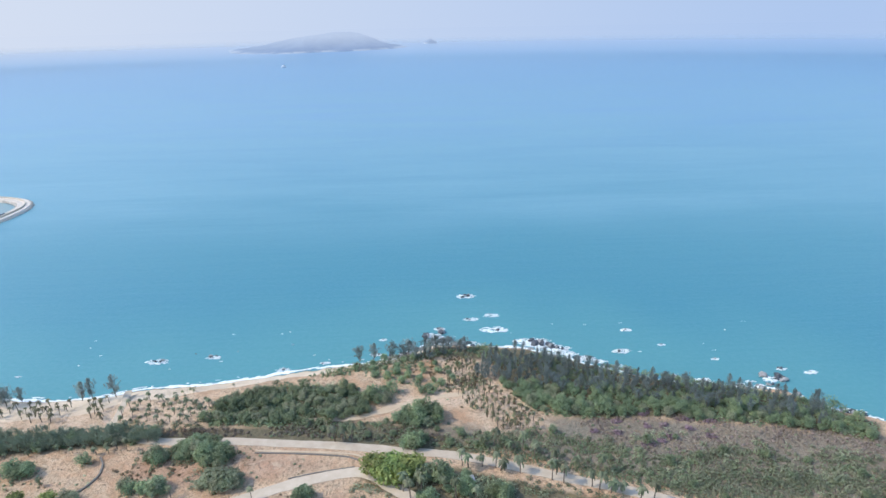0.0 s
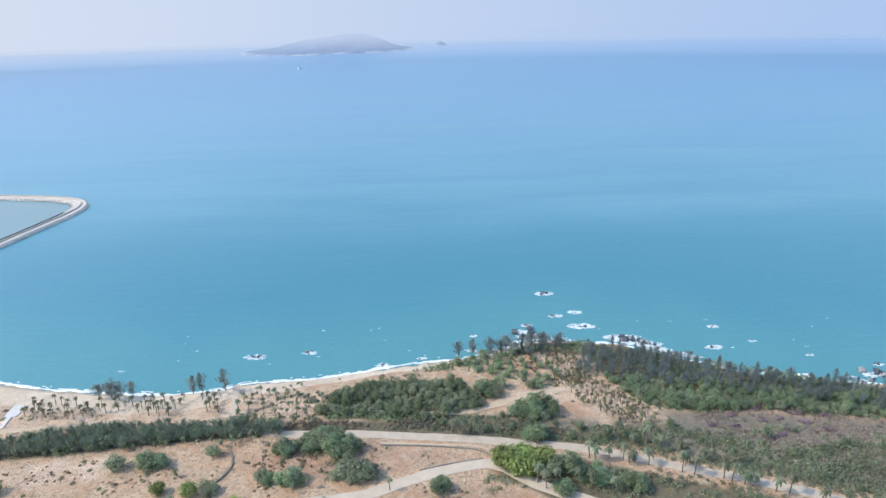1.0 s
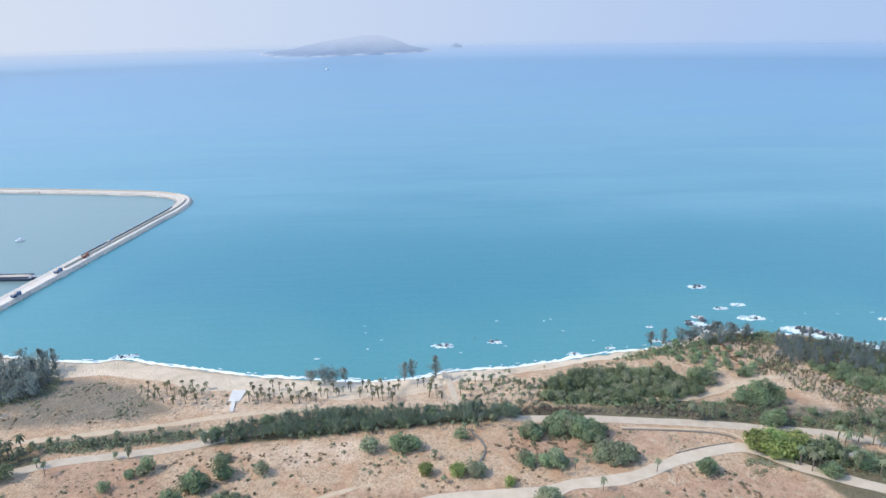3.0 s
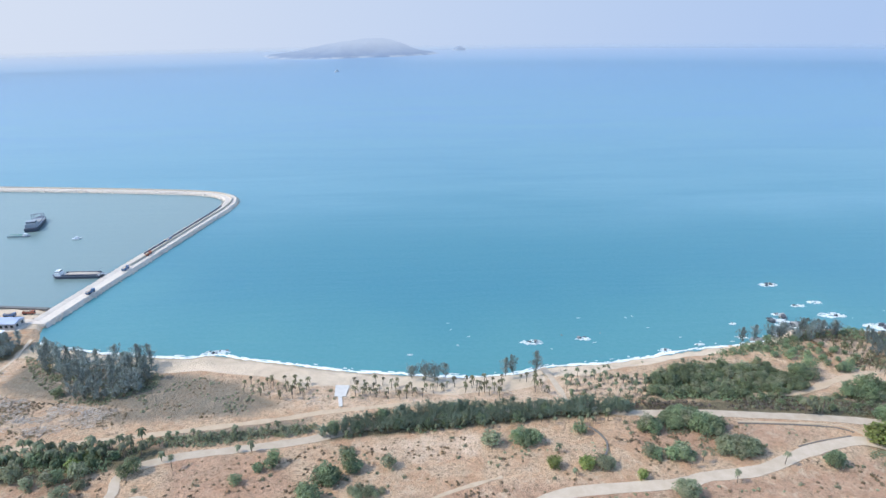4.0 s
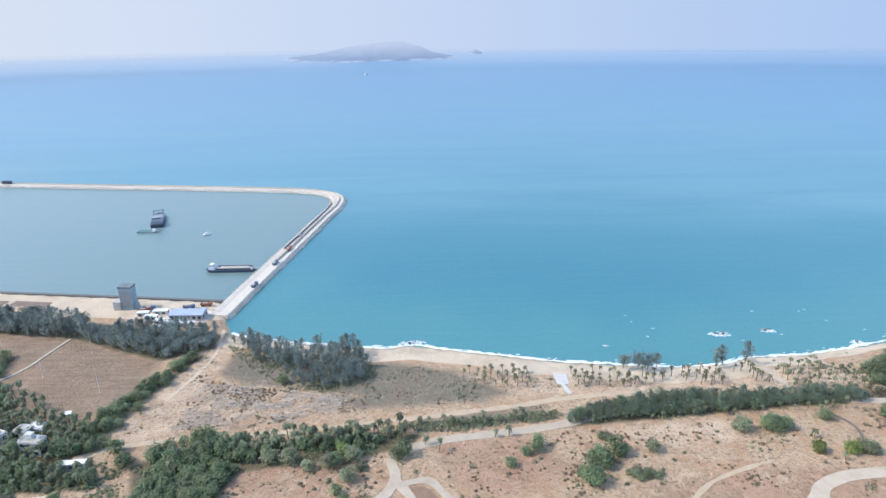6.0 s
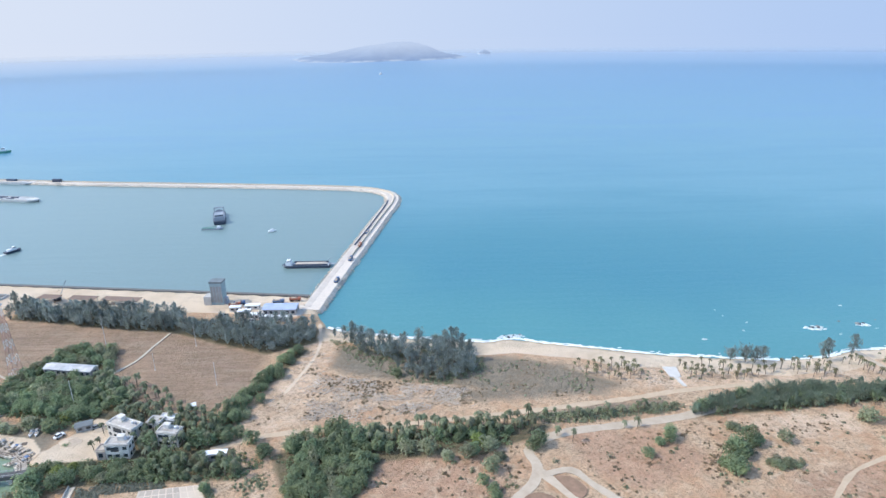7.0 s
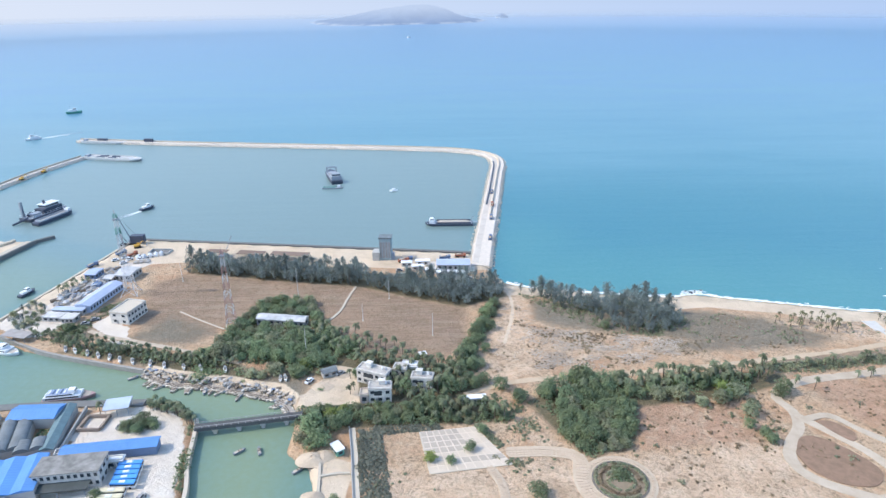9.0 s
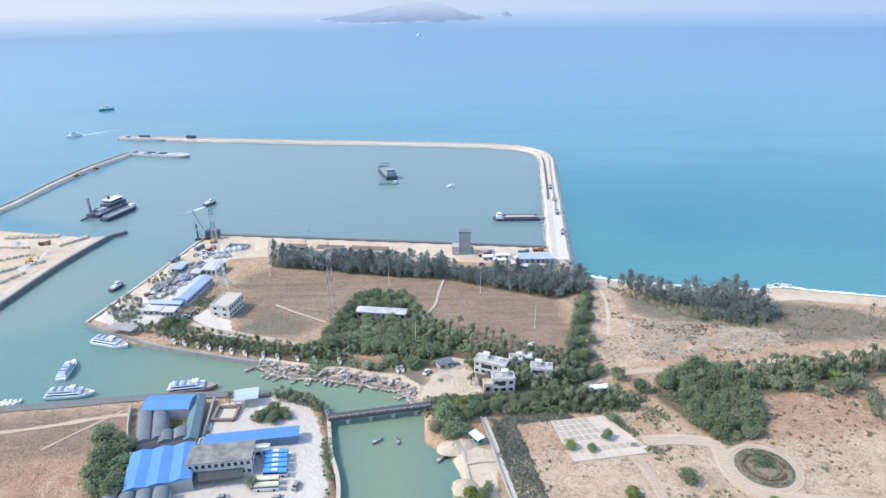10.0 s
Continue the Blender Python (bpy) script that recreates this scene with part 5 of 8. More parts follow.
def scrub(name, label, polys, gap, n, mat, size, seed, dense=False, flat=0.7):
    rnd = random.Random(seed)
    m = Mesh()
    for j, poly in enumerate(polys):
        for x, y in scatter(poly, gap * 0.6, seed + j, int(n * 2.2)):
            lush = noise.noise(Vector((x * 0.07, y * 0.1, seed))) + 0.6 * noise.noise(Vector((x * 0.3, y * 0.3, seed)))
            if lush < (-9 if dense == "full" else rnd.uniform(-0.55, -0.1) if dense else rnd.uniform(0.0, 0.5)):
                continue
            s = size * (0.8 + 0.9 * max(-0.4, lush)) * rnd.uniform(0.3, 1.0) ** 0.8 * (1.7 if rnd.random() < 0.12 else 1.0) * 1.2
            if not clear_of_roads(x, y, s):
                continue
            leaves(m, (x, y, land_height(x) + s * 0.3), (s, s, s * flat), int(9 + 26 * s), 0.40, rnd, 0, 1.1, 0.3, True)
    return tagged(m.make(name, mat, None, label), category="scrub", kind="stuff")


scrub("scrub", "dusty green scrub over the dry headland", [LUSH[2], [(-14, 140), (40, 126), (120, 96), (128, 60), (10, 90)], [(10, 150), (60, 128), (120, 105), (128, 140), (60, 155)], [(-34, 136), (-10, 145), (10, 134), (-5, 126)]], 1.8, 330, SCRUB, 1.25, 80)
scrub("scrub", "dry grey-green scrub in clearings", [HEATH[3], HEATH[4], HEATH[5], PALE[6], PALE[3], [(-330, 120), (-316, 132), (-310, 118)]], 2.0, 170, SCRUB, 0.42, 90)
scrub("scrub", "green undergrowth below the trees", [FORESTS[1], FORESTS[2], FORESTS[4], LUSH[0], LUSH[1]], 1.8, 260, LEAF, 1.1, 100)
scrub("scrub", "olive bushes between palms and road", [[(-112, 183), (-84, 181), (-84, 164), (-112, 166)], [(-60, 166), (-30, 166), (6, 152), (-20, 156), (-60, 160)], [(-98, 156), (-66, 154), (-62, 136), (-98, 140)], [(-40, 200), (-18, 207), (-2, 200), (-26, 190)], [(-12, 152), (10, 148), (40, 136), (60, 128), (60, 145), (20, 158), (-5, 160)]], 2.3, 130, SCRUB, 1.1, 160)
scrub("scrub", "dark green brush under the headland casuarinas", [[(-8, 208), (6, 203), (30, 182), (66, 172), (100, 163), (122, 158), (118, 168), (90, 178), (40, 200), (10, 212)]], 1.6, 330, LEAF, 1.1, 190, True)
scrub("scrub", "low dark shrubs at the feet of young palms", [[(-224, 183), (-185, 180), (-132, 180), (-120, 172), (-150, 172), (-215, 175)]], 3.2, 60, SCRUB, 0.5, 195, False, 0.5)
scrub("scrub", "thick olive scrub on the lower headland", [[(-8, 136), (24, 131), (62, 116), (130, 84), (130, 40), (0, 90)], [(48, 131), (90, 116), (130, 98), (130, 125), (70, 140)]], 1.7, 330, SCRUB, 1.2, 180, True)
BROWNBRUSH = foliage("dry_brown_brush", (0.24, 0.18, 0.115), (0.38, 0.29, 0.19), (0.30, 0.27, 0.16))
scrub("scrub", "dry brown brush tufts over bare soil", [[(-300, 130), (-200, 148), (-140, 152), (-60, 152), (-30, 136), (-20, 110), (-120, 100), (-220, 100), (-300, 96)]], 1.5, 1100, BROWNBRUSH, 0.42, 233, False, 0.28)
scrub("scrub", "dark dry brush among felled branches", [PALE[1], [(-300, 178), (-256, 172), (-254, 160), (-302, 158)], [(-330, 206), (-312, 204), (-313, 160), (-328, 150)]], 1.6, 170, BROWNBRUSH, 0.42, 236, False, 0.3)
scrub("scrub", "dusty brush at the feet of the beach casuarinas", [[(-312, 208), (-288, 203), (-262, 199), (-253, 190), (-254, 176), (-266, 173), (-282, 176), (-300, 192)]], 1.6, 260, SCRUB, 0.75, 237, True, 0.5)
scrub("scrub", "dusty bushes along the coast road", [[(-243, 150.4), (-226, 150.4), (-200, 155), (-192, 157), (-194, 160), (-214, 157), (-243, 154.6)]], 1.7, 120, SCRUB, 0.95, 238, True, 0.6)
scrub("scrub", "low olive bushes scattered over bare soil", [[(-300, 130), (-200, 148), (-140, 152), (-60, 152), (-30, 136), (-20, 110), (-120, 100), (-220, 100), (-300, 96)]], 4.0, 170, SCRUB, 0.85, 234, False, 0.5)
scrub("scrub", "scattered low weeds on bare soil", [REDS[0], REDS[1], REDS[2], REDS[3], PALE[4], PALE[5], [(-235, 132), (-140, 134), (-140, 118), (-215, 112)]], 2.6, 30, DRYGRASS, 0.26, 110, False, 0.3)
scrub("scrub", "low dry weeds on fallow fields", [FIELDS[0], PALE[1], [(-240, 150), (-200, 156), (-198, 160), (-240, 154)], HEATH[3]], 2.0, 150, DRYGRASS, 0.28, 120, False, 0.5)
scrub("scrub", "low hedge of purple flowering shrubs beside the road", [[(-96, 161.6), (-60, 160), (-8, 154), (-8, 158), (-40, 163), (-96, 165)]], 2.3, 150, foliage("dull_purple_hedge", (0.12, 0.10, 0.085), (0.24, 0.19, 0.17), (0.17, 0.16, 0.11)), 1.2, 130, True)
MAUVE = foliage("dull_mauve_shrubs", (0.24, 0.19, 0.16), (0.42, 0.33, 0.29), (0.34, 0.30, 0.22))
scrub("scrub", "thick dusty scrub between the coast road and the woods", [[(-60, 160), (-8, 152), (24, 140), (62, 124), (130, 88), (130, 138), (75, 146), (55, 144), (40, 152), (24, 157), (4, 157), (-10, 165), (-60, 165)]], 2.6, 480, SCRUB, 1.4, 210, True)
scrub("scrub", "thick dusty scrub between the coast road and the woods", [[(36, 140), (62, 124), (130, 88), (130, 138), (75, 146)], [(-6, 136), (24, 131), (62, 116), (130, 84), (130, 100), (62, 122), (24, 138)]], 2.6, 200, SCRUB, 1.5, 216, True)
scrub("scrub", "green bushes mixed into the dusty scrub", [[(-8, 152), (24, 140), (62, 124), (130, 88), (130, 138), (75, 146), (55, 144), (40, 152), (20, 166), (4, 157)]], 3.6, 120, LEAF, 1.25, 211)
scrub("scrub", "dull mauve-brown low shrubs on the headland", [[(33, 162), (64, 165), (90, 158), (125, 147), (125, 138), (75, 146), (55, 144), (40, 152)]], 1.9, 240, MAUVE, 0.6, 212, True, 0.45)
scrub("scrub", "green undergrowth filling the coastal wood", [LUSH[1], [(22, 166), (14, 182), (33, 180), (67, 172), (100, 163), (122, 155), (118, 148), (92, 157), (60, 162), (36, 163)]], 2.3, 260, LEAF, 1.3, 213, True)
scrub("scrub", "dark green bushes along the rocky shore", [[(-56, 193.5), (-40, 199), (-26, 202.5), (-12, 209), (-6, 210), (-4, 206), (-20, 200), (-40, 195), (-58, 190)]], 2.2, 150, LEAF, 1.1, 231, True)
scrub("scrub", "dusty brush over the headland clearing", [[(-46, 200), (-12, 206), (8, 203), (12, 186), (24, 166), (10, 157), (-4, 168), (-24, 182), (-44, 190)]], 1.9, 300, SCRUB, 0.6, 232, False, 0.5)
scrub("scrub", "dry brush between young palms on sand", [[(-8, 203), (7, 203), (10, 186), (22, 170), (24, 160), (6, 157), (-3, 172), (-8, 188)], [(-42, 200), (-12, 206), (-8, 186), (-24, 182)]], 2.0, 130, DRYGRASS, 0.6, 214, False, 0.5)
scrub("scrub", "olive weeds and bushes over the bare park soil", [[(-98, 156), (-66, 154), (-40, 146), (-62, 136), (-98, 132)], [(-150, 150), (-108, 152), (-104, 134), (-140, 136)], [(-190, 148), (-165, 142), (-168, 122), (-196, 122)], [(-110, 126), (-60, 128), (-30, 126), (-40, 112), (-110, 112)]], 2.4, 60, SCRUB, 0.42, 215)
scrub("scrub", "green undergrowth along the fishing quay and river wall", [[(-488, 180), (-485, 178), (-471, 172), (-441, 163.6), (-418, 159), (-408, 158.6), (-408, 161), (-416, 163), (-440, 168), (-470, 178), (-484, 183)], [(-384, 128), (-325, 128), (-318, 134), (-325, 139), (-350, 137), (-384, 136)], [(-413, 128), (-410.6, 127), (-404.6, 97), (-407, 97)], [(-424, 164), (-410, 168), (-388, 166), (-378, 159), (-385, 157), (-404, 159.6)]], 1.9, 190, LEAF, 1.0, 218, True)
scrub("scrub", "tall green bushes beside the headland road", [[(-8, 151.5), (24, 142), (50, 131.5), (62, 136), (40, 150), (24, 156), (4, 156)]], 2.9, 110, LEAF, 1.5, 221, True)
scrub("scrub", "rounded green shrubs in the headland scrub", [[(36, 140), (62, 124), (130, 88), (130, 138), (75, 146)], [(-6, 136), (24, 131), (62, 116), (130, 84), (130, 60), (20, 100)]], 5.0, 46, LEAF, 1.9, 222)
scrub("scrub", "green undergrowth along the sandy track", [[(-338, 140), (-318, 141), (-300, 148), (-286, 147), (-296, 138), (-314, 129), (-334, 127)], [(-338, 150), (-332, 150), (-329, 165), (-321, 196), (-325, 200), (-332, 178), (-337, 162)]], 2.4, 80, SCRUB, 0.75, 223)
scrub("scrub", "low brush between the wood and the beach", [[(-110, 186.5), (-84, 190), (-64, 195), (-48, 198), (-50, 190), (-66, 187), (-84, 183), (-110, 183)], [(-112, 182), (-84, 181), (-84, 166), (-112, 167)]], 2.4, 90, SCRUB, 0.8, 220, False, 0.6)
scrub("scrub", "brushy clumps along the park drive", [[(-250, 132), (-246, 122), (-256, 118), (-262, 130)], [(-300, 116), (-290, 130), (-284, 128), (-292, 112)], [(-332, 112), (-324, 118), (-320, 112), (-326, 106)], [(-300, 92), (-280, 90), (-280, 86), (-300, 86)]], 1.8, 40, SCRUB, 0.7, 219)
shrubs = Mesh()
rnd = random.Random(140)
for x, y in scatter([(32, 163), (64, 166), (78, 158), (72, 151), (50, 148), (34, 156)], 4.4, 140, 13):
    for j in range(3):
        leaves(shrubs, (x + rnd.uniform(-1.3, 1.3), y + rnd.uniform(-0.8, 0.8), land_height(x) + 0.5), (rnd.uniform(0.8, 1.5), rnd.uniform(0.7, 1.1), 0.7), 34, 0.4, rnd, 0, 1.1, 0.4, True)
tagged(shrubs.make("blossom_shrubs", BLOSSOM, None, "dull purple flowering shrubs on brown ground"), category="scrub", kind="stuff")
scrub("scrub", "dry shrubs growing in the round planter", [[(-301.5, 105), (-297, 104.4), (-296, 108), (-300, 109)]], 0.9, 34, LEAF, 1.15, 170, "full")
scrub("scrub", "tufts of shrubs on a soil island", [[(-249, 112), (-243, 117), (-237, 110), (-241, 103), (-249, 106)]], 2.6, 10, SCRUB, 0.7, 171)
rnd = random.Random(172)
for r, n in ((6.0, 64), (4.7, 46), (3.3, 30)):
    hedge = Mesh()
    for i in range(n):
        a = 2 * math.pi * i / n
        if noise.noise(Vector((math.cos(a) * 2, math.sin(a) * 2, r))) < -0.42:
            continue
        k = rnd.uniform(0.3, 0.52)
        leaves(hedge, (-299.5 + (r + rnd.uniform(-0.2, 0.2)) * math.cos(a), 104.6 + (r + rnd.uniform(-0.2, 0.2)) * math.sin(a), land_height(-299.5) + 0.42), (k * 1.3, k * 1.3, k), 20, 0.3, rnd, 0, 1.1, 0.3, True)
    tagged(hedge.make("hedge", SCRUB if r != 4.7 else BROWNBRUSH, None, "dry clipped hedge in a circle inside the planter"), category="hedge", kind="stuff")
# bushes along the edge of the paved court
scrub("scrub", "brushy hedge along the edge of the paved court", [[(-333.6, 126.6), (-332.4, 127.2), (-322.6, 111.6), (-324.8, 110.6)]], 1.0, 46, SCRUB, 0.85, 176, "full")


GREYSTONE = paint("grey_stone_wall", (0.21, 0.19, 0.165), 0.9, var=0.5, scale=1.0, dirt=(0.11, 0.10, 0.085))


# ---- brushwood litter and low walls ----
litter = Mesh()
rnd = random.Random(55)
for poly, n in ((PALE[1], 1500), ([(-318, 200), (-308, 200), (-312, 160), (-326, 158)], 120), ([(-222, 182), (-130, 181), (-130, 170), (-206, 172)], 160), (PALE[6], 30), ([(-300, 178), (-260, 172), (-256, 160), (-302, 160)], 260)):
    for x, y in scatter(poly, 0.5, int(abs(poly[0][0])), n):
        if noise.noise(Vector((x * 0.11, y * 0.2, 4))) < -0.08:
            continue
        a, l, z = rnd.gauss(0, 0.8), rnd.uniform(0.4, 2.1), land_height(x) + 0.08
        litter.tube((x - l * math.cos(a), y - l * math.sin(a), z), (x + l * math.cos(a), y + l * math.sin(a), z + rnd.uniform(0, 0.25)), rnd.uniform(0.04, 0.13), 0.03, 4)
tagged(litter.make("brushwood", paint("bleached_brushwood", (0.68, 0.60, 0.505), 0.9, var=0.8, scale=0.12, dirt=(0.42, 0.35, 0.28)), None, "bleached felled branches strewn on cleared ground"), category="brushwood", kind="stuff")

def soil_island(pts, label):
    line = glide(pts + pts[:1], 1.5)[:-1]
    m = Mesh().prism([(p.x, p.y) for p in line][::-1], 1.3, 1.74)
    return setting("soil_island", m, paint("bare_red_soil", (0.34, 0.215, 0.145), 0.95, var=0.9, scale=0.5, dirt=(0.19, 0.13, 0.085), bump=0.8), label, "soil")


soil_island([(-251.5, 113.5), (-247, 119.5), (-241.5, 119), (-236, 112.5), (-234, 106), (-238.5, 101.5), (-246, 102.5), (-251, 107.5)], "bare red soil island inside a looping drive")
soil_island([(-239, 126), (-235, 126), (-231.5, 121), (-234, 117.5), (-237, 121.5)], "small bare soil island between park paths")
low = wall_along([(-109.3, 153), (-107, 149.6), (-106, 146), (-106.8, 142), (-109, 138.4), (-113, 136.5)], 0.5, 1.5, 3.3)
setting("retaining_wall", low, GREYSTONE, "low curved grey retaining wall in bare soil", "wall")
setting("retaining_wall", wall_along([(-64, 152), (-48, 150.6), (-36, 148.6), (-32, 146)], 0.4, 3.0, 3.75), GREYSTONE, "low grey wall along the footway", "wall")
setting("retaining_wall", wall_along([(-52, 140.4), (-44, 142.6), (-34, 144.4)], 0.3, 3.0, 3.72), GREYSTONE, "low grey wall beside the park road", "wall")

# ---- paints for buildings and vessels ----
WHITEWALL = paint("weathered_white_wall", (0.80, 0.765, 0.705), 0.8, var=0.6, scale=0.9, dirt=(0.34, 0.32, 0.29))
GREYWALL = paint("grey_rendered_wall", (0.46, 0.45, 0.43), 0.85, var=0.4, scale=0.6)
GREYROOF = paint("weathered_grey_roof", (0.36, 0.36, 0.36), 0.75, var=0.5, scale=0.8, dirt=(0.16, 0.16, 0.15))
STEELROOF = paint("dull_steel_roofing", (0.21, 0.235, 0.245), 0.6, var=0.8, scale=0.5)
BLUEROOF = paint("blue_steel_roofing", (0.115, 0.30, 0.64), 0.6, var=0.5, scale=0.25, dirt=(0.10, 0.235, 0.50))
LIGHTBLUE = paint("pale_blue_roofing", (0.43, 0.50, 0.65), 0.5, var=0.4, scale=0.3)
PALEBLUE = paint("faded_pale_blue_roofing", (0.50, 0.57, 0.66), 0.5, var=0.4, scale=0.3)
GLASS = paint("dark_window_glass", (0.05, 0.06, 0.07), 0.12, var=0.2, spec=0.7)
BOATWHITE = paint("white_boat_paint", (0.80, 0.81, 0.82), 0.35, var=0.2, scale=0.9)
HULLDARK = paint("dark_hull_paint", (0.07, 0.085, 0.12), 0.5, var=0.4)
HULLRED = paint("faded_red_hull_paint", (0.40, 0.25, 0.25), 0.5, var=0.4)
DECK = paint("worn_boat_deck", (0.47, 0.41, 0.34), 0.8, var=0.5, scale=1.5, rand=0.5)
STEEL = paint("painted_steel", (0.34, 0.37, 0.41), 0.5, var=0.35)
MASTWHITE = paint("white_mast_paint", (0.64, 0.63, 0.62), 0.5, var=0.2)
MASTRED = paint("red_mast_paint", (0.46, 0.27, 0.235), 0.5, var=0.25)
BUSBLUE = paint("blue_bus_paint", (0.09, 0.33, 0.72), 0.35, var=0.15)
CREAM = paint("cream_bus_paint", (0.70, 0.62, 0.42), 0.4, var=0.2)
YELLOW = paint("yellow_machine_paint", (0.62, 0.36, 0.06), 0.5, var=0.35)
RUBBER = paint("black_rubber", (0.035, 0.035, 0.035), 0.8, var=0.3)
GREENPAINT = paint("green_sheet_metal", (0.12, 0.36, 0.28), 0.5, var=0.3)
BRICKRED = paint("rusty_red_paint", (0.42, 0.15, 0.09), 0.7, var=0.4)
CARGO = paint("heaped_sand", (0.56, 0.45, 0.335), 0.95, var=0.4, scale=1.0, bump=0.6)
BLUEBOX = paint("blue_container_paint", (0.15, 0.22, 0.35), 0.5, var=0.3)


# ---- houses, halls and sheds ----
def roof_mesh(kind, w, d, h, z, over=0.25, seam=0.04):
    """One sheet of roofing with raised seams: flat, gabled or vaulted across its depth."""
    x, y = w / 2 + over, d / 2 + over
    if kind == "flat":
        return Mesh().box(-x, x, -y, y, z, z + 0.18)
    if kind == "gable":
        profile = [(-y, 0), (-y * 0.5, h * 0.5), (0, h), (y * 0.5, h * 0.5), (y, 0)]
    else:
        profile = [(-y * math.cos(math.pi * i / 12), h * math.sin(math.pi * i / 12)) for i in range(13)]
    n = max(2, int(w / 0.9))
    us = []
    for i in range(n):
        u = -x + 2 * x * i / n
        us += [(u, seam), (u + 0.09, seam), (u + 0.13, 0.0), (u + 2 * x / n - 0.04, 0.0)]
    us.append((x, seam))
    m = Mesh()
    k = len(profile)
    for u, r in us:
        m.v += [(u, a, z + p + 0.1 + r) for a, p in profile]
    for u, r in us:
        m.v += [(u, a, z + p) for a, p in profile]
    off = len(us) * k
    for i in range(len(us) - 1):
        for j in range(k - 1):
            q = i * k + j
            m.f += [(q, q + k, q + k + 1, q + 1), (off + q, off + q + 1, off + q + k + 1, off + q + k)]
        for j in (0, k - 1):
            q = i * k + j
            m.f.append((q, off + q, off + q + k, q + k))
    for i in (0, len(us) - 1):
        for j in range(k - 1):
            q = i * k + j
            m.f.append((q, q + 1, off + q + 1, off + q))
        m.f.append(tuple(off + i * k + j for j in range(k)))
    return m


def building(name, label, x, y, rz, w, d, h, wall, roof, kind="flat", rise=0.8, storeys=1, bays=(4, 2), category="building", parapet=True, group="", base=1.45):
    """Walls on a plinth, roof, windows with frames and panes on the long and short sides, and a door."""
    ob = thing(name, x, y, base, rz, label, category, group)
    part("wall", Mesh().box(-w / 2, w / 2, -d / 2, d / 2, -0.6, h), wall, ob)
    part("roof", roof_mesh(kind, w, d, rise, h), roof, ob, "roof of weathered sheets" if kind != "flat" else "flat concrete roof")
    if kind == "flat" and parapet:
        p = Mesh()
        for a, b, c, e in ((-w / 2, w / 2, -d / 2, -d / 2 + 0.2), (-w / 2, w / 2, d / 2 - 0.2, d / 2), (-w / 2, -w / 2 + 0.2, -d / 2, d / 2), (w / 2 - 0.2, w / 2, -d / 2, d / 2)):
            p.box(a, b, c, e, h + 0.16, h + 0.55)
        part("parapet", p, wall, ob)
    step = h / storeys
    for s in range(storeys):
        z0, z1 = s * step + step * 0.35, s * step + step * 0.78
        for i in range(bays[0]):
            u = -w / 2 + w * (i + 0.5) / bays[0]
            ww = min(0.7, w / bays[0] * 0.3)
            f = part("window", Mesh().box(u - ww, u + ww, -d / 2 - 0.05, -d / 2 + 0.02, z0 - 0.08, z1 + 0.08), wall, ob)
            part("pane", Mesh().box(u - ww * 0.86, u + ww * 0.86, -d / 2 - 0.09, -d / 2 - 0.03, z0, z1), GLASS, f)
        for i in range(bays[1]):
            v = -d / 2 + d * (i + 0.5) / bays[1]
            ww = min(0.7, d / bays[1] * 0.3)
            f = part("window", Mesh().box(w / 2 - 0.02, w / 2 + 0.05, v - ww, v + ww, z0 - 0.08, z1 + 0.08), wall, ob)
            part("pane", Mesh().box(w / 2 + 0.03, w / 2 + 0.09, v - ww * 0.86, v + ww * 0.86, z0, z1), GLASS, f)
    part("door", Mesh().box(-w * 0.12 - 0.45, -w * 0.12 + 0.45, -d / 2 - 0.07, -d / 2 + 0.02, -0.1, min(1.9, step * 0.7)), GREYROOF, ob)
    return ob


def canopy(name, label, x, y, rz, w, d, h, roof, kind="flat", rise=0.5):
    """An open roof on posts."""
    ob = thing(name, x, y, 1.45, rz, label, "shed")
    part("roof", roof_mesh(kind, w, d, rise, h), roof, ob)
    for sx in (-1, 0, 1):
        for sy in (-1, 1):
            part("post", Mesh().tube((sx * w * 0.46, sy * d * 0.44, -0.4), (sx * w * 0.46, sy * d * 0.44, h + 0.05), 0.08), STEEL, ob)
    return ob


# harbour head
PALEROOF = paint("stained_white_roofing", (0.68, 0.67, 0.65), 0.7, var=0.8, scale=0.5, dirt=(0.36, 0.35, 0.33))
STAINED = paint("stained_concrete_roof", (0.60, 0.56, 0.505), 0.85, var=0.8, scale=0.7, dirt=(0.20, 0.19, 0.175))
TIPROOF = paint("brownish_grey_roofing", (0.40, 0.37, 0.35), 0.8, var=0.5, scale=0.5)
MOULDY = paint("mould_stained_roof", (0.36, 0.345, 0.32), 0.9, var=1.0, scale=0.45, dirt=(0.10, 0.10, 0.09), bump=0.4)
white_block = building("white_building", "white two-storey building with a flat pale roof", -458.2, 192.2, -13, 7.4, 10.4, 4.5, WHITEWALL, CONCRETE, storeys=2, bays=(2, 6))
part("side_porch", Mesh().box(-5.2, -3.6, -3.6, -0.6, -0.4, 2.3).box(-5.4, -3.6, -3.8, -0.4, 2.3, 2.5), WHITEWALL, white_block, "low white porch")
building("long_shed", "long blue-white shed with a pale blue roof", -476.2, 206.8, 81.6, 20.5, 6.0, 2.8, paint("blue_white_cladding", (0.46, 0.54, 0.70), 0.6), LIGHTBLUE, "gable", 0.9, bays=(12, 2))
building("low_shed", "low shed with a flat white roof beside the quay", -485.4, 191.4, -6, 6.6, 3.8, 1.9, GREYWALL, PALEROOF, bays=(3, 1), parapet=False)
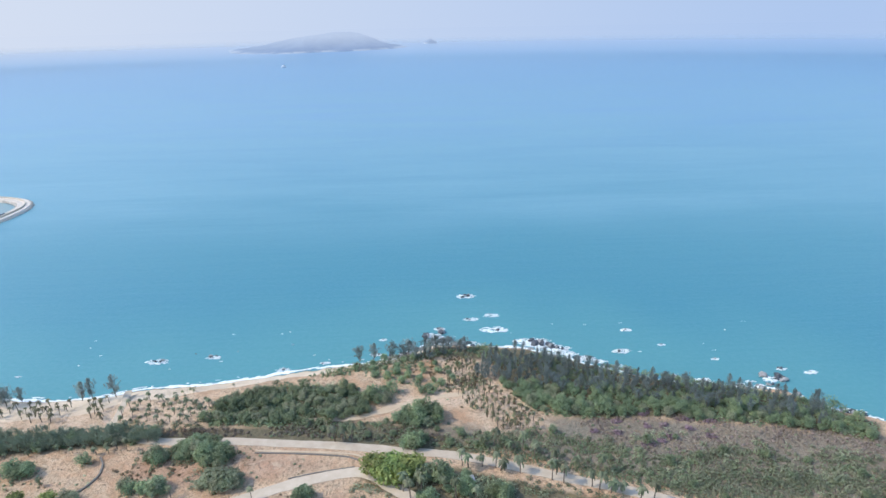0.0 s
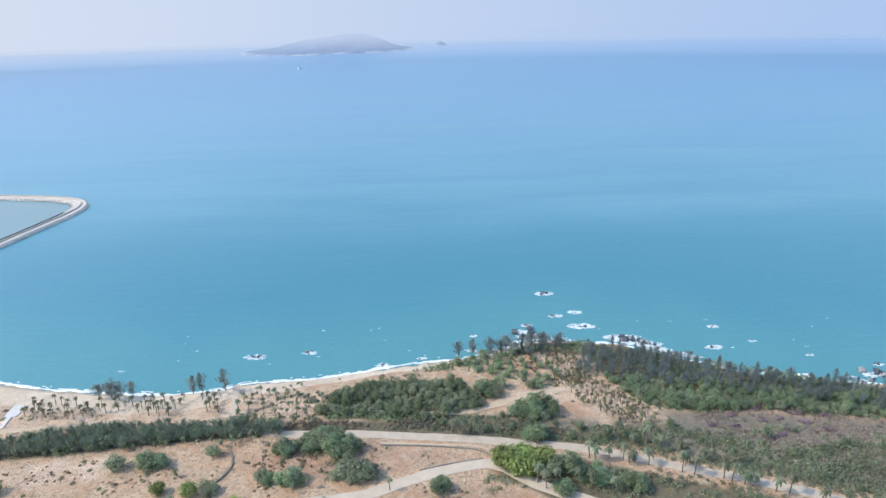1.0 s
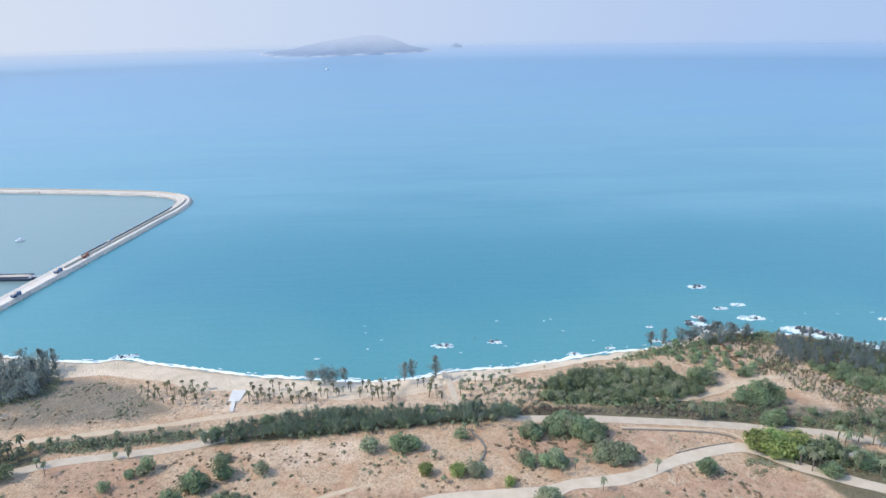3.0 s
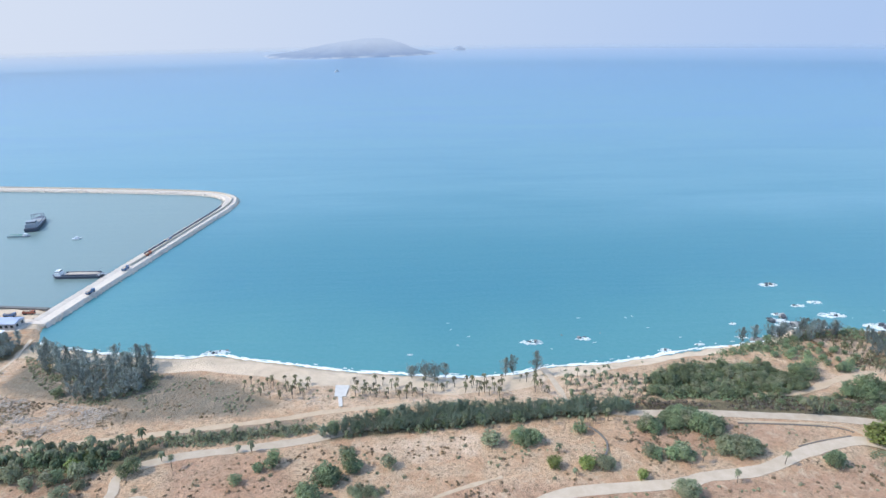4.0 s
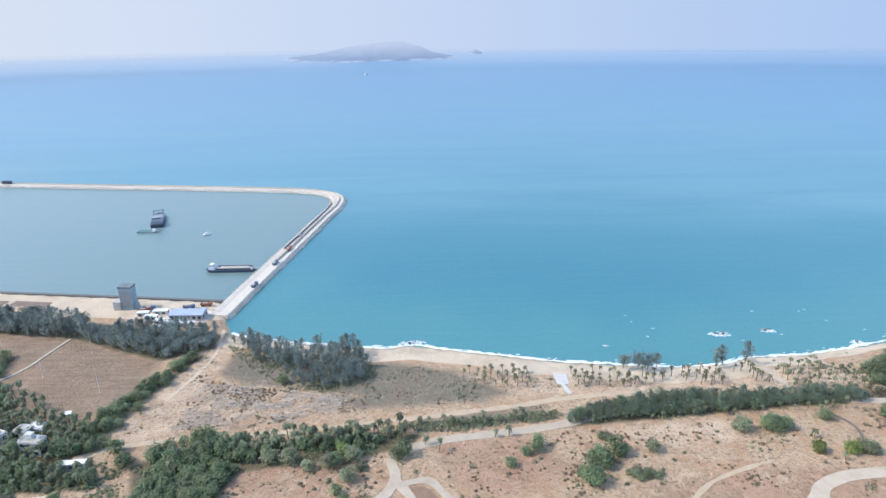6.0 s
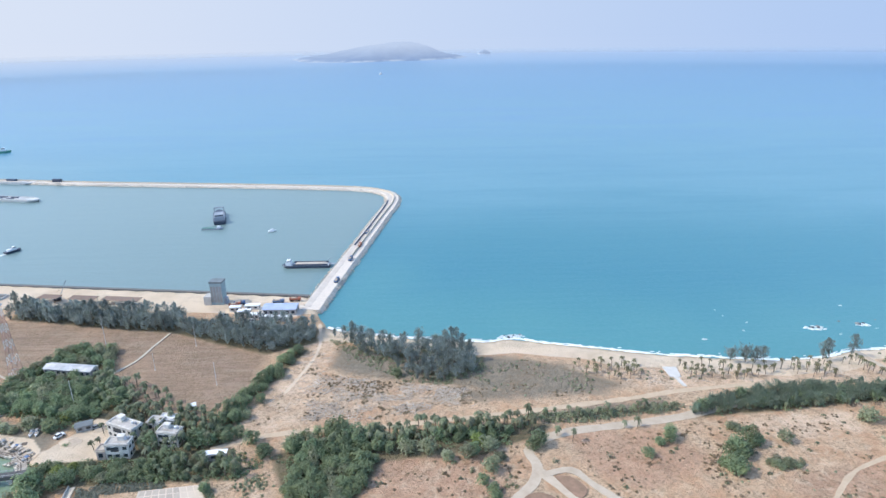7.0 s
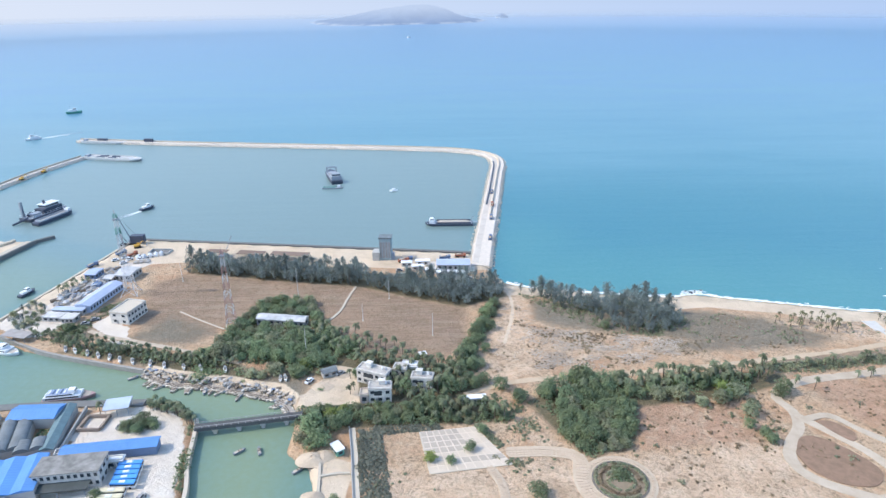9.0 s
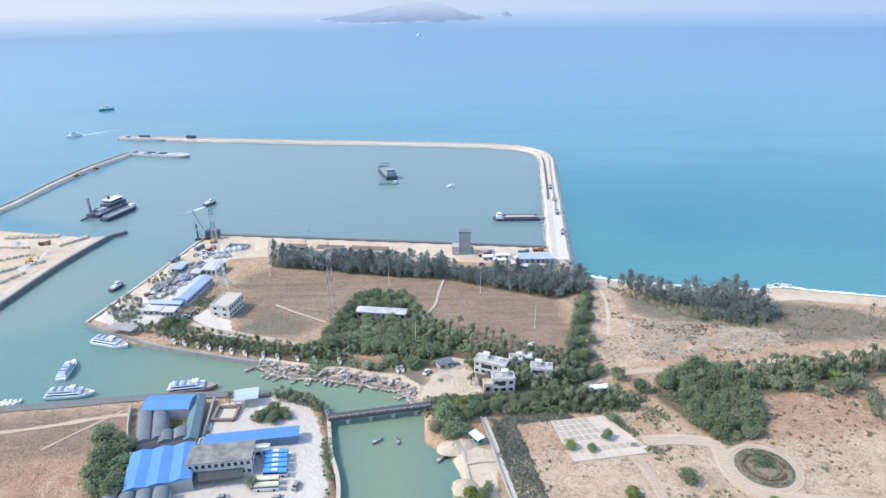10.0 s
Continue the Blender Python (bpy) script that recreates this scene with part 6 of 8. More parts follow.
building("low_shed", "low shed with a flat white roof beside the quay", -478.9, 190.2, -4, 4.6, 4.2, 2.0, GREYWALL, PALEROOF, bays=(3, 1), parapet=False)
building("link_shed", "narrow grey-blue roofed shed before the long shed", -482, 195.4, -5, 11.5, 2.6, 2.3, GREYWALL, LIGHTBLUE, bays=(4, 1), parapet=False)
building("store_shed", "white-roofed store shed in the harbour yard", -474.9, 228.4, -8, 6.6, 9.0, 2.8, GREYWALL, PALEROOF, "gable", 0.6, bays=(3, 4))
building("store_shed", "white-roofed store shed in the harbour yard", -480.6, 224.6, -8, 3.8, 4.4, 2.1, GREYWALL, PALEROOF, "gable", 0.4, bays=(2, 1))
building("blue_shed", "small pale roofed shed with dark blue walls on the quay", -490, 229.8, -5, 4.6, 6.4, 2.2, BLUEBOX, LIGHTBLUE, "gable", 0.5, bays=(2, 3))
canopy("quay_canopy", "brown-grey flat canopy at the tip of the quay", -490.2, 177.4, -14, 9.5, 4.2, 2.0, TIPROOF)
pen = thing("walled_pen", -472.7, 255.8, 1.45, -4, "low walled dark pen on the sandy quay", "enclosure")
for x0, x1, y0, y1 in ((-4.8, 4.8, -2.7, -2.4), (-4.8, 4.8, 2.4, 2.7), (-4.8, -4.5, -2.4, 2.4), (4.5, 4.8, -2.4, 2.4)):
    part("side_wall", Mesh().box(x0, x1, y0, y1, -0.2, 0.9), GREYWALL, pen)
part("bed", Mesh().box(-4.5, 4.5, -2.4, 2.4, -0.2, 0.15), QUAYDARK, pen, "dark bed between the pen walls")
# breakwater root
building("site_shed", "open site shed with a bright blue roof", -336.6, 234.2, -1, 14, 6.5, 2.8, GREYWALL, LIGHTBLUE, "gable", 0.8, bays=(6, 2))
for i, (x, y, rz, w) in enumerate(((-352, 233, 4, 5), (-346.5, 229, 0, 4), (-350, 238.5, 2, 6), (-357, 237, 3, 4.5), (-341, 226.5, 2, 6), (-334, 226, -3, 5))):
    building("site_cabin", "white site cabin with a flat roof", x, y, rz, w, 2.2, 1.9, WHITEWALL, BOATWHITE, bays=(2, 1), parapet=False, group="site cabins")
TOWERBLUE = paint("blue_grey_cladding", (0.34, 0.435, 0.46), 0.6, var=0.5, scale=0.5)
tower = thing("concrete_tower", -366.6, 245.5, 1.45, -3, "grey concrete batching tower behind the casuarinas", "tower")
part("shaft", Mesh().box(-2.7, 2.7, -2.2, 2.2, -0.5, 10.4), TOWERBLUE, tower)
part("head", Mesh().box(-2.9, 2.9, -2.4, 2.4, 10.3, 11.0), STEELROOF, tower)
for i in range(4):
    part("panel", Mesh().box(-2.4 + i * 1.25, -1.4 + i * 1.25, -2.35, -2.1, 1.2, 8.8), GREYROOF, tower)
part("lower_block", Mesh().box(-5.8, -2.6, -2.8, 2.0, -0.5, 4.0), GREYWALL, tower)
part("hopper", Mesh().box(2.6, 4.0, -1.6, 1.6, -0.5, 3.0, taper=0.3), STEEL, tower)
for x, y, w in ((-410, 246, 17), (-428, 248, 12), (-444, 250, 9)):
    canopy("long_canopy", "brown-roofed open store shed behind trees", x, y, -8, w, 4.0, 2.6, paint("brown_roofing", (0.24, 0.17, 0.13), 0.8, var=0.4))
# hamlet by the bridge
def roof_things(ob, w, d, h, seed):
    """Stair head, water tanks and a washing line's wall on a flat roof."""
    r = random.Random(seed)
    x = r.uniform(-0.25, 0.1) * w
    part("stair_head", Mesh().box(x - 0.9, x + 0.9, d * 0.02, d * 0.42, h + 0.15, h + 1.5).box(x - 1.05, x + 1.05, -d * 0.02, d * 0.46, h + 1.5, h + 1.62), WHITEWALL, ob)
    for i in range(2):
        u = w * (0.24 + 0.14 * i)
        part("water_tank", Mesh().tube((u, d * 0.2, h + 0.15), (u, d * 0.2, h + 0.95), 0.34, 0.34, 8), STEEL if i else BOATWHITE, ob, "upright water tank")
    part("balcony", Mesh().box(-w * 0.3, w * 0.12, -d / 2 - 0.55, -d / 2, h * 0.46, h * 0.5).box(-w * 0.3, w * 0.12, -d / 2 - 0.57, -d / 2 - 0.49, h * 0.5, h * 0.62), WHITEWALL, ob)
    part("opening", Mesh().box(-w * 0.26, w * 0.08, -d / 2 - 0.06, -d / 2 + 0.02, h * 0.52, h * 0.86), GLASS, ob, "dark balcony opening")


roof_things(building("house", "white two-storey house with flat terraces", -363.4, 148.4, -24, 10.0, 4.0, 4.5, WHITEWALL, STAINED, storeys=2, bays=(5, 2), category="house", group="white houses"), 10.0, 4.0, 4.5, 1)
building("house", "low white house with a roof terrace beside a taller one", -355.4, 151.4, -12, 4.2, 3.2, 3.4, WHITEWALL, STAINED, storeys=1, bays=(2, 2), category="house")
roof_things(building("house", "white two-storey house with a roof terrace", -360.8, 139.4, 2, 6.6, 3.6, 4.7, WHITEWALL, STAINED, storeys=2, bays=(3, 2), category="house", group="white houses"), 6.6, 3.6, 4.7, 2)
building("stair_block", "low pinkish annex beside the white house", -365.4, 138.8, 2, 2.4, 3.0, 3.0, paint("pinkish_render", (0.58, 0.48, 0.42), 0.85), CONCRETE, bays=(1, 1), category="house")
roof_things(building("house", "white two-storey house with a dark balcony", -348.5, 144.4, -9, 6.4, 3.4, 4.6, WHITEWALL, STAINED, storeys=2, bays=(3, 2), category="house", group="white houses"), 6.4, 3.4, 4.6, 3)
building("house", "small white house under palms", -352.5, 153.4, -10, 5, 2.8, 3.0, WHITEWALL, BOATWHITE, bays=(3, 1), category="house")
building("hut", "small white hut on the field's edge", -348.7, 162.1, 20, 2.0, 1.6, 1.5, WHITEWALL, BOATWHITE, bays=(1, 1), category="hut", parapet=False)
building("hut", "small grey roofed hut beside the sandy yard", -378, 152.5, 25, 4.5, 2.8, 1.8, GREYWALL, STEELROOF, "gable", 0.5, bays=(2, 1), category="hut")
building("lodge", "long low white-roofed lodge among dense trees", -400, 186, -9, 18, 4.2, 2.5, GREYWALL, PALEROOF, "gable", 0.8, bays=(8, 1))
building("hut", "white low shed with a flat roof under palms", -333.5, 136.8, 6, 7, 1.6, 2.2, WHITEWALL, BOATWHITE, bays=(3, 1), category="hut", parapet=False)
building("green_hut", "small green and white site hut by the river", -370.2, 116.6, -55, 3.6, 2.0, 1.9, GREENPAINT, BOATWHITE, bays=(2, 1), category="hut", parapet=False)
building("pavilion", "grey hipped pavilion in a thicket beside the road", -3, 135.6, 20, 3.8, 2.6, 1.6, GREYWALL, GREYROOF, "gable", 1.1, bays=(3, 1), base=3.4)
# yard west of the river
hall = thing("factory_hall", -456, 131, 1.45, 2, "factory hall with a blue sheet roof", "building")
part("wall", Mesh().box(-6, 6.5, -3.2, 3.2, -0.5, 3.4), GREYWALL, hall)
part("roof", roof_mesh("gable", 12.5, 6.4, 1.0, 3.4), BLUEROOF, hall, "bright blue sheet roof")
big = thing("factory_hall", -448.2, 105.6, 1.45, -75, "large factory hall with three blue roof bays", "building")
part("wall", Mesh().box(-6.8, 6.8, -7.6, 7.6, -0.5, 3.3), GREYWALL, big)
for i in range(3):
    r = part("roof_bay", roof_mesh("gable", 13.6, 5.0, 0.55, 3.3, 0.05), BLUEROOF, big, "bright blue sheet roof bay")
    r.location = (0, (i - 1) * 5.05, 0)
for k, (x, y, n, length) in enumerate(((-457.2, 122.2, 2, 13.6), (-449.9, 117.7, 2, 4.2), (-449.5, 92, 4, 11))):
    v = thing("vaulted_shed", x, y, 1.45, -77 if n == 4 else -70, "grey vaulted shed with a curved steel roof", "shed", "vaulted sheds")
    part("wall", Mesh().box(-length / 2, length / 2, -n * 1.9, n * 1.9, -0.5, 2.4), GREYWALL, v)
    for i in range(n):
        r = part("roof_vault", roof_mesh("vault", length, 3.6, 1.1, 2.4, 0.05), STEELROOF, v, "curved grey roof vault")
        r.location = (0, (i - (n - 1) / 2) * 3.75, 0)
teal = thing("side_hall", -446.9, 125.4, 1.45, -78, "long narrow hall with a dull teal roof beside a court", "building")
part("wall", Mesh().box(-9.8, 9.8, -1.7, 1.7, -0.5, 2.7), GREYWALL, teal)
part("roof", roof_mesh("gable", 19.6, 3.4, 0.7, 2.7, 0.1), paint("dull_teal_roofing", (0.155, 0.245, 0.27), 0.6, var=0.6, scale=0.5), teal, "dull teal sheet roof")
long_hall = thing("long_hall", -429, 117.2, 1.45, 7.5, "long low hall with a blue roof in two lengths", "building")
part("wall", Mesh().box(-11.6, 11.6, -1.9, 1.9, -0.5, 2.6), BLUEBOX, long_hall)
for a, b in ((-11.8, 4.4), (4.7, 11.8)):
    r = part("roof", roof_mesh("gable", b - a, 3.8, 0.6, 2.6), BLUEROOF, long_hall, "bright blue sheet roof")
    r.location = ((a + b) / 2, 0, 0)
building("office_block", "weathered grey two-storey block with a stained flat roof", -434.1, 108.2, 7, 15.2, 6.6, 4.7, WHITEWALL, MOULDY, storeys=2, bays=(10, 3), parapet=False)
canopy("awning", "dark lean-to awning along the grey block", -434.9, 103.2, 7, 13.5, 2.8, 2.1, paint("dark_awning_sheet", (0.075, 0.09, 0.09), 0.8, var=0.6))
canopy("open_shed", "open shed with a pale blue curved roof", -435.6, 135.4, 12, 6.4, 5.2, 2.6, PALEBLUE, "vault", 0.45)
building("gate_house", "small pale house beside the long hall", -441.5, 115.6, 10, 2.0, 2.4, 2.0, WHITEWALL, GREYROOF, bays=(1, 1), category="hut")
building("gate_house", "small white house between the halls", -425.5, 112.6, 7, 3.6, 1.8, 2.4, WHITEWALL, BOATWHITE, bays=(2, 1), category="hut")
garden = Mesh()
for a, b, c, d in ((-443.2, -437.0, 126.2, 126.8), (-442.6, -436.6, 132.2, 132.8), (-443.2, -442.5, 126.8, 132.2), (-437.2, -436.6, 126.8, 132.2)):
    garden.box(a, b, c, d, 1.3, 2.5)
tagged(garden.make("garden_wall", paint("brown_garden_wall", (0.34, 0.27, 0.215), 0.9, var=0.6), None, "low brown wall round a small paved court"), category="wall")
scrub("scrub", "green garden between vaulted sheds and halls", [[(-453.6, 118.6), (-448.8, 119.6), (-449.6, 127.8), (-453.4, 127.4)]], 0.9, 70, LEAF, 0.5, 240, "full", 0.5)
plant("palm", [(-427.0 + 0.9 * i + 0.3 * math.sin(7 * i), 135.6 - 0.06 * i - 0.024 * i * i + 0.4 * math.cos(4 * i)) for i in range(17)], 242, 0.6, 0.85)
setting("yard_wall", wall_along([(-468, 133), (-464, 122), (-458, 110), (-455, 96)], 0.4, 1.2, 3.2), GREYWALL, "grey boundary wall of the factory", "wall")
setting("yard_wall", wall_along([(-445.2, 136), (-443.8, 126), (-442.4, 116)], 0.4, 1.2, 3.0), GREYWALL, "grey boundary wall of the factory", "wall")
setting("river_wall_path", wall_along([(-367.5, 126), (-365.4, 114), (-364, 104), (-362, 92)], 1.5, 1.2, 1.75), CONCRETE, "pale concrete path with a low wall", "path")
setting("river_wall_path", wall_along([(-368.4, 126), (-366.3, 114), (-364.9, 104), (-362.9, 92)], 0.25, 1.2, 2.3), GREYWALL, "long pale boundary wall", "wall")
setting("jetty", wall_along([(-374.2, 113), (-373.4, 107), (-372.8, 101)], 0.7, -1, 1.9), CONCRETE, "pale concrete river jetty", "jetty")
setting("jetty", wall_along([(-373.5, 107.5), (-369, 108.5), (-366, 108.5)], 0.6, 0.8, 2.0), CONCRETE, "pale concrete river jetty", "jetty")


# ---- bridge ----
bridge = thing("bridge", -396.5, 128.9, 0, 10.2, "dark concrete girder bridge over the green river", "bridge")
BRIDGEDARK = paint("dark_bridge_concrete", (0.12, 0.12, 0.12), 0.85, var=0.5)
part("deck", Mesh().box(-14.5, 14.5, -1.1, 1.1, 2.3, 2.7), BRIDGEDARK, bridge)
for y in (-0.9, 0.9):
    part("girder", Mesh().box(-14.5, 14.5, y - 0.2, y + 0.2, 1.6, 2.3), BRIDGEDARK, bridge)
    part("railing", Mesh().box(-14.5, 14.5, y * 1.18 - 0.05, y * 1.18 + 0.05, 3.2, 3.3), GREYWALL, bridge)
    for i in range(16):
        part("rail_post", Mesh().box(-14.4 + i * 1.92, -14.25 + i * 1.92, y * 1.18 - 0.05, y * 1.18 + 0.05, 2.6, 3.25), GREYWALL, bridge)
for i in range(4):
    x = -9.2 + i * 6.4
    p = part("pier", Mesh().box(x - 0.5, x + 0.5, -0.9, 0.9, -2, 1.3).box(x - 0.75, x + 0.75, -1.15, 1.15, 1.2, 1.65), CONCRETE if i == 0 else GREYWALL, bridge)

# ---- paved court, planter ring ----
court = thing("paved_court", -338.6, 117.4, 1.5, 0, "pale paved court with a tile grid on bare soil", "court")
corner = [Vector((-10.4, 6.6)), Vector((4.6, 8.6)), Vector((13.6, -6.4)), Vector((-7.4, -9.4))]


def quad_at(u, v):
    return corner[0].lerp(corner[1], u).lerp(corner[3].lerp(corner[2], u), v)


part("bed", Mesh().prism([tuple(c) for c in (corner[3], corner[2], corner[1], corner[0])], -0.3, 0.16), paint("pale_mortar", (0.68, 0.585, 0.475), 0.9, var=0.6, scale=0.3, dirt=(0.52, 0.42, 0.32)), court)
TILE = paint("worn_paving_tile", (0.44, 0.38, 0.315), 0.85, var=0.9, scale=0.18, dirt=(0.54, 0.46, 0.37), rand=0.14)
FADEDTILE = paint("faded_paving_tile", (0.58, 0.485, 0.385), 0.9, var=0.9, scale=0.3, dirt=(0.66, 0.56, 0.45), rand=0.10)
for a, b in ((0, 3), (3, 2)):
    p, q = corner[a], corner[b]
    n = Vector((-(q - p).y, (q - p).x)).normalized() * 0.22
    part("kerb", Mesh().prism([tuple(p - n), tuple(q - n), tuple(q + n), tuple(p + n)][::-1], -0.3, 0.22), CONCRETE, court, "pale worn stone kerb")
for i in range(9):
    for j in range(7):
        a, b, c, d = (quad_at((i + s) / 9, (j + t) / 7) for s, t in ((0.08, 0.92), (0.92, 0.92), (0.92, 0.08), (0.08, 0.08)))
        part("tile", Mesh().prism([tuple(a), tuple(b), tuple(c), tuple(d)], 0.1, 0.2), TILE if (i < 6 and j < 4 or j == 5 and i > 3) and (i, j) != (5, 3) else FADEDTILE, court)
ring = thing("planter_ring", -299.5, 104.6, 1.5, 0, "round planter with dry shrubs inside a paved ring", "planter")
for name, r0, r1, z, mat in (("paving", 6.9, 8.9, 0.12, PATHBED), ("kerb", 6.5, 6.9, 0.3, GREYSTONE), ("soil", 0.0, 6.4, 0.22, paint("dry_brown_soil", (0.335, 0.255, 0.175), 0.95, var=0.8, scale=0.5, dirt=(0.20, 0.165, 0.11), bump=0.6))):
    m = Mesh()
    n = 48
    for i in range(n):
        t0, t1 = 2 * math.pi * i / n, 2 * math.pi * (i + 1) / n
        q = [(r1 * math.cos(t0), r1 * math.sin(t0)), (r1 * math.cos(t1), r1 * math.sin(t1)), (r0 * math.cos(t1), r0 * math.sin(t1)), (r0 * math.cos(t0), r0 * math.sin(t0))]
        m.add([(x, y, -0.3) for x, y in q] + [(x, y, z) for x, y in q], [(4, 5, 6, 7), (0, 1, 5, 4), (2, 3, 7, 6)])
    part(name, m, mat, ring)


# ---- masts, poles and cranes ----
def lattice(name, label, x, y, h, base, top, sections, bands, thick=0.12, z=1.45, power=0.55, second=MASTRED):
    ob = thing(name, x, y, z, 8, label, "mast")
    half = lambda t: base + (top - base) * t ** power
    for s in range(sections):
        t0, t1 = s / sections, (s + 1) / sections
        a, b, z0, z1 = half(t0), half(t1), h * t0, h * t1
        cs = ((-1, -1), (1, -1), (1, 1), (-1, 1))
        bar = thick * (1.9 if second is GREENPAINT and t1 < 0.3 else 1.0)
        odd = bands and s % 2 and (second is MASTRED or s > sections * 0.6)
        mat = second if odd else MASTWHITE
        words = ("red lattice member" if second is MASTRED else "dull green lattice member") if odd else ""
        for i in range(4):
            (px, py), (qx, qy) = cs[i], cs[(i + 1) % 4]
            part("leg", Mesh().tube((px * a, py * a, z0 - (0.3 if s == 0 else 0)), (px * b, py * b, z1), bar, bar, 4), mat, ob, words)
            part("brace", Mesh().tube((px * a, py * a, z0), (qx * b, qy * b, z1), bar * 0.55, None, 3), mat, ob, words)
            part("brace", Mesh().tube((qx * a, qy * a, z0), (px * b, py * b, z1), bar * 0.55, None, 3), mat, ob, words)
            part("rail", Mesh().tube((px * b, py * b, z1), (qx * b, qy * b, z1), bar * 0.55, None, 3), mat, ob, words)
    part("antenna", Mesh().tube((0, 0, h - 0.2), (0, 0, h * 1.05), 0.1, 0.04, 5), MASTRED if bands else STEEL, ob)
    part("platform", Mesh().box(-top - 0.4, top + 0.4, -top - 0.4, top + 0.4, h * 0.93, h * 0.945), STEEL, ob)
    return ob


lattice("radio_mast", "tall red and white lattice radio mast in a field", -417.6, 183.5, 30, 2.0, 0.45, 10, True, 0.085)
lattice("lattice_mast", "tall pale lattice mast on a broad splayed base", -466.6, 212.2, 34, 3.3, 0.55, 12, True, 0.075, power=0.26, second=GREENPAINT)
for x, y, h in ((-398.8, 208, 12.3), (-362.6, 204.6, 9.0), (-450, 223, 8.6), (-387.2, 164, 10.2), (-345.5, 176, 9), (-371, 187, 7)):
    pole = thing("pole", x, y, 1.45, 0, "thin pale pole standing in the dry field", "pole", "thin poles")
    part("shaft", Mesh().tube((0, 0, -0.3), (0, 0, h), 0.11, 0.06, 6), MASTWHITE, pole)
    part("base", Mesh().box(-0.3, 0.3, -0.3, 0.3, -0.3, 0.25), CONCRETE, pole)


def crane(name, label, x, y, rz, boom, tilt, size=1.0, house=2.6):
    ob = thing(name, x, y, 1.45, rz, label, "crane")
    ob.scale = (size,) * 3
    for s in (-1, 1):
        part("track", Mesh().box(-2.2, 2.2, s * 1.5 - 0.4, s * 1.5 + 0.4, -0.1, 0.8), RUBBER, ob)
    part("machine_house", Mesh().box(-house, 1.4, -1.6, 1.6, 0.8, 3.0 if house < 3 else 4.4), HULLDARK, ob)
    cab = part("cab", Mesh().box(1.4, 2.4, 0.2, 1.3, 0.9, 2.7), STEEL, ob)
    part("pane", Mesh().box(2.38, 2.44, 0.3, 1.2, 1.7, 2.5), GLASS, cab)
    c, s = math.cos(radians(tilt)), math.sin(radians(tilt))
    m = Mesh()
    n = 14
    for i in range(n):
        for ox, oy in ((-0.3, -0.3), (0.3, -0.3), (0.3, 0.3), (-0.3, 0.3)):
            a, b = Vector((1.2 + c * boom * i / n, oy, 1.2 + s * boom * i / n + ox)), Vector((1.2 + c * boom * (i + 1) / n, oy, 1.2 + s * boom * (i + 1) / n + ox))
            m.tube(a, b, 0.07, None, 3)
            m.tube(a, b + Vector((0, -2 * oy, 0)), 0.04, None, 3)
    part("boom", m, STEEL, ob, "grey lattice boom")
    tip = Vector((1.2 + c * boom, 0, 1.2 + s * boom))
    part("stay", Mesh().tube((-2.2, 0, 3.0), tip, 0.04, None, 3), RUBBER, ob)
    part("hoist_rope", Mesh().tube(tip, tip - Vector((0, 0, boom * 0.45)), 0.03, None, 3), RUBBER, ob)
    part("hook_block", Mesh().box(tip.x - 0.2, tip.x + 0.2, -0.2, 0.2, tip.z - boom * 0.45 - 0.5, tip.z - boom * 0.45), STEEL, ob)
    return ob


crane("crawler_crane", "dark crawler crane on the quay's corner", -489.6, 267.6, 182, 14.5, 69, house=4.8)
leader = thing("pile_leader", -494.6, 265.8, 1.5, 0, "dark upright piling leader on the quay corner", "piling rig")
part("guide", Mesh().box(-0.3, 0.3, -0.3, 0.3, -0.2, 8.0), HULLDARK, leader)
part("hammer", Mesh().box(-0.45, 0.45, -0.75, -0.3, 4.2, 6.2), STEEL, leader)
part("foot", Mesh().box(-1.3, 1.3, -0.9, 0.9, -0.2, 0.7), RUBBER, leader)
part("brace", Mesh().tube((0, 0, 5.0), (2.6, 0.4, 0.0), 0.14, None, 5), HULLDARK, leader)
crane("site_crane", "grey crane with a raised lattice boom behind trees", -442, 252, 35, 14, 64, size=0.62)


# ---- vehicles ----
def wheels(ob, xs, half, r=0.38):
    for x in xs:
        for s in (-1, 1):
            part("wheel", Mesh().tube((x, s * half - s * 0.22, r), (x, s * half, r), r, r, 8), RUBBER, ob)


def car(mat, label):
    ob = thing("car", 0, 0, 0, 0, label, "car", "parked cars")
    part("body", Mesh().box(-1.5, 1.5, -0.65, 0.65, 0.25, 0.72).box(-1.4, 1.4, -0.6, 0.6, 0.7, 0.8, taper=0.05), mat, ob)
    part("cabin", Mesh().box(-1.0, 0.7, -0.58, 0.58, 0.78, 1.25, taper=0.22), GLASS, ob)
    part("roof", Mesh().box(-0.75, 0.42, -0.46, 0.46, 1.24, 1.3), mat, ob)
    wheels(ob, (-0.95, 0.95), 0.67, 0.3)
    return ob


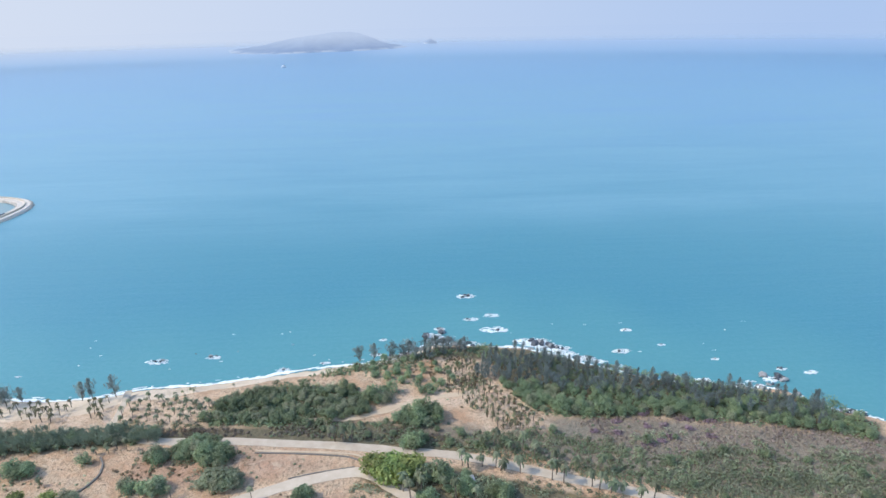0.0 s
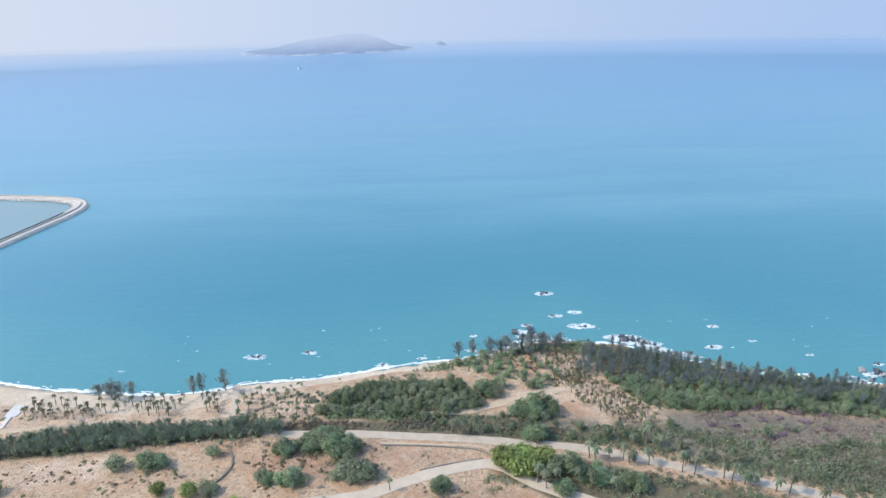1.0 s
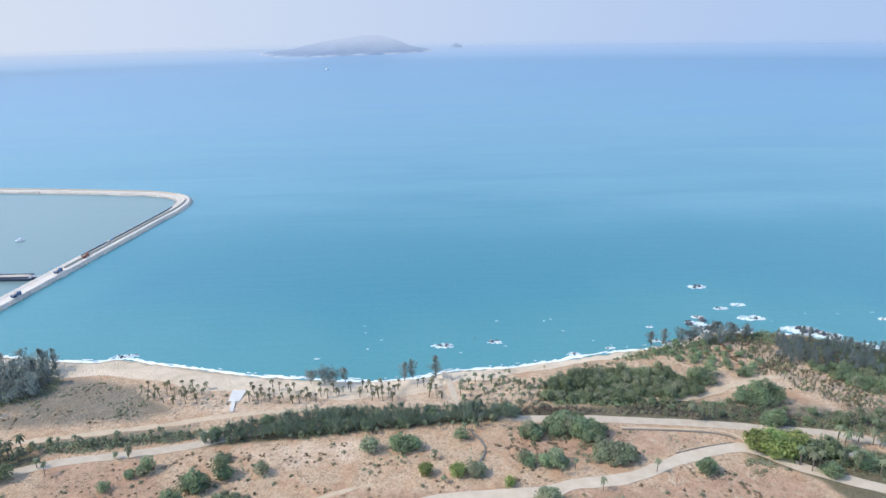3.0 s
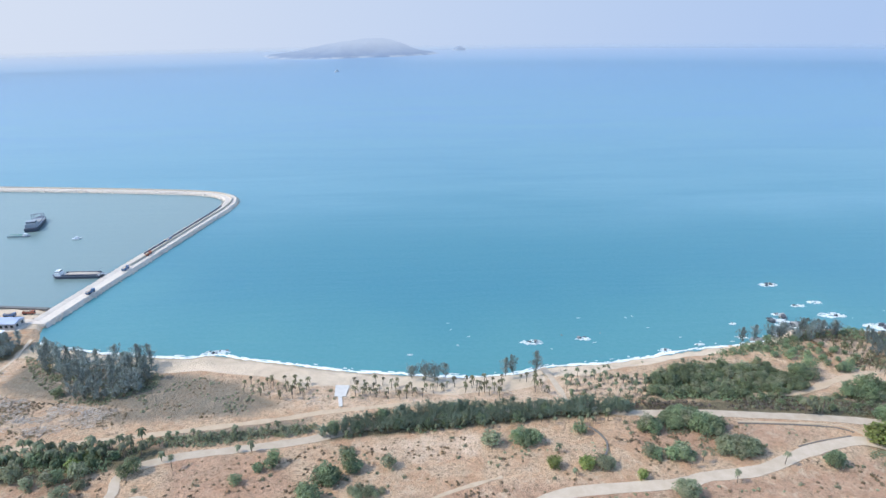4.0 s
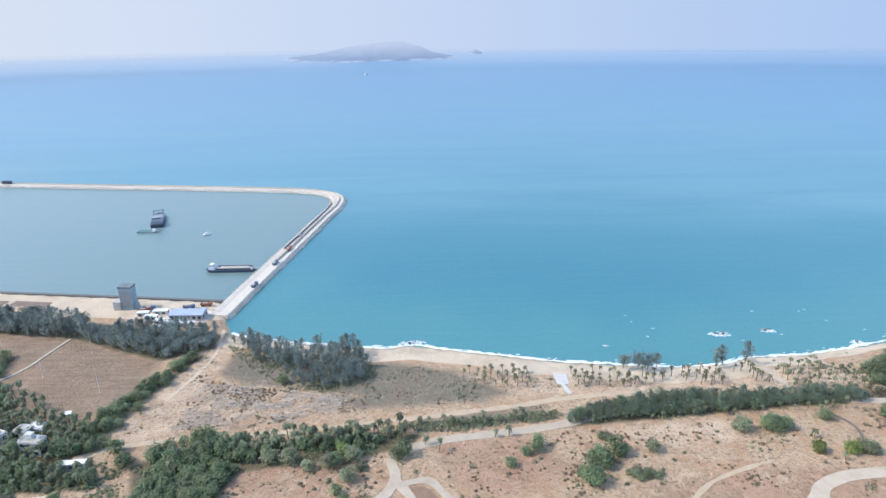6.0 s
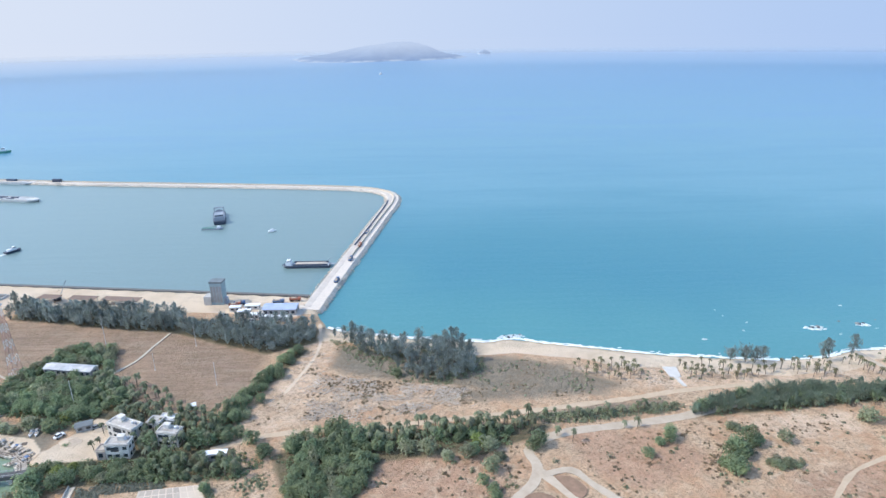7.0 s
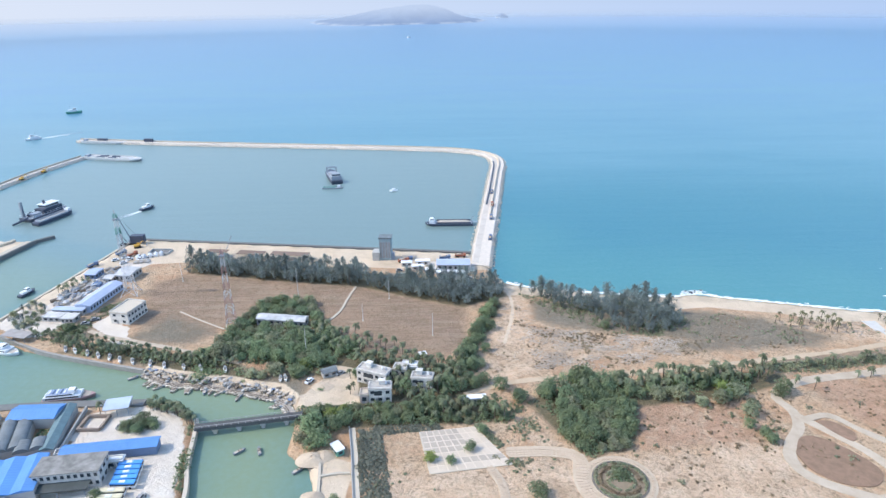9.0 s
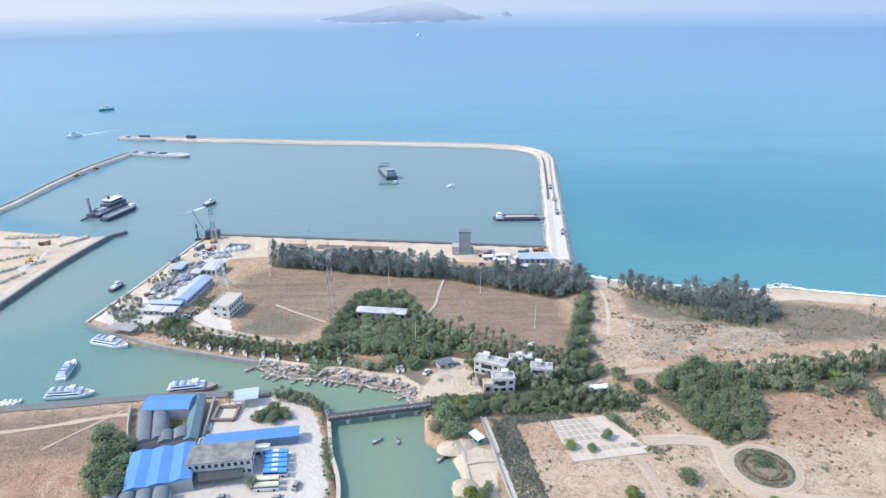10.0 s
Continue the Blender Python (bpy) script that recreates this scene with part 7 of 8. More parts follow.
def bus(mat, label):
    ob = thing("bus", 0, 0, 0, 0, label, "bus", "parked buses")
    part("body", Mesh().box(-2.9, 2.9, -0.72, 0.72, 0.3, 1.05), BOATWHITE, ob)
    part("upper_body", Mesh().box(-2.9, 2.9, -0.72, 0.72, 1.5, 1.78), mat, ob)
    part("window_band", Mesh().box(-2.88, 2.88, -0.70, 0.70, 1.04, 1.51), GLASS, ob)
    part("roof", Mesh().box(-2.85, 2.85, -0.66, 0.66, 1.78, 1.88, taper=0.04), mat, ob)
    part("roof_unit", Mesh().box(-0.9, 0.6, -0.4, 0.4, 1.87, 2.02, taper=0.1), BOATWHITE, ob)
    part("windscreen", Mesh().box(2.86, 2.93, -0.64, 0.64, 0.95, 1.6), GLASS, ob)
    wheels(ob, (-1.9, 1.8), 0.74, 0.36)
    return ob


def truck(mat, label, load):
    ob = thing("truck", 0, 0, 0, 0, label, "truck", "site trucks")
    cab = part("cab", Mesh().box(1.3, 2.5, -0.7, 0.7, 0.5, 1.8, taper=0.06), mat, ob)
    part("windscreen", Mesh().box(2.42, 2.52, -0.6, 0.6, 1.1, 1.6), GLASS, cab)
    part("chassis", Mesh().box(-2.5, 2.3, -0.5, 0.5, 0.4, 0.65), RUBBER, ob)
    bed = Mesh().box(-2.5, 1.15, -0.75, 0.75, 0.65, 0.8)
    for a, b, c, d in ((-2.5, 1.15, -0.75, -0.68), (-2.5, 1.15, 0.68, 0.75), (-2.5, -2.42, -0.7, 0.7), (1.07, 1.15, -0.7, 0.7)):
        bed.box(a, b, c, d, 0.78, 1.5)
    part("tipper_bed", bed, mat, ob)
    part("load", Mesh().box(-2.4, 1.05, -0.66, 0.66, 0.8, 1.65, taper=0.45), load, ob)
    wheels(ob, (-1.8, -1.0, 1.8), 0.78, 0.42)
    return ob


def excavator(label):
    ob = thing("excavator", 0, 0, 0, 0, label, "excavator", "site excavators")
    for s in (-1, 1):
        part("track", Mesh().box(-1.5, 1.5, s * 0.9 - 0.25, s * 0.9 + 0.25, 0, 0.65), RUBBER, ob)
    part("house", Mesh().box(-1.5, 0.7, -0.9, 0.9, 0.75, 1.6), YELLOW, ob)
    cab = part("cab", Mesh().box(0.1, 1.1, 0.1, 0.9, 0.8, 2.2, taper=0.1), YELLOW, ob)
    part("pane", Mesh().box(1.0, 1.1, 0.2, 0.8, 1.3, 2.0), GLASS, cab)
    part("boom", Mesh().tube((0.6, -0.3, 1.2), (2.6, -0.3, 3.2), 0.22, 0.16, 5), YELLOW, ob)
    part("arm", Mesh().tube((2.6, -0.3, 3.2), (4.0, -0.3, 1.4), 0.16, 0.1, 5), YELLOW, ob)
    part("bucket", Mesh().box(3.7, 4.3, -0.7, 0.1, 0.5, 1.4, taper=0.3), STEEL, ob)
    return ob


def put_down(ob, places, z=1.56):
    """The first place takes the thing itself, the others copies."""
    for i, (x, y, rz) in enumerate(places):
        m = pose(x, y, z, 0, 0, rz)
        if i == 0:
            ob.matrix_basis = m
        else:
            copy_thing(ob, m)


rnd = random.Random(9)
put_down(bus(BUSBLUE, "blue and white bus parked in the yard"), [(-421.6 + 0.3 * i, 111.9 - 1.72 * i, 4 + rnd.uniform(-3, 3)) for i in range(5)])
put_down(bus(CREAM, "cream coloured bus parked in the yard"), [(-421.8, 102.4, 5), (-421.4, 100.4, 3)])
put_down(car(BOATWHITE, "white car parked on open ground"), [(-416, 96, 30), (-424, 95.5, 70), (-430, 130, 50), (-347, 225.5, 10), (-343, 231, 30), (-338, 228, 0), (-383.5, 148.5, 60), (-489, 246, 40), (-486, 249, 45), (-483, 247, 50), (-480, 250, 20), (-478, 247, 60), (-475, 250, 30), (-484, 243, 45), (-330, 222, 60)])
put_down(car(GREYROOF, "dark grey car parked on open ground"), [(-431, 97.5, 8), (-418, 97, 12), (-414.6, 101, 80), (-374.5, 152.5, 40), (-431.5, 127.8, 60), (-470, 190, 30), (-472, 187, 10), (-414.8, 93, 80), (-360, 231, 10)])
put_down(truck(BLUEBOX, "blue tipper truck on the breakwater works", CARGO), [(-317.5, 268, 80), (-314.5, 298, 83), (-357, 243, 10), (-340, 244, 5), (-310, 344, 83), (-490, 254, 60), (-496, 240, 62)])
put_down(truck(BRICKRED, "red tipper truck on the construction ground", CARGO), [(-358.5, 241, 15), (-484, 252, 50), (-312, 320, 84), (-333, 246, 0), (-566, 262, 20)])
put_down(excavator("yellow excavator working on the rubble"), [(-615, 384, 70), (-486, 262, 30), (-560, 240, 70), (-611, 402, 80)])
# pipeline along the breakwater
pipe_line = glide([(-315, 322), (-309.5, 360), (-303.5, 405), (-302.5, 418)], 6.0)
pipe = thing("pipeline", 0, 0, 0, 0, "dark steel pipeline laid along the breakwater", "pipeline")
for a, b in zip(pipe_line, pipe_line[1:]):
    part("pipe", Mesh().tube((a.x, a.y, 2.05), (b.x, b.y, 2.05), 0.45, None, 7), HULLDARK, pipe)
# ---- new terminal ----
def heap(x, y, r, h, mat, label, seed, base=1.4, name="sand_mound"):
    m = Mesh()
    n, k = 16, 5
    for j in range(k + 1):
        for i in range(n):
            a, q = 2 * math.pi * i / n, r * (1 - j / k)
            q *= 1 + 0.35 * noise.noise(Vector((math.cos(a) * 1.5, math.sin(a) * 1.5, seed + j * 0.2)))
            m.v.append((q * math.cos(a) * 1.3, q * math.sin(a), h * math.sin(j / k * math.pi / 2) * (1 + 0.2 * noise.noise(Vector((a * 2, j, seed)))) - 0.1))
    for j in range(k):
        m.f += [(j * n + i, j * n + (i + 1) % n, (j + 1) * n + (i + 1) % n, (j + 1) * n + i) for i in range(n)]
    ob = tagged(m.make(name, mat, None, label), category="heap")
    ob.location = (x, y, base)
    return ob


for i in range(9):
    heap(-552 - rnd.uniform(3, 45), 268 - rnd.uniform(2, 62), rnd.uniform(1.5, 3.5), rnd.uniform(0.8, 1.6), RUBBLE, "pale heap of crushed stone on the terminal", i)
for i, (x, y, r, h) in enumerate(((-376.4, 114.0, 3.4, 1.5), (-373.4, 115.4, 2.6, 1.2), (-374.2, 99.8, 3.0, 1.5), (-374.8, 95, 2.8, 1.2), (-379, 146, 3.0, 0.7), (-374, 152, 2.4, 0.6))):
    heap(x, y, r, h, CARGO, "heap of tan sand beside the river", 20 + i)
blocks = Mesh().box(-0.9, 0.9, -0.7, 0.7, 0, 1.1, taper=0.04)
first = None
for x0, y0, x1, y1, n, rows in ((-589, 270, -566, 271.4, 11, 2), (-586, 258.6, -572, 257.6, 8, 1), (-566.5, 230, -555.6, 239.6, 7, 2), (-557, 260, -550.5, 269.6, 6, 2), (-575, 243, -566, 249, 5, 1), (-560, 219, -556, 228, 5, 1)):
    for i in range(n):
        for r in range(rows):
            t = i / (n - 1)
            ob = blocks.make("concrete_block", CONCRETE, None, "cast concrete armour block in a row") if first is None else first.copy()
            if first is None:
                first = tagged(ob, category="block", group="rows of concrete blocks")
            else:
                scene.collection.objects.link(ob)
            turn = math.degrees(math.atan2(y1 - y0, x1 - x0))
            ob.matrix_basis = pose(x0 + (x1 - x0) * t + rnd.uniform(-0.3, 0.3), y0 + (y1 - y0) * t + r * 1.9 + rnd.uniform(-0.3, 0.3), 1.45, 0, 0, turn + rnd.uniform(-9, 9))


# ---- vessels ----
def hull(length, width, depth, bow=0.3, flare=0.12, draft=0.4):
    """A hull with raked bow and transom; bow towards +x."""
    m = Mesh()
    n = 14
    for z, k in ((-draft, 1 - flare * 2), (depth * 0.5, 1 - flare * 0.4), (depth, 1.0)):
        for s in (1, -1):
            for i in range(n + 1):
                t = i / n
                u = -length / 2 * (0.97 if z < 0 else 1) + length * t * (0.93 if z < 0 else 1)
                w = width / 2 * k * (1 if t < 1 - bow else max(0.03, 1 - ((t - 1 + bow) / bow) ** 2.2)) * (0.9 + 0.1 * min(1, t * 6))
                m.v.append((u, s * w, z + (0.18 * depth * max(0, (t - 0.6) / 0.4) ** 2 if z > 0 else 0)))
    row = n + 1
    for lvl in range(2):
        for s in range(2):
            a, b = (lvl * 2 + s) * row, ((lvl + 1) * 2 + s) * row
            m.f += [(a + i, a + i + 1, b + i + 1, b + i) for i in range(n)]
        a0, a1, b0, b1 = lvl * 2 * row, (lvl * 2 + 1) * row, (lvl + 1) * 2 * row, ((lvl + 1) * 2 + 1) * row
        m.f += [(a0, a1, b1, b0), (a0 + n, a1 + n, b1 + n, b0 + n)]
    t0, t1 = 4 * row, 5 * row
    m.f += [(t0 + i, t0 + i + 1, t1 + i + 1, t1 + i) for i in range(n)]
    return m


def wake(x, y, rz, length, width, seed):
    """Churned white water behind a boat: a bright middle and two opening arms, torn at the edges."""
    m = Mesh()
    for arm, start, spread, thick in ((0, 0.0, 0.0, 0.62), (1, 0.06, 1.0, 0.3), (-1, 0.06, 1.0, 0.3)):
        n = int(length / 0.35)
        for i in range(n):
            t = start + (1 - start) * i / n
            u = -t * length
            c = arm * width * (0.2 + spread * t) + 0.3 * noise.noise(Vector((u * 0.9, arm, seed)))
            w = width * thick * (1.05 - t) * (0.75 + 0.9 * noise.noise(Vector((u * 1.7, arm + 5, seed)))) + 0.06
            if noise.noise(Vector((u * 1.1, arm + 9, seed))) < -0.28 + 0.2 * (1 - t) - 0.4 * (t < 0.4):
                continue
            k = len(m.v)
            m.v += [(u, c - w, 0.02), (u - 0.42, c - w * 0.9, 0.02), (u - 0.42, c, 0.14), (u, c, 0.14), (u - 0.42, c + w * 0.9, 0.02), (u, c + w, 0.02)]
            m.f += [(k, k + 1, k + 2, k + 3), (k + 3, k + 2, k + 4, k + 5)]
    ob = tagged(m.make("wake", FOAM, None, "white foaming wake behind a boat"), category="wake", kind="stuff")
    ob.matrix_basis = pose(x, y, 0.02, 0, 0, rz)


def ferry(x, y, rz, size, label, lower=BOATWHITE):
    ob = thing("ferry", x, y, 0, rz, label, "ferry", "white ferries")
    part("hull", hull(15, 4.2, 1.2, 0.35), lower, ob)
    part("main_deck", Mesh().box(-6.9, 3.6, -1.85, 1.85, 1.2, 2.1), BOATWHITE, ob)
    for s in (-1, 1):
        b = part("window_band", Mesh().box(-6.2, 3.2, s * 1.86 - 0.03, s * 1.86 + 0.03, 1.5, 1.9), GLASS, ob)
    part("upper_deck", Mesh().box(-6.2, 1.8, -1.55, 1.55, 2.1, 2.8), BOATWHITE, ob)
    for s in (-1, 1):
        part("window_band", Mesh().box(-5.8, 1.5, s * 1.56 - 0.03, s * 1.56 + 0.03, 2.3, 2.65), GLASS, ob)
    part("sun_deck", Mesh().box(-6.0, 1.2, -1.45, 1.45, 2.8, 2.92), LIGHTBLUE, ob, "pale blue sun deck")
    wh = part("wheelhouse", Mesh().box(0.0, 2.2, -1.1, 1.1, 2.85, 3.6, taper=0.15), BOATWHITE, ob)
    part("pane", Mesh().box(2.0, 2.2, -0.9, 0.9, 3.05, 3.45), GLASS, wh)
    part("foredeck", Mesh().box(3.6, 6.0, -1.2, 1.2, 1.22, 1.34), DECK, ob)
    part("mast", Mesh().tube((-0.6, 0, 2.9), (-0.6, 0, 5.0), 0.07, 0.04), STEEL, ob)
    for i in range(5):
        part("bench", Mesh().box(-5.4 + i * 1.1, -5.0 + i * 1.1, -1.1, 1.1, 2.92, 3.2), BLUEBOX if i % 2 else BOATWHITE, ob)
    ob.scale = (size,) * 3
    return ob


ferry(-492.0, 171.0, -17, 0.95, "white ferry moored at the tip of the quay")
ferry(-498.2, 155.2, 98, 0.78, "white ferry turning in the river mouth")
ferry(-490.2, 141.8, 5, 0.92, "white ferry moored along the dark quay")
ferry(-454.5, 143.8, 9, 0.98, "white ferry with a dull red hull at the quay", HULLRED)
for i in range(4):
    b = thing("motorboat", -508.5 + i * 1.5, 137.6, 0, 78, "small white motorboat moored at the quay", "boat", "white motorboats")
    part("hull", hull(5.0, 1.3, 0.6, 0.5), BOATWHITE, b)
    part("cabin", Mesh().box(-1.2, 0.8, -0.5, 0.5, 0.6, 1.1, taper=0.2), BOATWHITE, b)
    part("windscreen", Mesh().box(0.7, 0.85, -0.45, 0.45, 0.65, 1.0), GLASS, b)

barge = thing("sand_barge", -337, 293.4, 0, 180, "long flat barge loaded with tan sand", "barge")
part("hull", hull(25, 5.4, 1.3, 0.12, 0.05), HULLDARK, barge)
part("deck", Mesh().box(-12.0, 11.5, -2.5, 2.5, 1.3, 1.42), STEEL, barge)
part("sand_load", Mesh().box(-11, 6.2, -1.9, 1.9, 1.4, 2.1, taper=0.2), DECK, barge, "low heap of damp tan sand")
for y in (-2.3, 2.3):
    part("coaming", Mesh().box(-11.4, 6.6, y - 0.15, y + 0.15, 1.3, 2.2), HULLDARK, barge)
part("wheelhouse", Mesh().box(7.6, 10.4, -2.0, 2.0, 1.4, 2.9).box(8.0, 10.0, -1.6, 1.6, 2.9, 3.9), BOATWHITE, barge)
part("window_band", Mesh().box(7.95, 10.05, -1.62, 1.62, 3.2, 3.6), GLASS, barge)
part("mast", Mesh().tube((9, 0, 3.8), (9, 0, 5.6), 0.08), STEEL, barge)
part("ramp", Mesh().box(-15.5, -12.2, -0.8, 0.8, 1.4, 1.6), STEEL, barge)
part("bow_crane", Mesh().tube((-11.8, 0, 1.4), (-11.8, 0, 4.2), 0.15).tube((-11.8, 0, 4.1), (-13.6, 0, 4.8), 0.1), STEEL, barge)

cargo = thing("work_ship", -411.5, 386, 0, 108, "dark grey work ship at anchor in the basin", "ship")
part("hull", hull(30, 8.0, 2.2, 0.25, 0.06, 0.6), HULLDARK, cargo)
part("deck", Mesh().box(-13, 9, -3.4, 3.4, 2.2, 2.4), STEEL, cargo)
part("bridge_house", Mesh().box(-13, -7, -3.2, 3.2, 2.4, 4.6).box(-12, -7.6, -2.6, 2.6, 4.6, 6.0), STEEL, cargo)
part("window_band", Mesh().box(-12.05, -7.5, -2.64, 2.64, 5.0, 5.5), GLASS, cargo)
part("gantry", Mesh().tube((4, -3, 2.2), (4, -3, 6.4), 0.25).tube((4, 3, 2.2), (4, 3, 6.4), 0.25).tube((4, -3.2, 6.4), (4, 3.2, 6.4), 0.25).tube((9, -3, 2.2), (9, -3, 5.6), 0.25).tube((9, 3, 2.2), (9, 3, 5.6), 0.25).tube((9, -3.2, 5.6), (9, 3.2, 5.6), 0.25), STEEL, cargo)
part("hold_cover", Mesh().box(-5.5, 3, -2.6, 2.6, 2.4, 3.1), GREYROOF, cargo)
flat_boat = thing("flat_work_boat", -408.5, 362.6, 0, 2, "low flat grey work boat in the basin", "boat")
part("hull", hull(13, 3.0, 0.8, 0.2, 0.05), STEEL, flat_boat)
part("cabin", Mesh().box(3.0, 4.8, -0.9, 0.9, 0.8, 2.0), BOATWHITE, flat_boat)
part("rail", Mesh().box(-6, 2.5, -1.35, -1.25, 0.8, 1.2).box(-6, 2.5, 1.25, 1.35, 0.8, 1.2), GREENPAINT, flat_boat)
buoy = thing("white_launch", -369.6, 355.3, 0, 20, "small white launch at anchor", "boat")
part("hull", hull(5.0, 2.0, 0.8, 0.4), BOATWHITE, buoy)
part("cabin", Mesh().box(-1.2, 1.0, -0.7, 0.7, 0.8, 1.7, taper=0.15), BOATWHITE, buoy)
part("windscreen", Mesh().box(0.85, 1.02, -0.6, 0.6, 1.0, 1.5), GLASS, buoy)


def launch(name, x, y, rz, size, paintwork, label):
    ob = thing(name, x, y, 0, rz, label, "boat")
    part("hull", hull(8, 2.6, 1.1, 0.35), paintwork, ob)
    part("deckhouse", Mesh().box(-2.6, 1.6, -0.95, 0.95, 1.1, 2.0), BOATWHITE, ob)
    part("wheelhouse", Mesh().box(-0.4, 1.4, -0.8, 0.8, 2.0, 2.9, taper=0.1), BOATWHITE, ob)
    part("window_band", Mesh().box(-0.42, 1.38, -0.78, 0.78, 2.3, 2.65), GLASS, ob)
    part("mast", Mesh().tube((-1.5, 0, 2.0), (-1.5, 0, 4.2), 0.06), STEEL, ob)
    ob.scale = (size,) * 3


launch("tug", -510.8, 215.9, 75, 0.95, HULLDARK, "dark hulled tug with a white wheelhouse")
launch("workboat", -508.4, 325, 60, 1.1, HULLDARK, "dark launch running out of the harbour")
wake(-510.2, 321.6, 60, 17, 1.7, 3)
launch("passenger_boat", -687, 517, 230, 1.5, BOATWHITE, "white passenger boat crossing the open sea")
wake(-683.5, 521.2, 230, 34, 2.6, 4)
launch("fishing_boat", -722, 648, 30, 1.9, GREENPAINT, "small green fishing boat far out at sea")
launch("fishing_boat", -415, 1868, 60, 2.2, BOATWHITE, "white boat far out towards the island")
dredger = thing("dredger", -561.4, 316.5, 0, 72, "dark dredger crowded with deck houses and winches", "dredger")
part("hull", hull(25, 9.0, 1.8, 0.12, 0.04), HULLDARK, dredger)
part("deck", Mesh().box(-11.6, 10.8, -4.1, 4.1, 1.8, 2.0), STEEL, dredger)
part("lower_house", Mesh().box(-3.5, 9.0, -3.4, 2.6, 2.0, 4.4), HULLDARK, dredger)
upper = part("upper_house", Mesh().box(-1.0, 7.4, -2.6, 2.2, 4.4, 6.2), STEEL, dredger)
part("window_band", Mesh().box(-1.05, 7.45, -2.65, 2.25, 5.0, 5.6), GLASS, upper)
part("bridge_roof", Mesh().box(-1.6, 8.0, -3.2, 2.8, 6.2, 6.4), BOATWHITE, dredger, "pale flat bridge roof")
part("funnel", Mesh().tube((1.5, 0.6, 6.3), (1.2, 0.6, 8.2), 0.8, 0.65, 8), HULLDARK, dredger)
for x, y in ((-6.5, -2.2), (-6.5, 1.8), (-9.2, 0)):
    part("winch", Mesh().tube((x, y - 1.1, 2.9), (x, y + 1.1, 2.9), 0.8, None, 8), HULLDARK, dredger)
part("pump_house", Mesh().box(-9.8, -4.6, -3.4, -0.4, 2.0, 3.8), STEEL, dredger)
part("spud", Mesh().box(-11.6, -10.4, 1.6, 2.8, -0.5, 10.5), STEEL, dredger)
part("spud_frame", Mesh().tube((-11, 0.6, 2), (-11, 2.2, 8.5), 0.2).tube((-9, 3.6, 2), (-11, 2.2, 8.5), 0.2), HULLDARK, dredger)
part("ladder", Mesh().tube((-11, -1, 2.0), (-19, 1.2, 0.4), 0.6, 0.5), HULLDARK, dredger)
for s_ in (-1, 1):
    part("rail", Mesh().box(-11.4, 10.4, s_ * 4.2 - 0.05, s_ * 4.2 + 0.05, 2.9, 3.0), BOATWHITE, dredger)
    for i in range(12):
        part("rail_post", Mesh().box(-11.4 + i * 1.95, -11.3 + i * 1.95, s_ * 4.2 - 0.05, s_ * 4.2 + 0.05, 1.9, 2.95), BOATWHITE, dredger)
part("derrick", Mesh().tube((4.5, -3.4, 2.0), (9.6, -3.0, 6.6), 0.22, 0.14), STEEL, dredger)
side = thing("side_barge", -552.6, 309.6, 0, 73, "dark flat barge with an open hold alongside the dredger", "barge")
part("hull", hull(24, 5.2, 1.7, 0.14, 0.05), HULLDARK, side)
for y in (-2.2, 2.2):
    part("coaming", Mesh().box(-9.6, 8.0, y - 0.25, y + 0.25, 1.7, 2.4), STEEL, side)
for x in (-9.6, 8.0):
    part("coaming", Mesh().box(x - 0.25, x + 0.25, -2.0, 2.0, 1.7, 2.4), STEEL, side)
part("hold", Mesh().box(-9.2, 7.6, -1.9, 1.9, 1.6, 1.85), GREYROOF, side, "grey wet spoil in the hold")
part("cabin", Mesh().box(8.4, 10.4, -1.4, 1.4, 1.7, 3.4), BOATWHITE, side)
CAISSON = paint("pale_grey_deck_paint", (0.60, 0.60, 0.59), 0.7, var=0.4, scale=0.3)
for x, y, length, rz, holds in ((-618, 501.5, 39, -8.6, ((-3.5, 4.2, 1.6), )), (-584, 444.2, 48, -12, ((-9.5, 2.9, -1.9), (0.4, 2.8, -1.9), (-9.0, 2.9, 2.0), (0.9, 2.8, 2.0)))):
    c = thing("caisson_barge", x, y, 0, rz, "long pale caisson barge with dark holds", "barge", "caisson barges")
    part("hull", hull(length, 9, 1.6, 0.16, 0.03), CAISSON, c)
    for u, w, v in holds:
        part("hold", Mesh().box(u - w, u + w, v - 0.95, v + 0.95, 1.5, 2.3 if length > 40 else 3.4), HULLDARK, c, "dark hold")
    for v in (-3.9, 3.9):
        part("bulwark", Mesh().box(-length * 0.46, length * 0.34, v - 0.2, v + 0.2, 1.6, 2.3), CAISSON, c)
    part("deck_beam", Mesh().box(length * 0.12, length * 0.33, -0.5, 0.5, 1.6, 2.1), CAISSON, c)
    part("cabin", Mesh().box(-length * 0.47, -length * 0.42, -2, 2, 1.6, 3.0), STEEL, c)
stack = thing("stacked_containers", -583, 497.5, 1.6, -8.5, "stack of dark containers on the breakwater's head", "containers")
for i in range(2):
    part("container", Mesh().box(-0.5 + i * 3.6, 3.0 + i * 3.6, -1.2, 1.2, 0, 2.6), HULLDARK, stack)


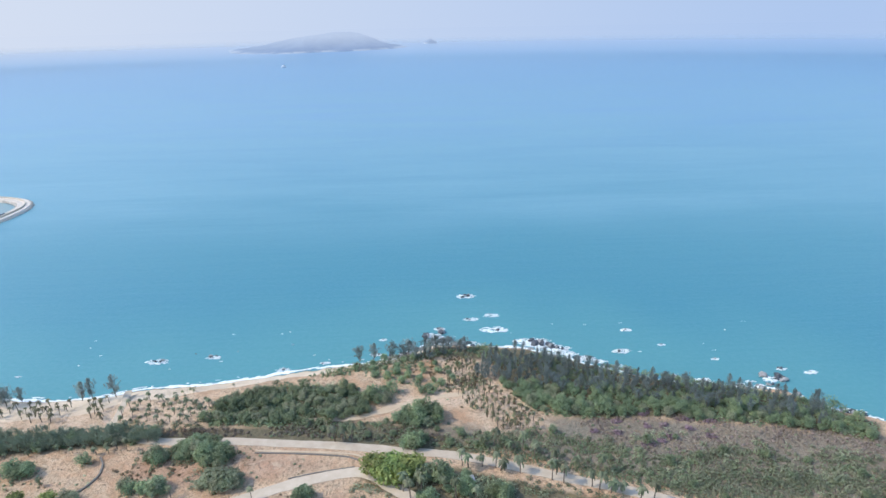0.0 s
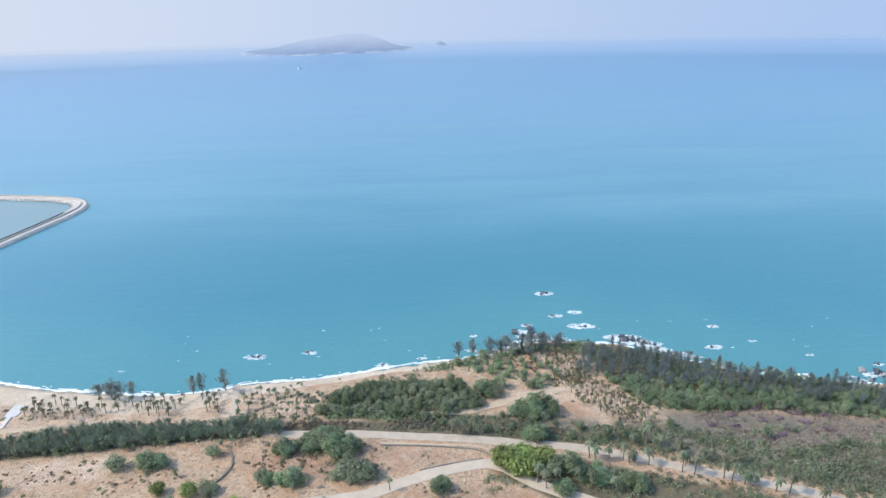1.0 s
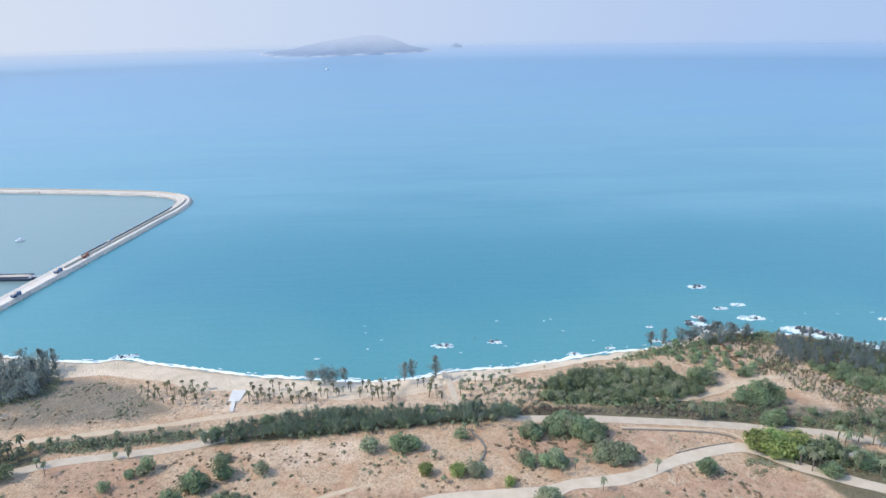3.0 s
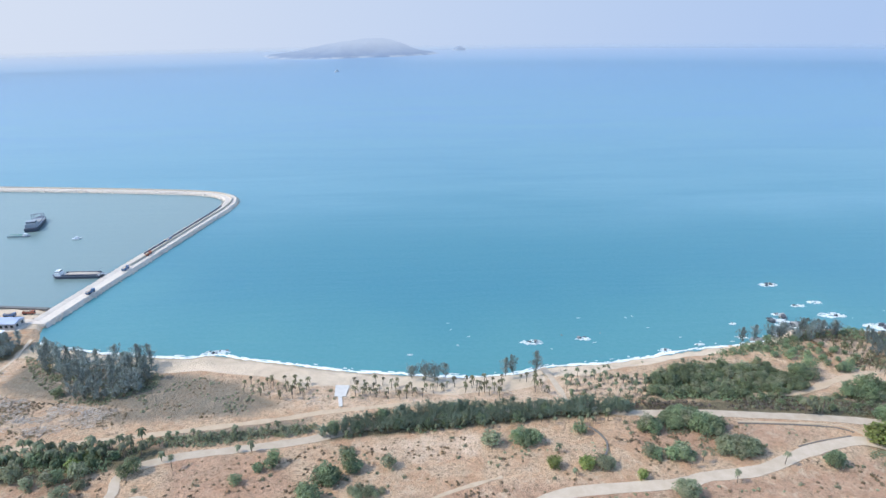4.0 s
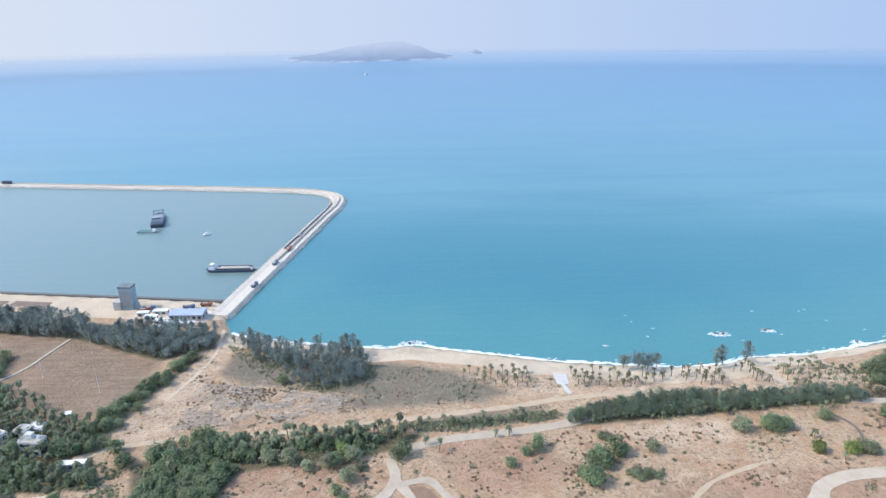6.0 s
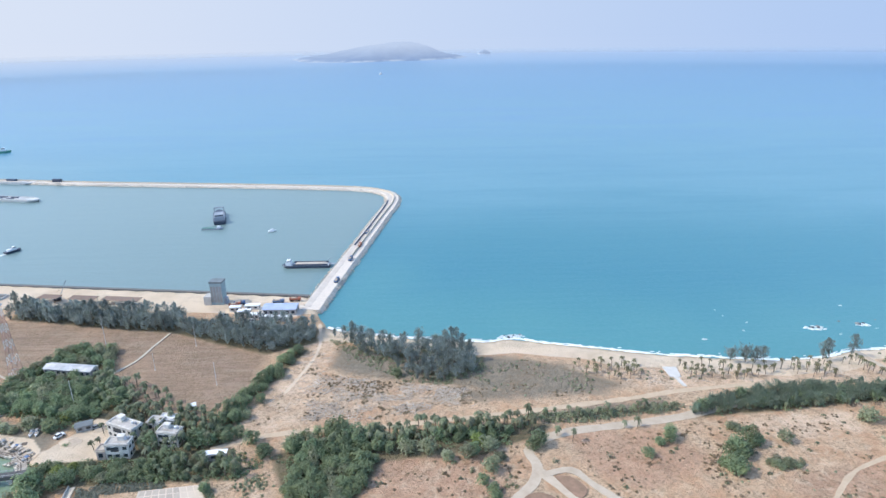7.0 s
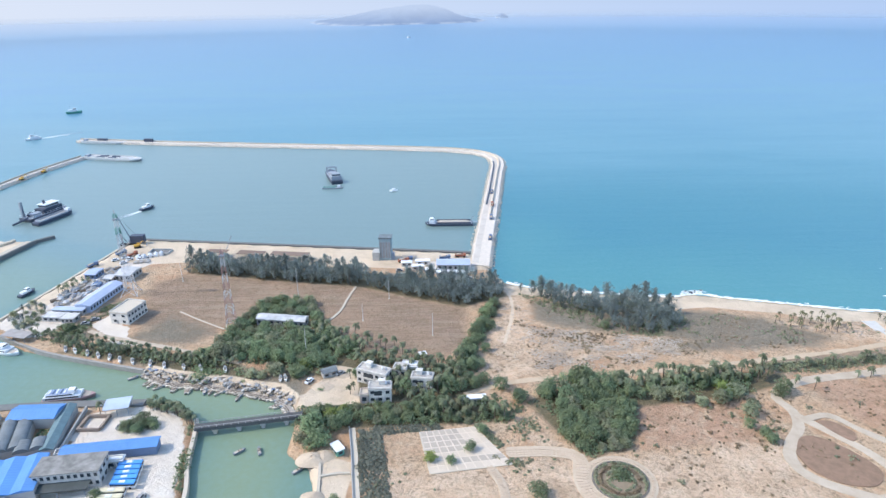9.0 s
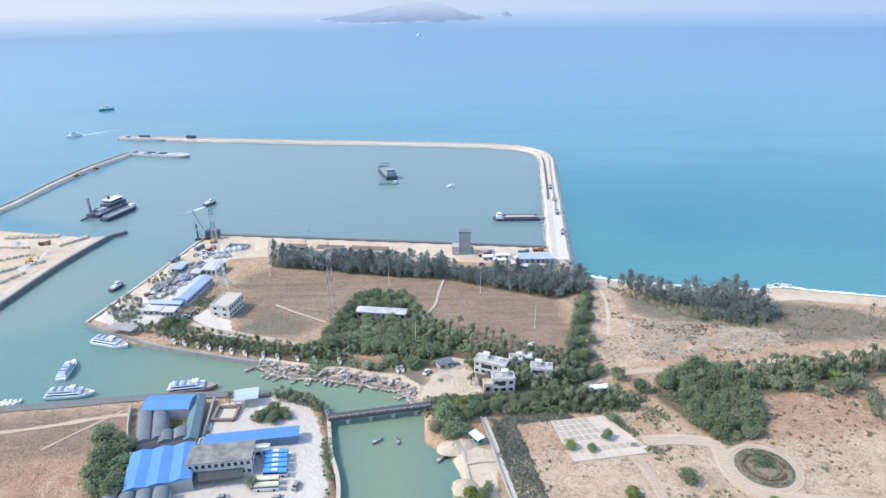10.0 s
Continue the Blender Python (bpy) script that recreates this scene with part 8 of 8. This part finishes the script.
# fishing harbour: rows of small boats
def skiff(mat, cabin, label):
    ob = thing("fishing_skiff", 0, 0, 0, 0, label, "boat", "moored fishing boats")
    part("hull", hull(3.4, 1.0, 0.55, 0.4, 0.12, 0.25), mat, ob)
    part("deck", Mesh().box(-1.4, 0.9, -0.38, 0.38, 0.5, 0.6), DECK, ob)
    if cabin:
        part("cabin", Mesh().box(-1.2, -0.1, -0.36, 0.36, 0.58, 1.2, taper=0.08), GREYWALL, ob)
    else:
        part("thwart", Mesh().box(-0.3, 0.0, -0.36, 0.36, 0.58, 0.7), BARK, ob)
        part("thwart", Mesh().box(0.4, 0.65, -0.34, 0.34, 0.58, 0.7), BARK, ob)
    return ob


PALEWOOD = paint("bleached_boat_wood", (0.46, 0.405, 0.335), 0.8, var=0.5, scale=2.0, rand=0.5)
CREAMWOOD = paint("cream_boat_paint", (0.68, 0.61, 0.50), 0.7, var=0.4, scale=2.0, rand=0.4)
SLATE = paint("grey_blue_boat_paint", (0.25, 0.28, 0.30), 0.7, var=0.4, rand=0.4)
berth = glide([(-437.6, 156.0), (-430.2, 151.4), (-424, 149.4), (-418, 148.8), (-411, 147.6), (-404, 145.5), (-398, 143.5), (-392.6, 141.9), (-388.8, 138.8), (-386.4, 134.4)], 0.82)
left, right = sides_of(berth, 1.0)
kinds_of = [([], skiff(PALEWOOD, False, "bleached wooden fishing skiff moored at the bank")), ([], skiff(SLATE, True, "grey fishing boat with a cabin moored at the bank")), ([], skiff(CREAMWOOD, False, "cream painted fishing skiff moored at the bank"))]
rnd = random.Random(33)
for i, (p, l) in enumerate(zip(berth, left)):
    n = l - p
    heading = math.degrees(math.atan2(-n.y, -n.x))
    rows = (0,) if i < 6 or rnd.random() < 0.72 else (0, 1)
    for row in rows:
        q = p + n * (-0.15 - 2.3 * row + rnd.uniform(-0.45, 0.35))
        kinds_of[rnd.choice((0, 0, 0, 1, 2, 2, 2, 2))][0].append((q.x, q.y, heading + rnd.uniform(-16, 16)))
for places, ob in kinds_of:
    put_down(ob, places, 0.05)
white_skiff = skiff(BOATWHITE, True, "white open boat drawn up below the palms")
put_down(white_skiff, [(-469.5, 169.2, -62), (-465.6, 168.0, -55), (-460.7, 166.4, -66), (-452.0, 163.6, -70), (-443.3, 161.0, -60), (-437.0, 159.7, -75), (-425.4, 157.5, -64), (-419.6, 156.5, -58), (-411.5, 155.5, -70), (-392.7, 150.1, -80), (-391.2, 150.3, -70), (-448, 162.2, -64), (-456.4, 165.0, -60), (-432, 158.4, -68)], 1.62)
put_down(skiff(SLATE, False, "small grey rowing boat on the green river"), [(-396.6, 118.8, 40), (-391.4, 118.9, 110), (-379.6, 111.4, 45), (-440.2, 154.0, 40)], 0.05)
rnd = random.Random(44)
bank = glide([(-436, 157.8), (-428, 153.8), (-418, 151.6), (-408, 150.0), (-400, 147.0), (-392, 144.8), (-387, 140.8)], 1.0)
for i, p in enumerate(bank):
    s = thing("market_shelter", p.x + rnd.uniform(-0.5, 0.5), p.y + rnd.uniform(-1.9, 0.1), 1.0, rnd.uniform(-50, 10), "low patched tarpaulin shelter on the fishing bank", "shelter", "fishing shelters")
    w, d, h = rnd.uniform(0.4, 0.9), rnd.uniform(0.35, 0.7), rnd.uniform(0.55, 1.0)
    part("cover", Mesh().box(-w, w, -d, d, h, h + 0.22, taper=0.3), rnd.choice([CARGO, BLUEBOX, DECK, DECK, DECK, PALEWOOD, GREYROOF, RUBBLE]), s)
    for sx in (-1, 1):
        for sy in (-1, 1):
            part("post", Mesh().tube((sx * w * 0.85, sy * d * 0.85, -0.3), (sx * w * 0.85, sy * d * 0.85, h + 0.04), 0.05, None, 4), BARK, s)
for i, p in enumerate(glide([(-437, 158.6), (-428, 155.2), (-418, 152.8), (-408, 151), (-400, 148.4), (-392, 146)], 0.62)):
    c = thing("crate", p.x + rnd.uniform(-0.4, 0.4), p.y + rnd.uniform(-3.6, 0.6), 1.1, rnd.uniform(0, 90), "weathered fish crate lying on the bank", "crate", "fish crates")
    k = rnd.uniform(0.25, 0.55)
    part("body", Mesh().box(-k * 1.3, k * 1.3, -k, k, -0.1, k), rnd.choice([DECK, PALEWOOD, SLATE, GREYWALL, BARK]), c)
    part("rim", Mesh().box(-k * 1.36, k * 1.36, -k * 1.06, k * 1.06, k * 0.8, k * 0.95), BARK, c)

# harbour yard: boats ashore, containers and shelters
rnd = random.Random(21)
ashore = []
for i in range(150):
    t = rnd.random()
    x, y = -491 + 8 * t + rnd.uniform(-4.6, 4.6), 203 + 34 * t + rnd.uniform(-2, 2)
    if x > -481.2 or (abs(x + 490) < 4.2 and abs(y - 229.8) < 5.4) or any((x - a) ** 2 + (y - b) ** 2 < 2.5 for a, b, _ in ashore):
        continue
    ashore.append((x, y, 68 + rnd.uniform(-25, 25)))
dry_boats = [x for i, x in enumerate(ashore) if i % 2]
put_down(skiff(BOATWHITE, True, "white fishing boat laid up ashore in the yard"), dry_boats[::2], 1.62)
put_down(skiff(PALEWOOD, True, "bleached fishing boat laid up ashore in the yard"), dry_boats[1::2], 1.62)
for i, (x, y, turn) in enumerate(ashore[::2]):
    if i % 3:
        c = thing("container", x, y, 1.5, turn, "weathered container stored on the harbour yard", "container", "stored containers")
        part("body", Mesh().box(-1.5, 1.5, -0.6, 0.6, -0.06, 1.15), rnd.choice([BLUEBOX, TIPROOF, GREYWALL, STEEL, SLATE, PALEWOOD, BARK]), c)
        part("door", Mesh().box(1.48, 1.54, -0.55, 0.55, 0.08, 1.08), STEEL, c)
    else:
        c = thing("tent", x, y, 1.5, turn, "grey pitched tarpaulin shelter in the yard", "tent", "yard shelters")
        part("cover", Mesh().box(-1.3, 1.3, -1.0, 1.0, 1.0, 1.6, taper=0.7), rnd.choice([GREYROOF, TIPROOF, PALEROOF]), c)
        for sx in (-1, 1):
            for sy in (-1, 1):
                part("post", Mesh().tube((sx * 1.2, sy * 0.9, -0.1), (sx * 1.2, sy * 0.9, 1.05), 0.05, None, 5), STEEL, c)
for i, (x, y) in enumerate(((-479.4, 247.6), (-477.2, 249.0), (-475.0, 250.2), (-472.8, 251.4), (-470.8, 252.2))):
    c = thing("silo", x, y, 1.45, 0, "squat white tank with a conical top", "tank", "white tanks")
    part("shell", Mesh().tube((0, 0, -0.1), (0, 0, 1.5), 0.95, 0.95, 10), BOATWHITE, c)
    part("cone", Mesh().tube((0, 0, 1.5), (0, 0, 2.3), 0.98, 0.15, 10), BOATWHITE, c)
for i in range(9):
    x, y = -478.5 + 1.35 * (i % 5) + rnd.uniform(-0.4, 0.4), 243.2 + 2.2 * (i // 5) + 0.25 * (i % 5)
    c = thing("pallet_stack", x, y, 1.45, rnd.uniform(-20, 20), "stack of pale boards beside the tanks", "stack", "board stacks")
    for j in range(3):
        part("board_layer", Mesh().box(-0.6, 0.6, -0.9, 0.9, -0.05 + j * 0.3, 0.2 + j * 0.3), PALEWOOD if (i + j) % 2 else GREYWALL, c)
DARKWEED = foliage("dark_weeds", (0.22, 0.235, 0.185), (0.29, 0.305, 0.24), (0.27, 0.285, 0.215))
scrub("weed_strip", "dark dense strip of low weeds beside the white wall", [[(-365.6, 125.2), (-359.6, 122.8), (-356.6, 108), (-354.6, 92), (-361.4, 92), (-363.2, 105)], [(-362, 122.6), (-361.6, 127), (-344, 127.6), (-343, 125.2), (-350, 124.4)]], 0.95, 520, DARKWEED, 0.7, 150, "full", 0.5)
scrub("scrub", "low green bushes between sheds and the white building", [[(-479, 179), (-474, 188), (-471, 203), (-467, 206), (-466.4, 197), (-471, 188), (-465, 180), (-471, 174)]], 1.4, 110, LEAF, 0.75, 226, True, 0.5)
plant("tree", [(-9, 137.5), (-3, 138), (-8, 133.5), (-2, 134)], 87, 0.5, 0.7)
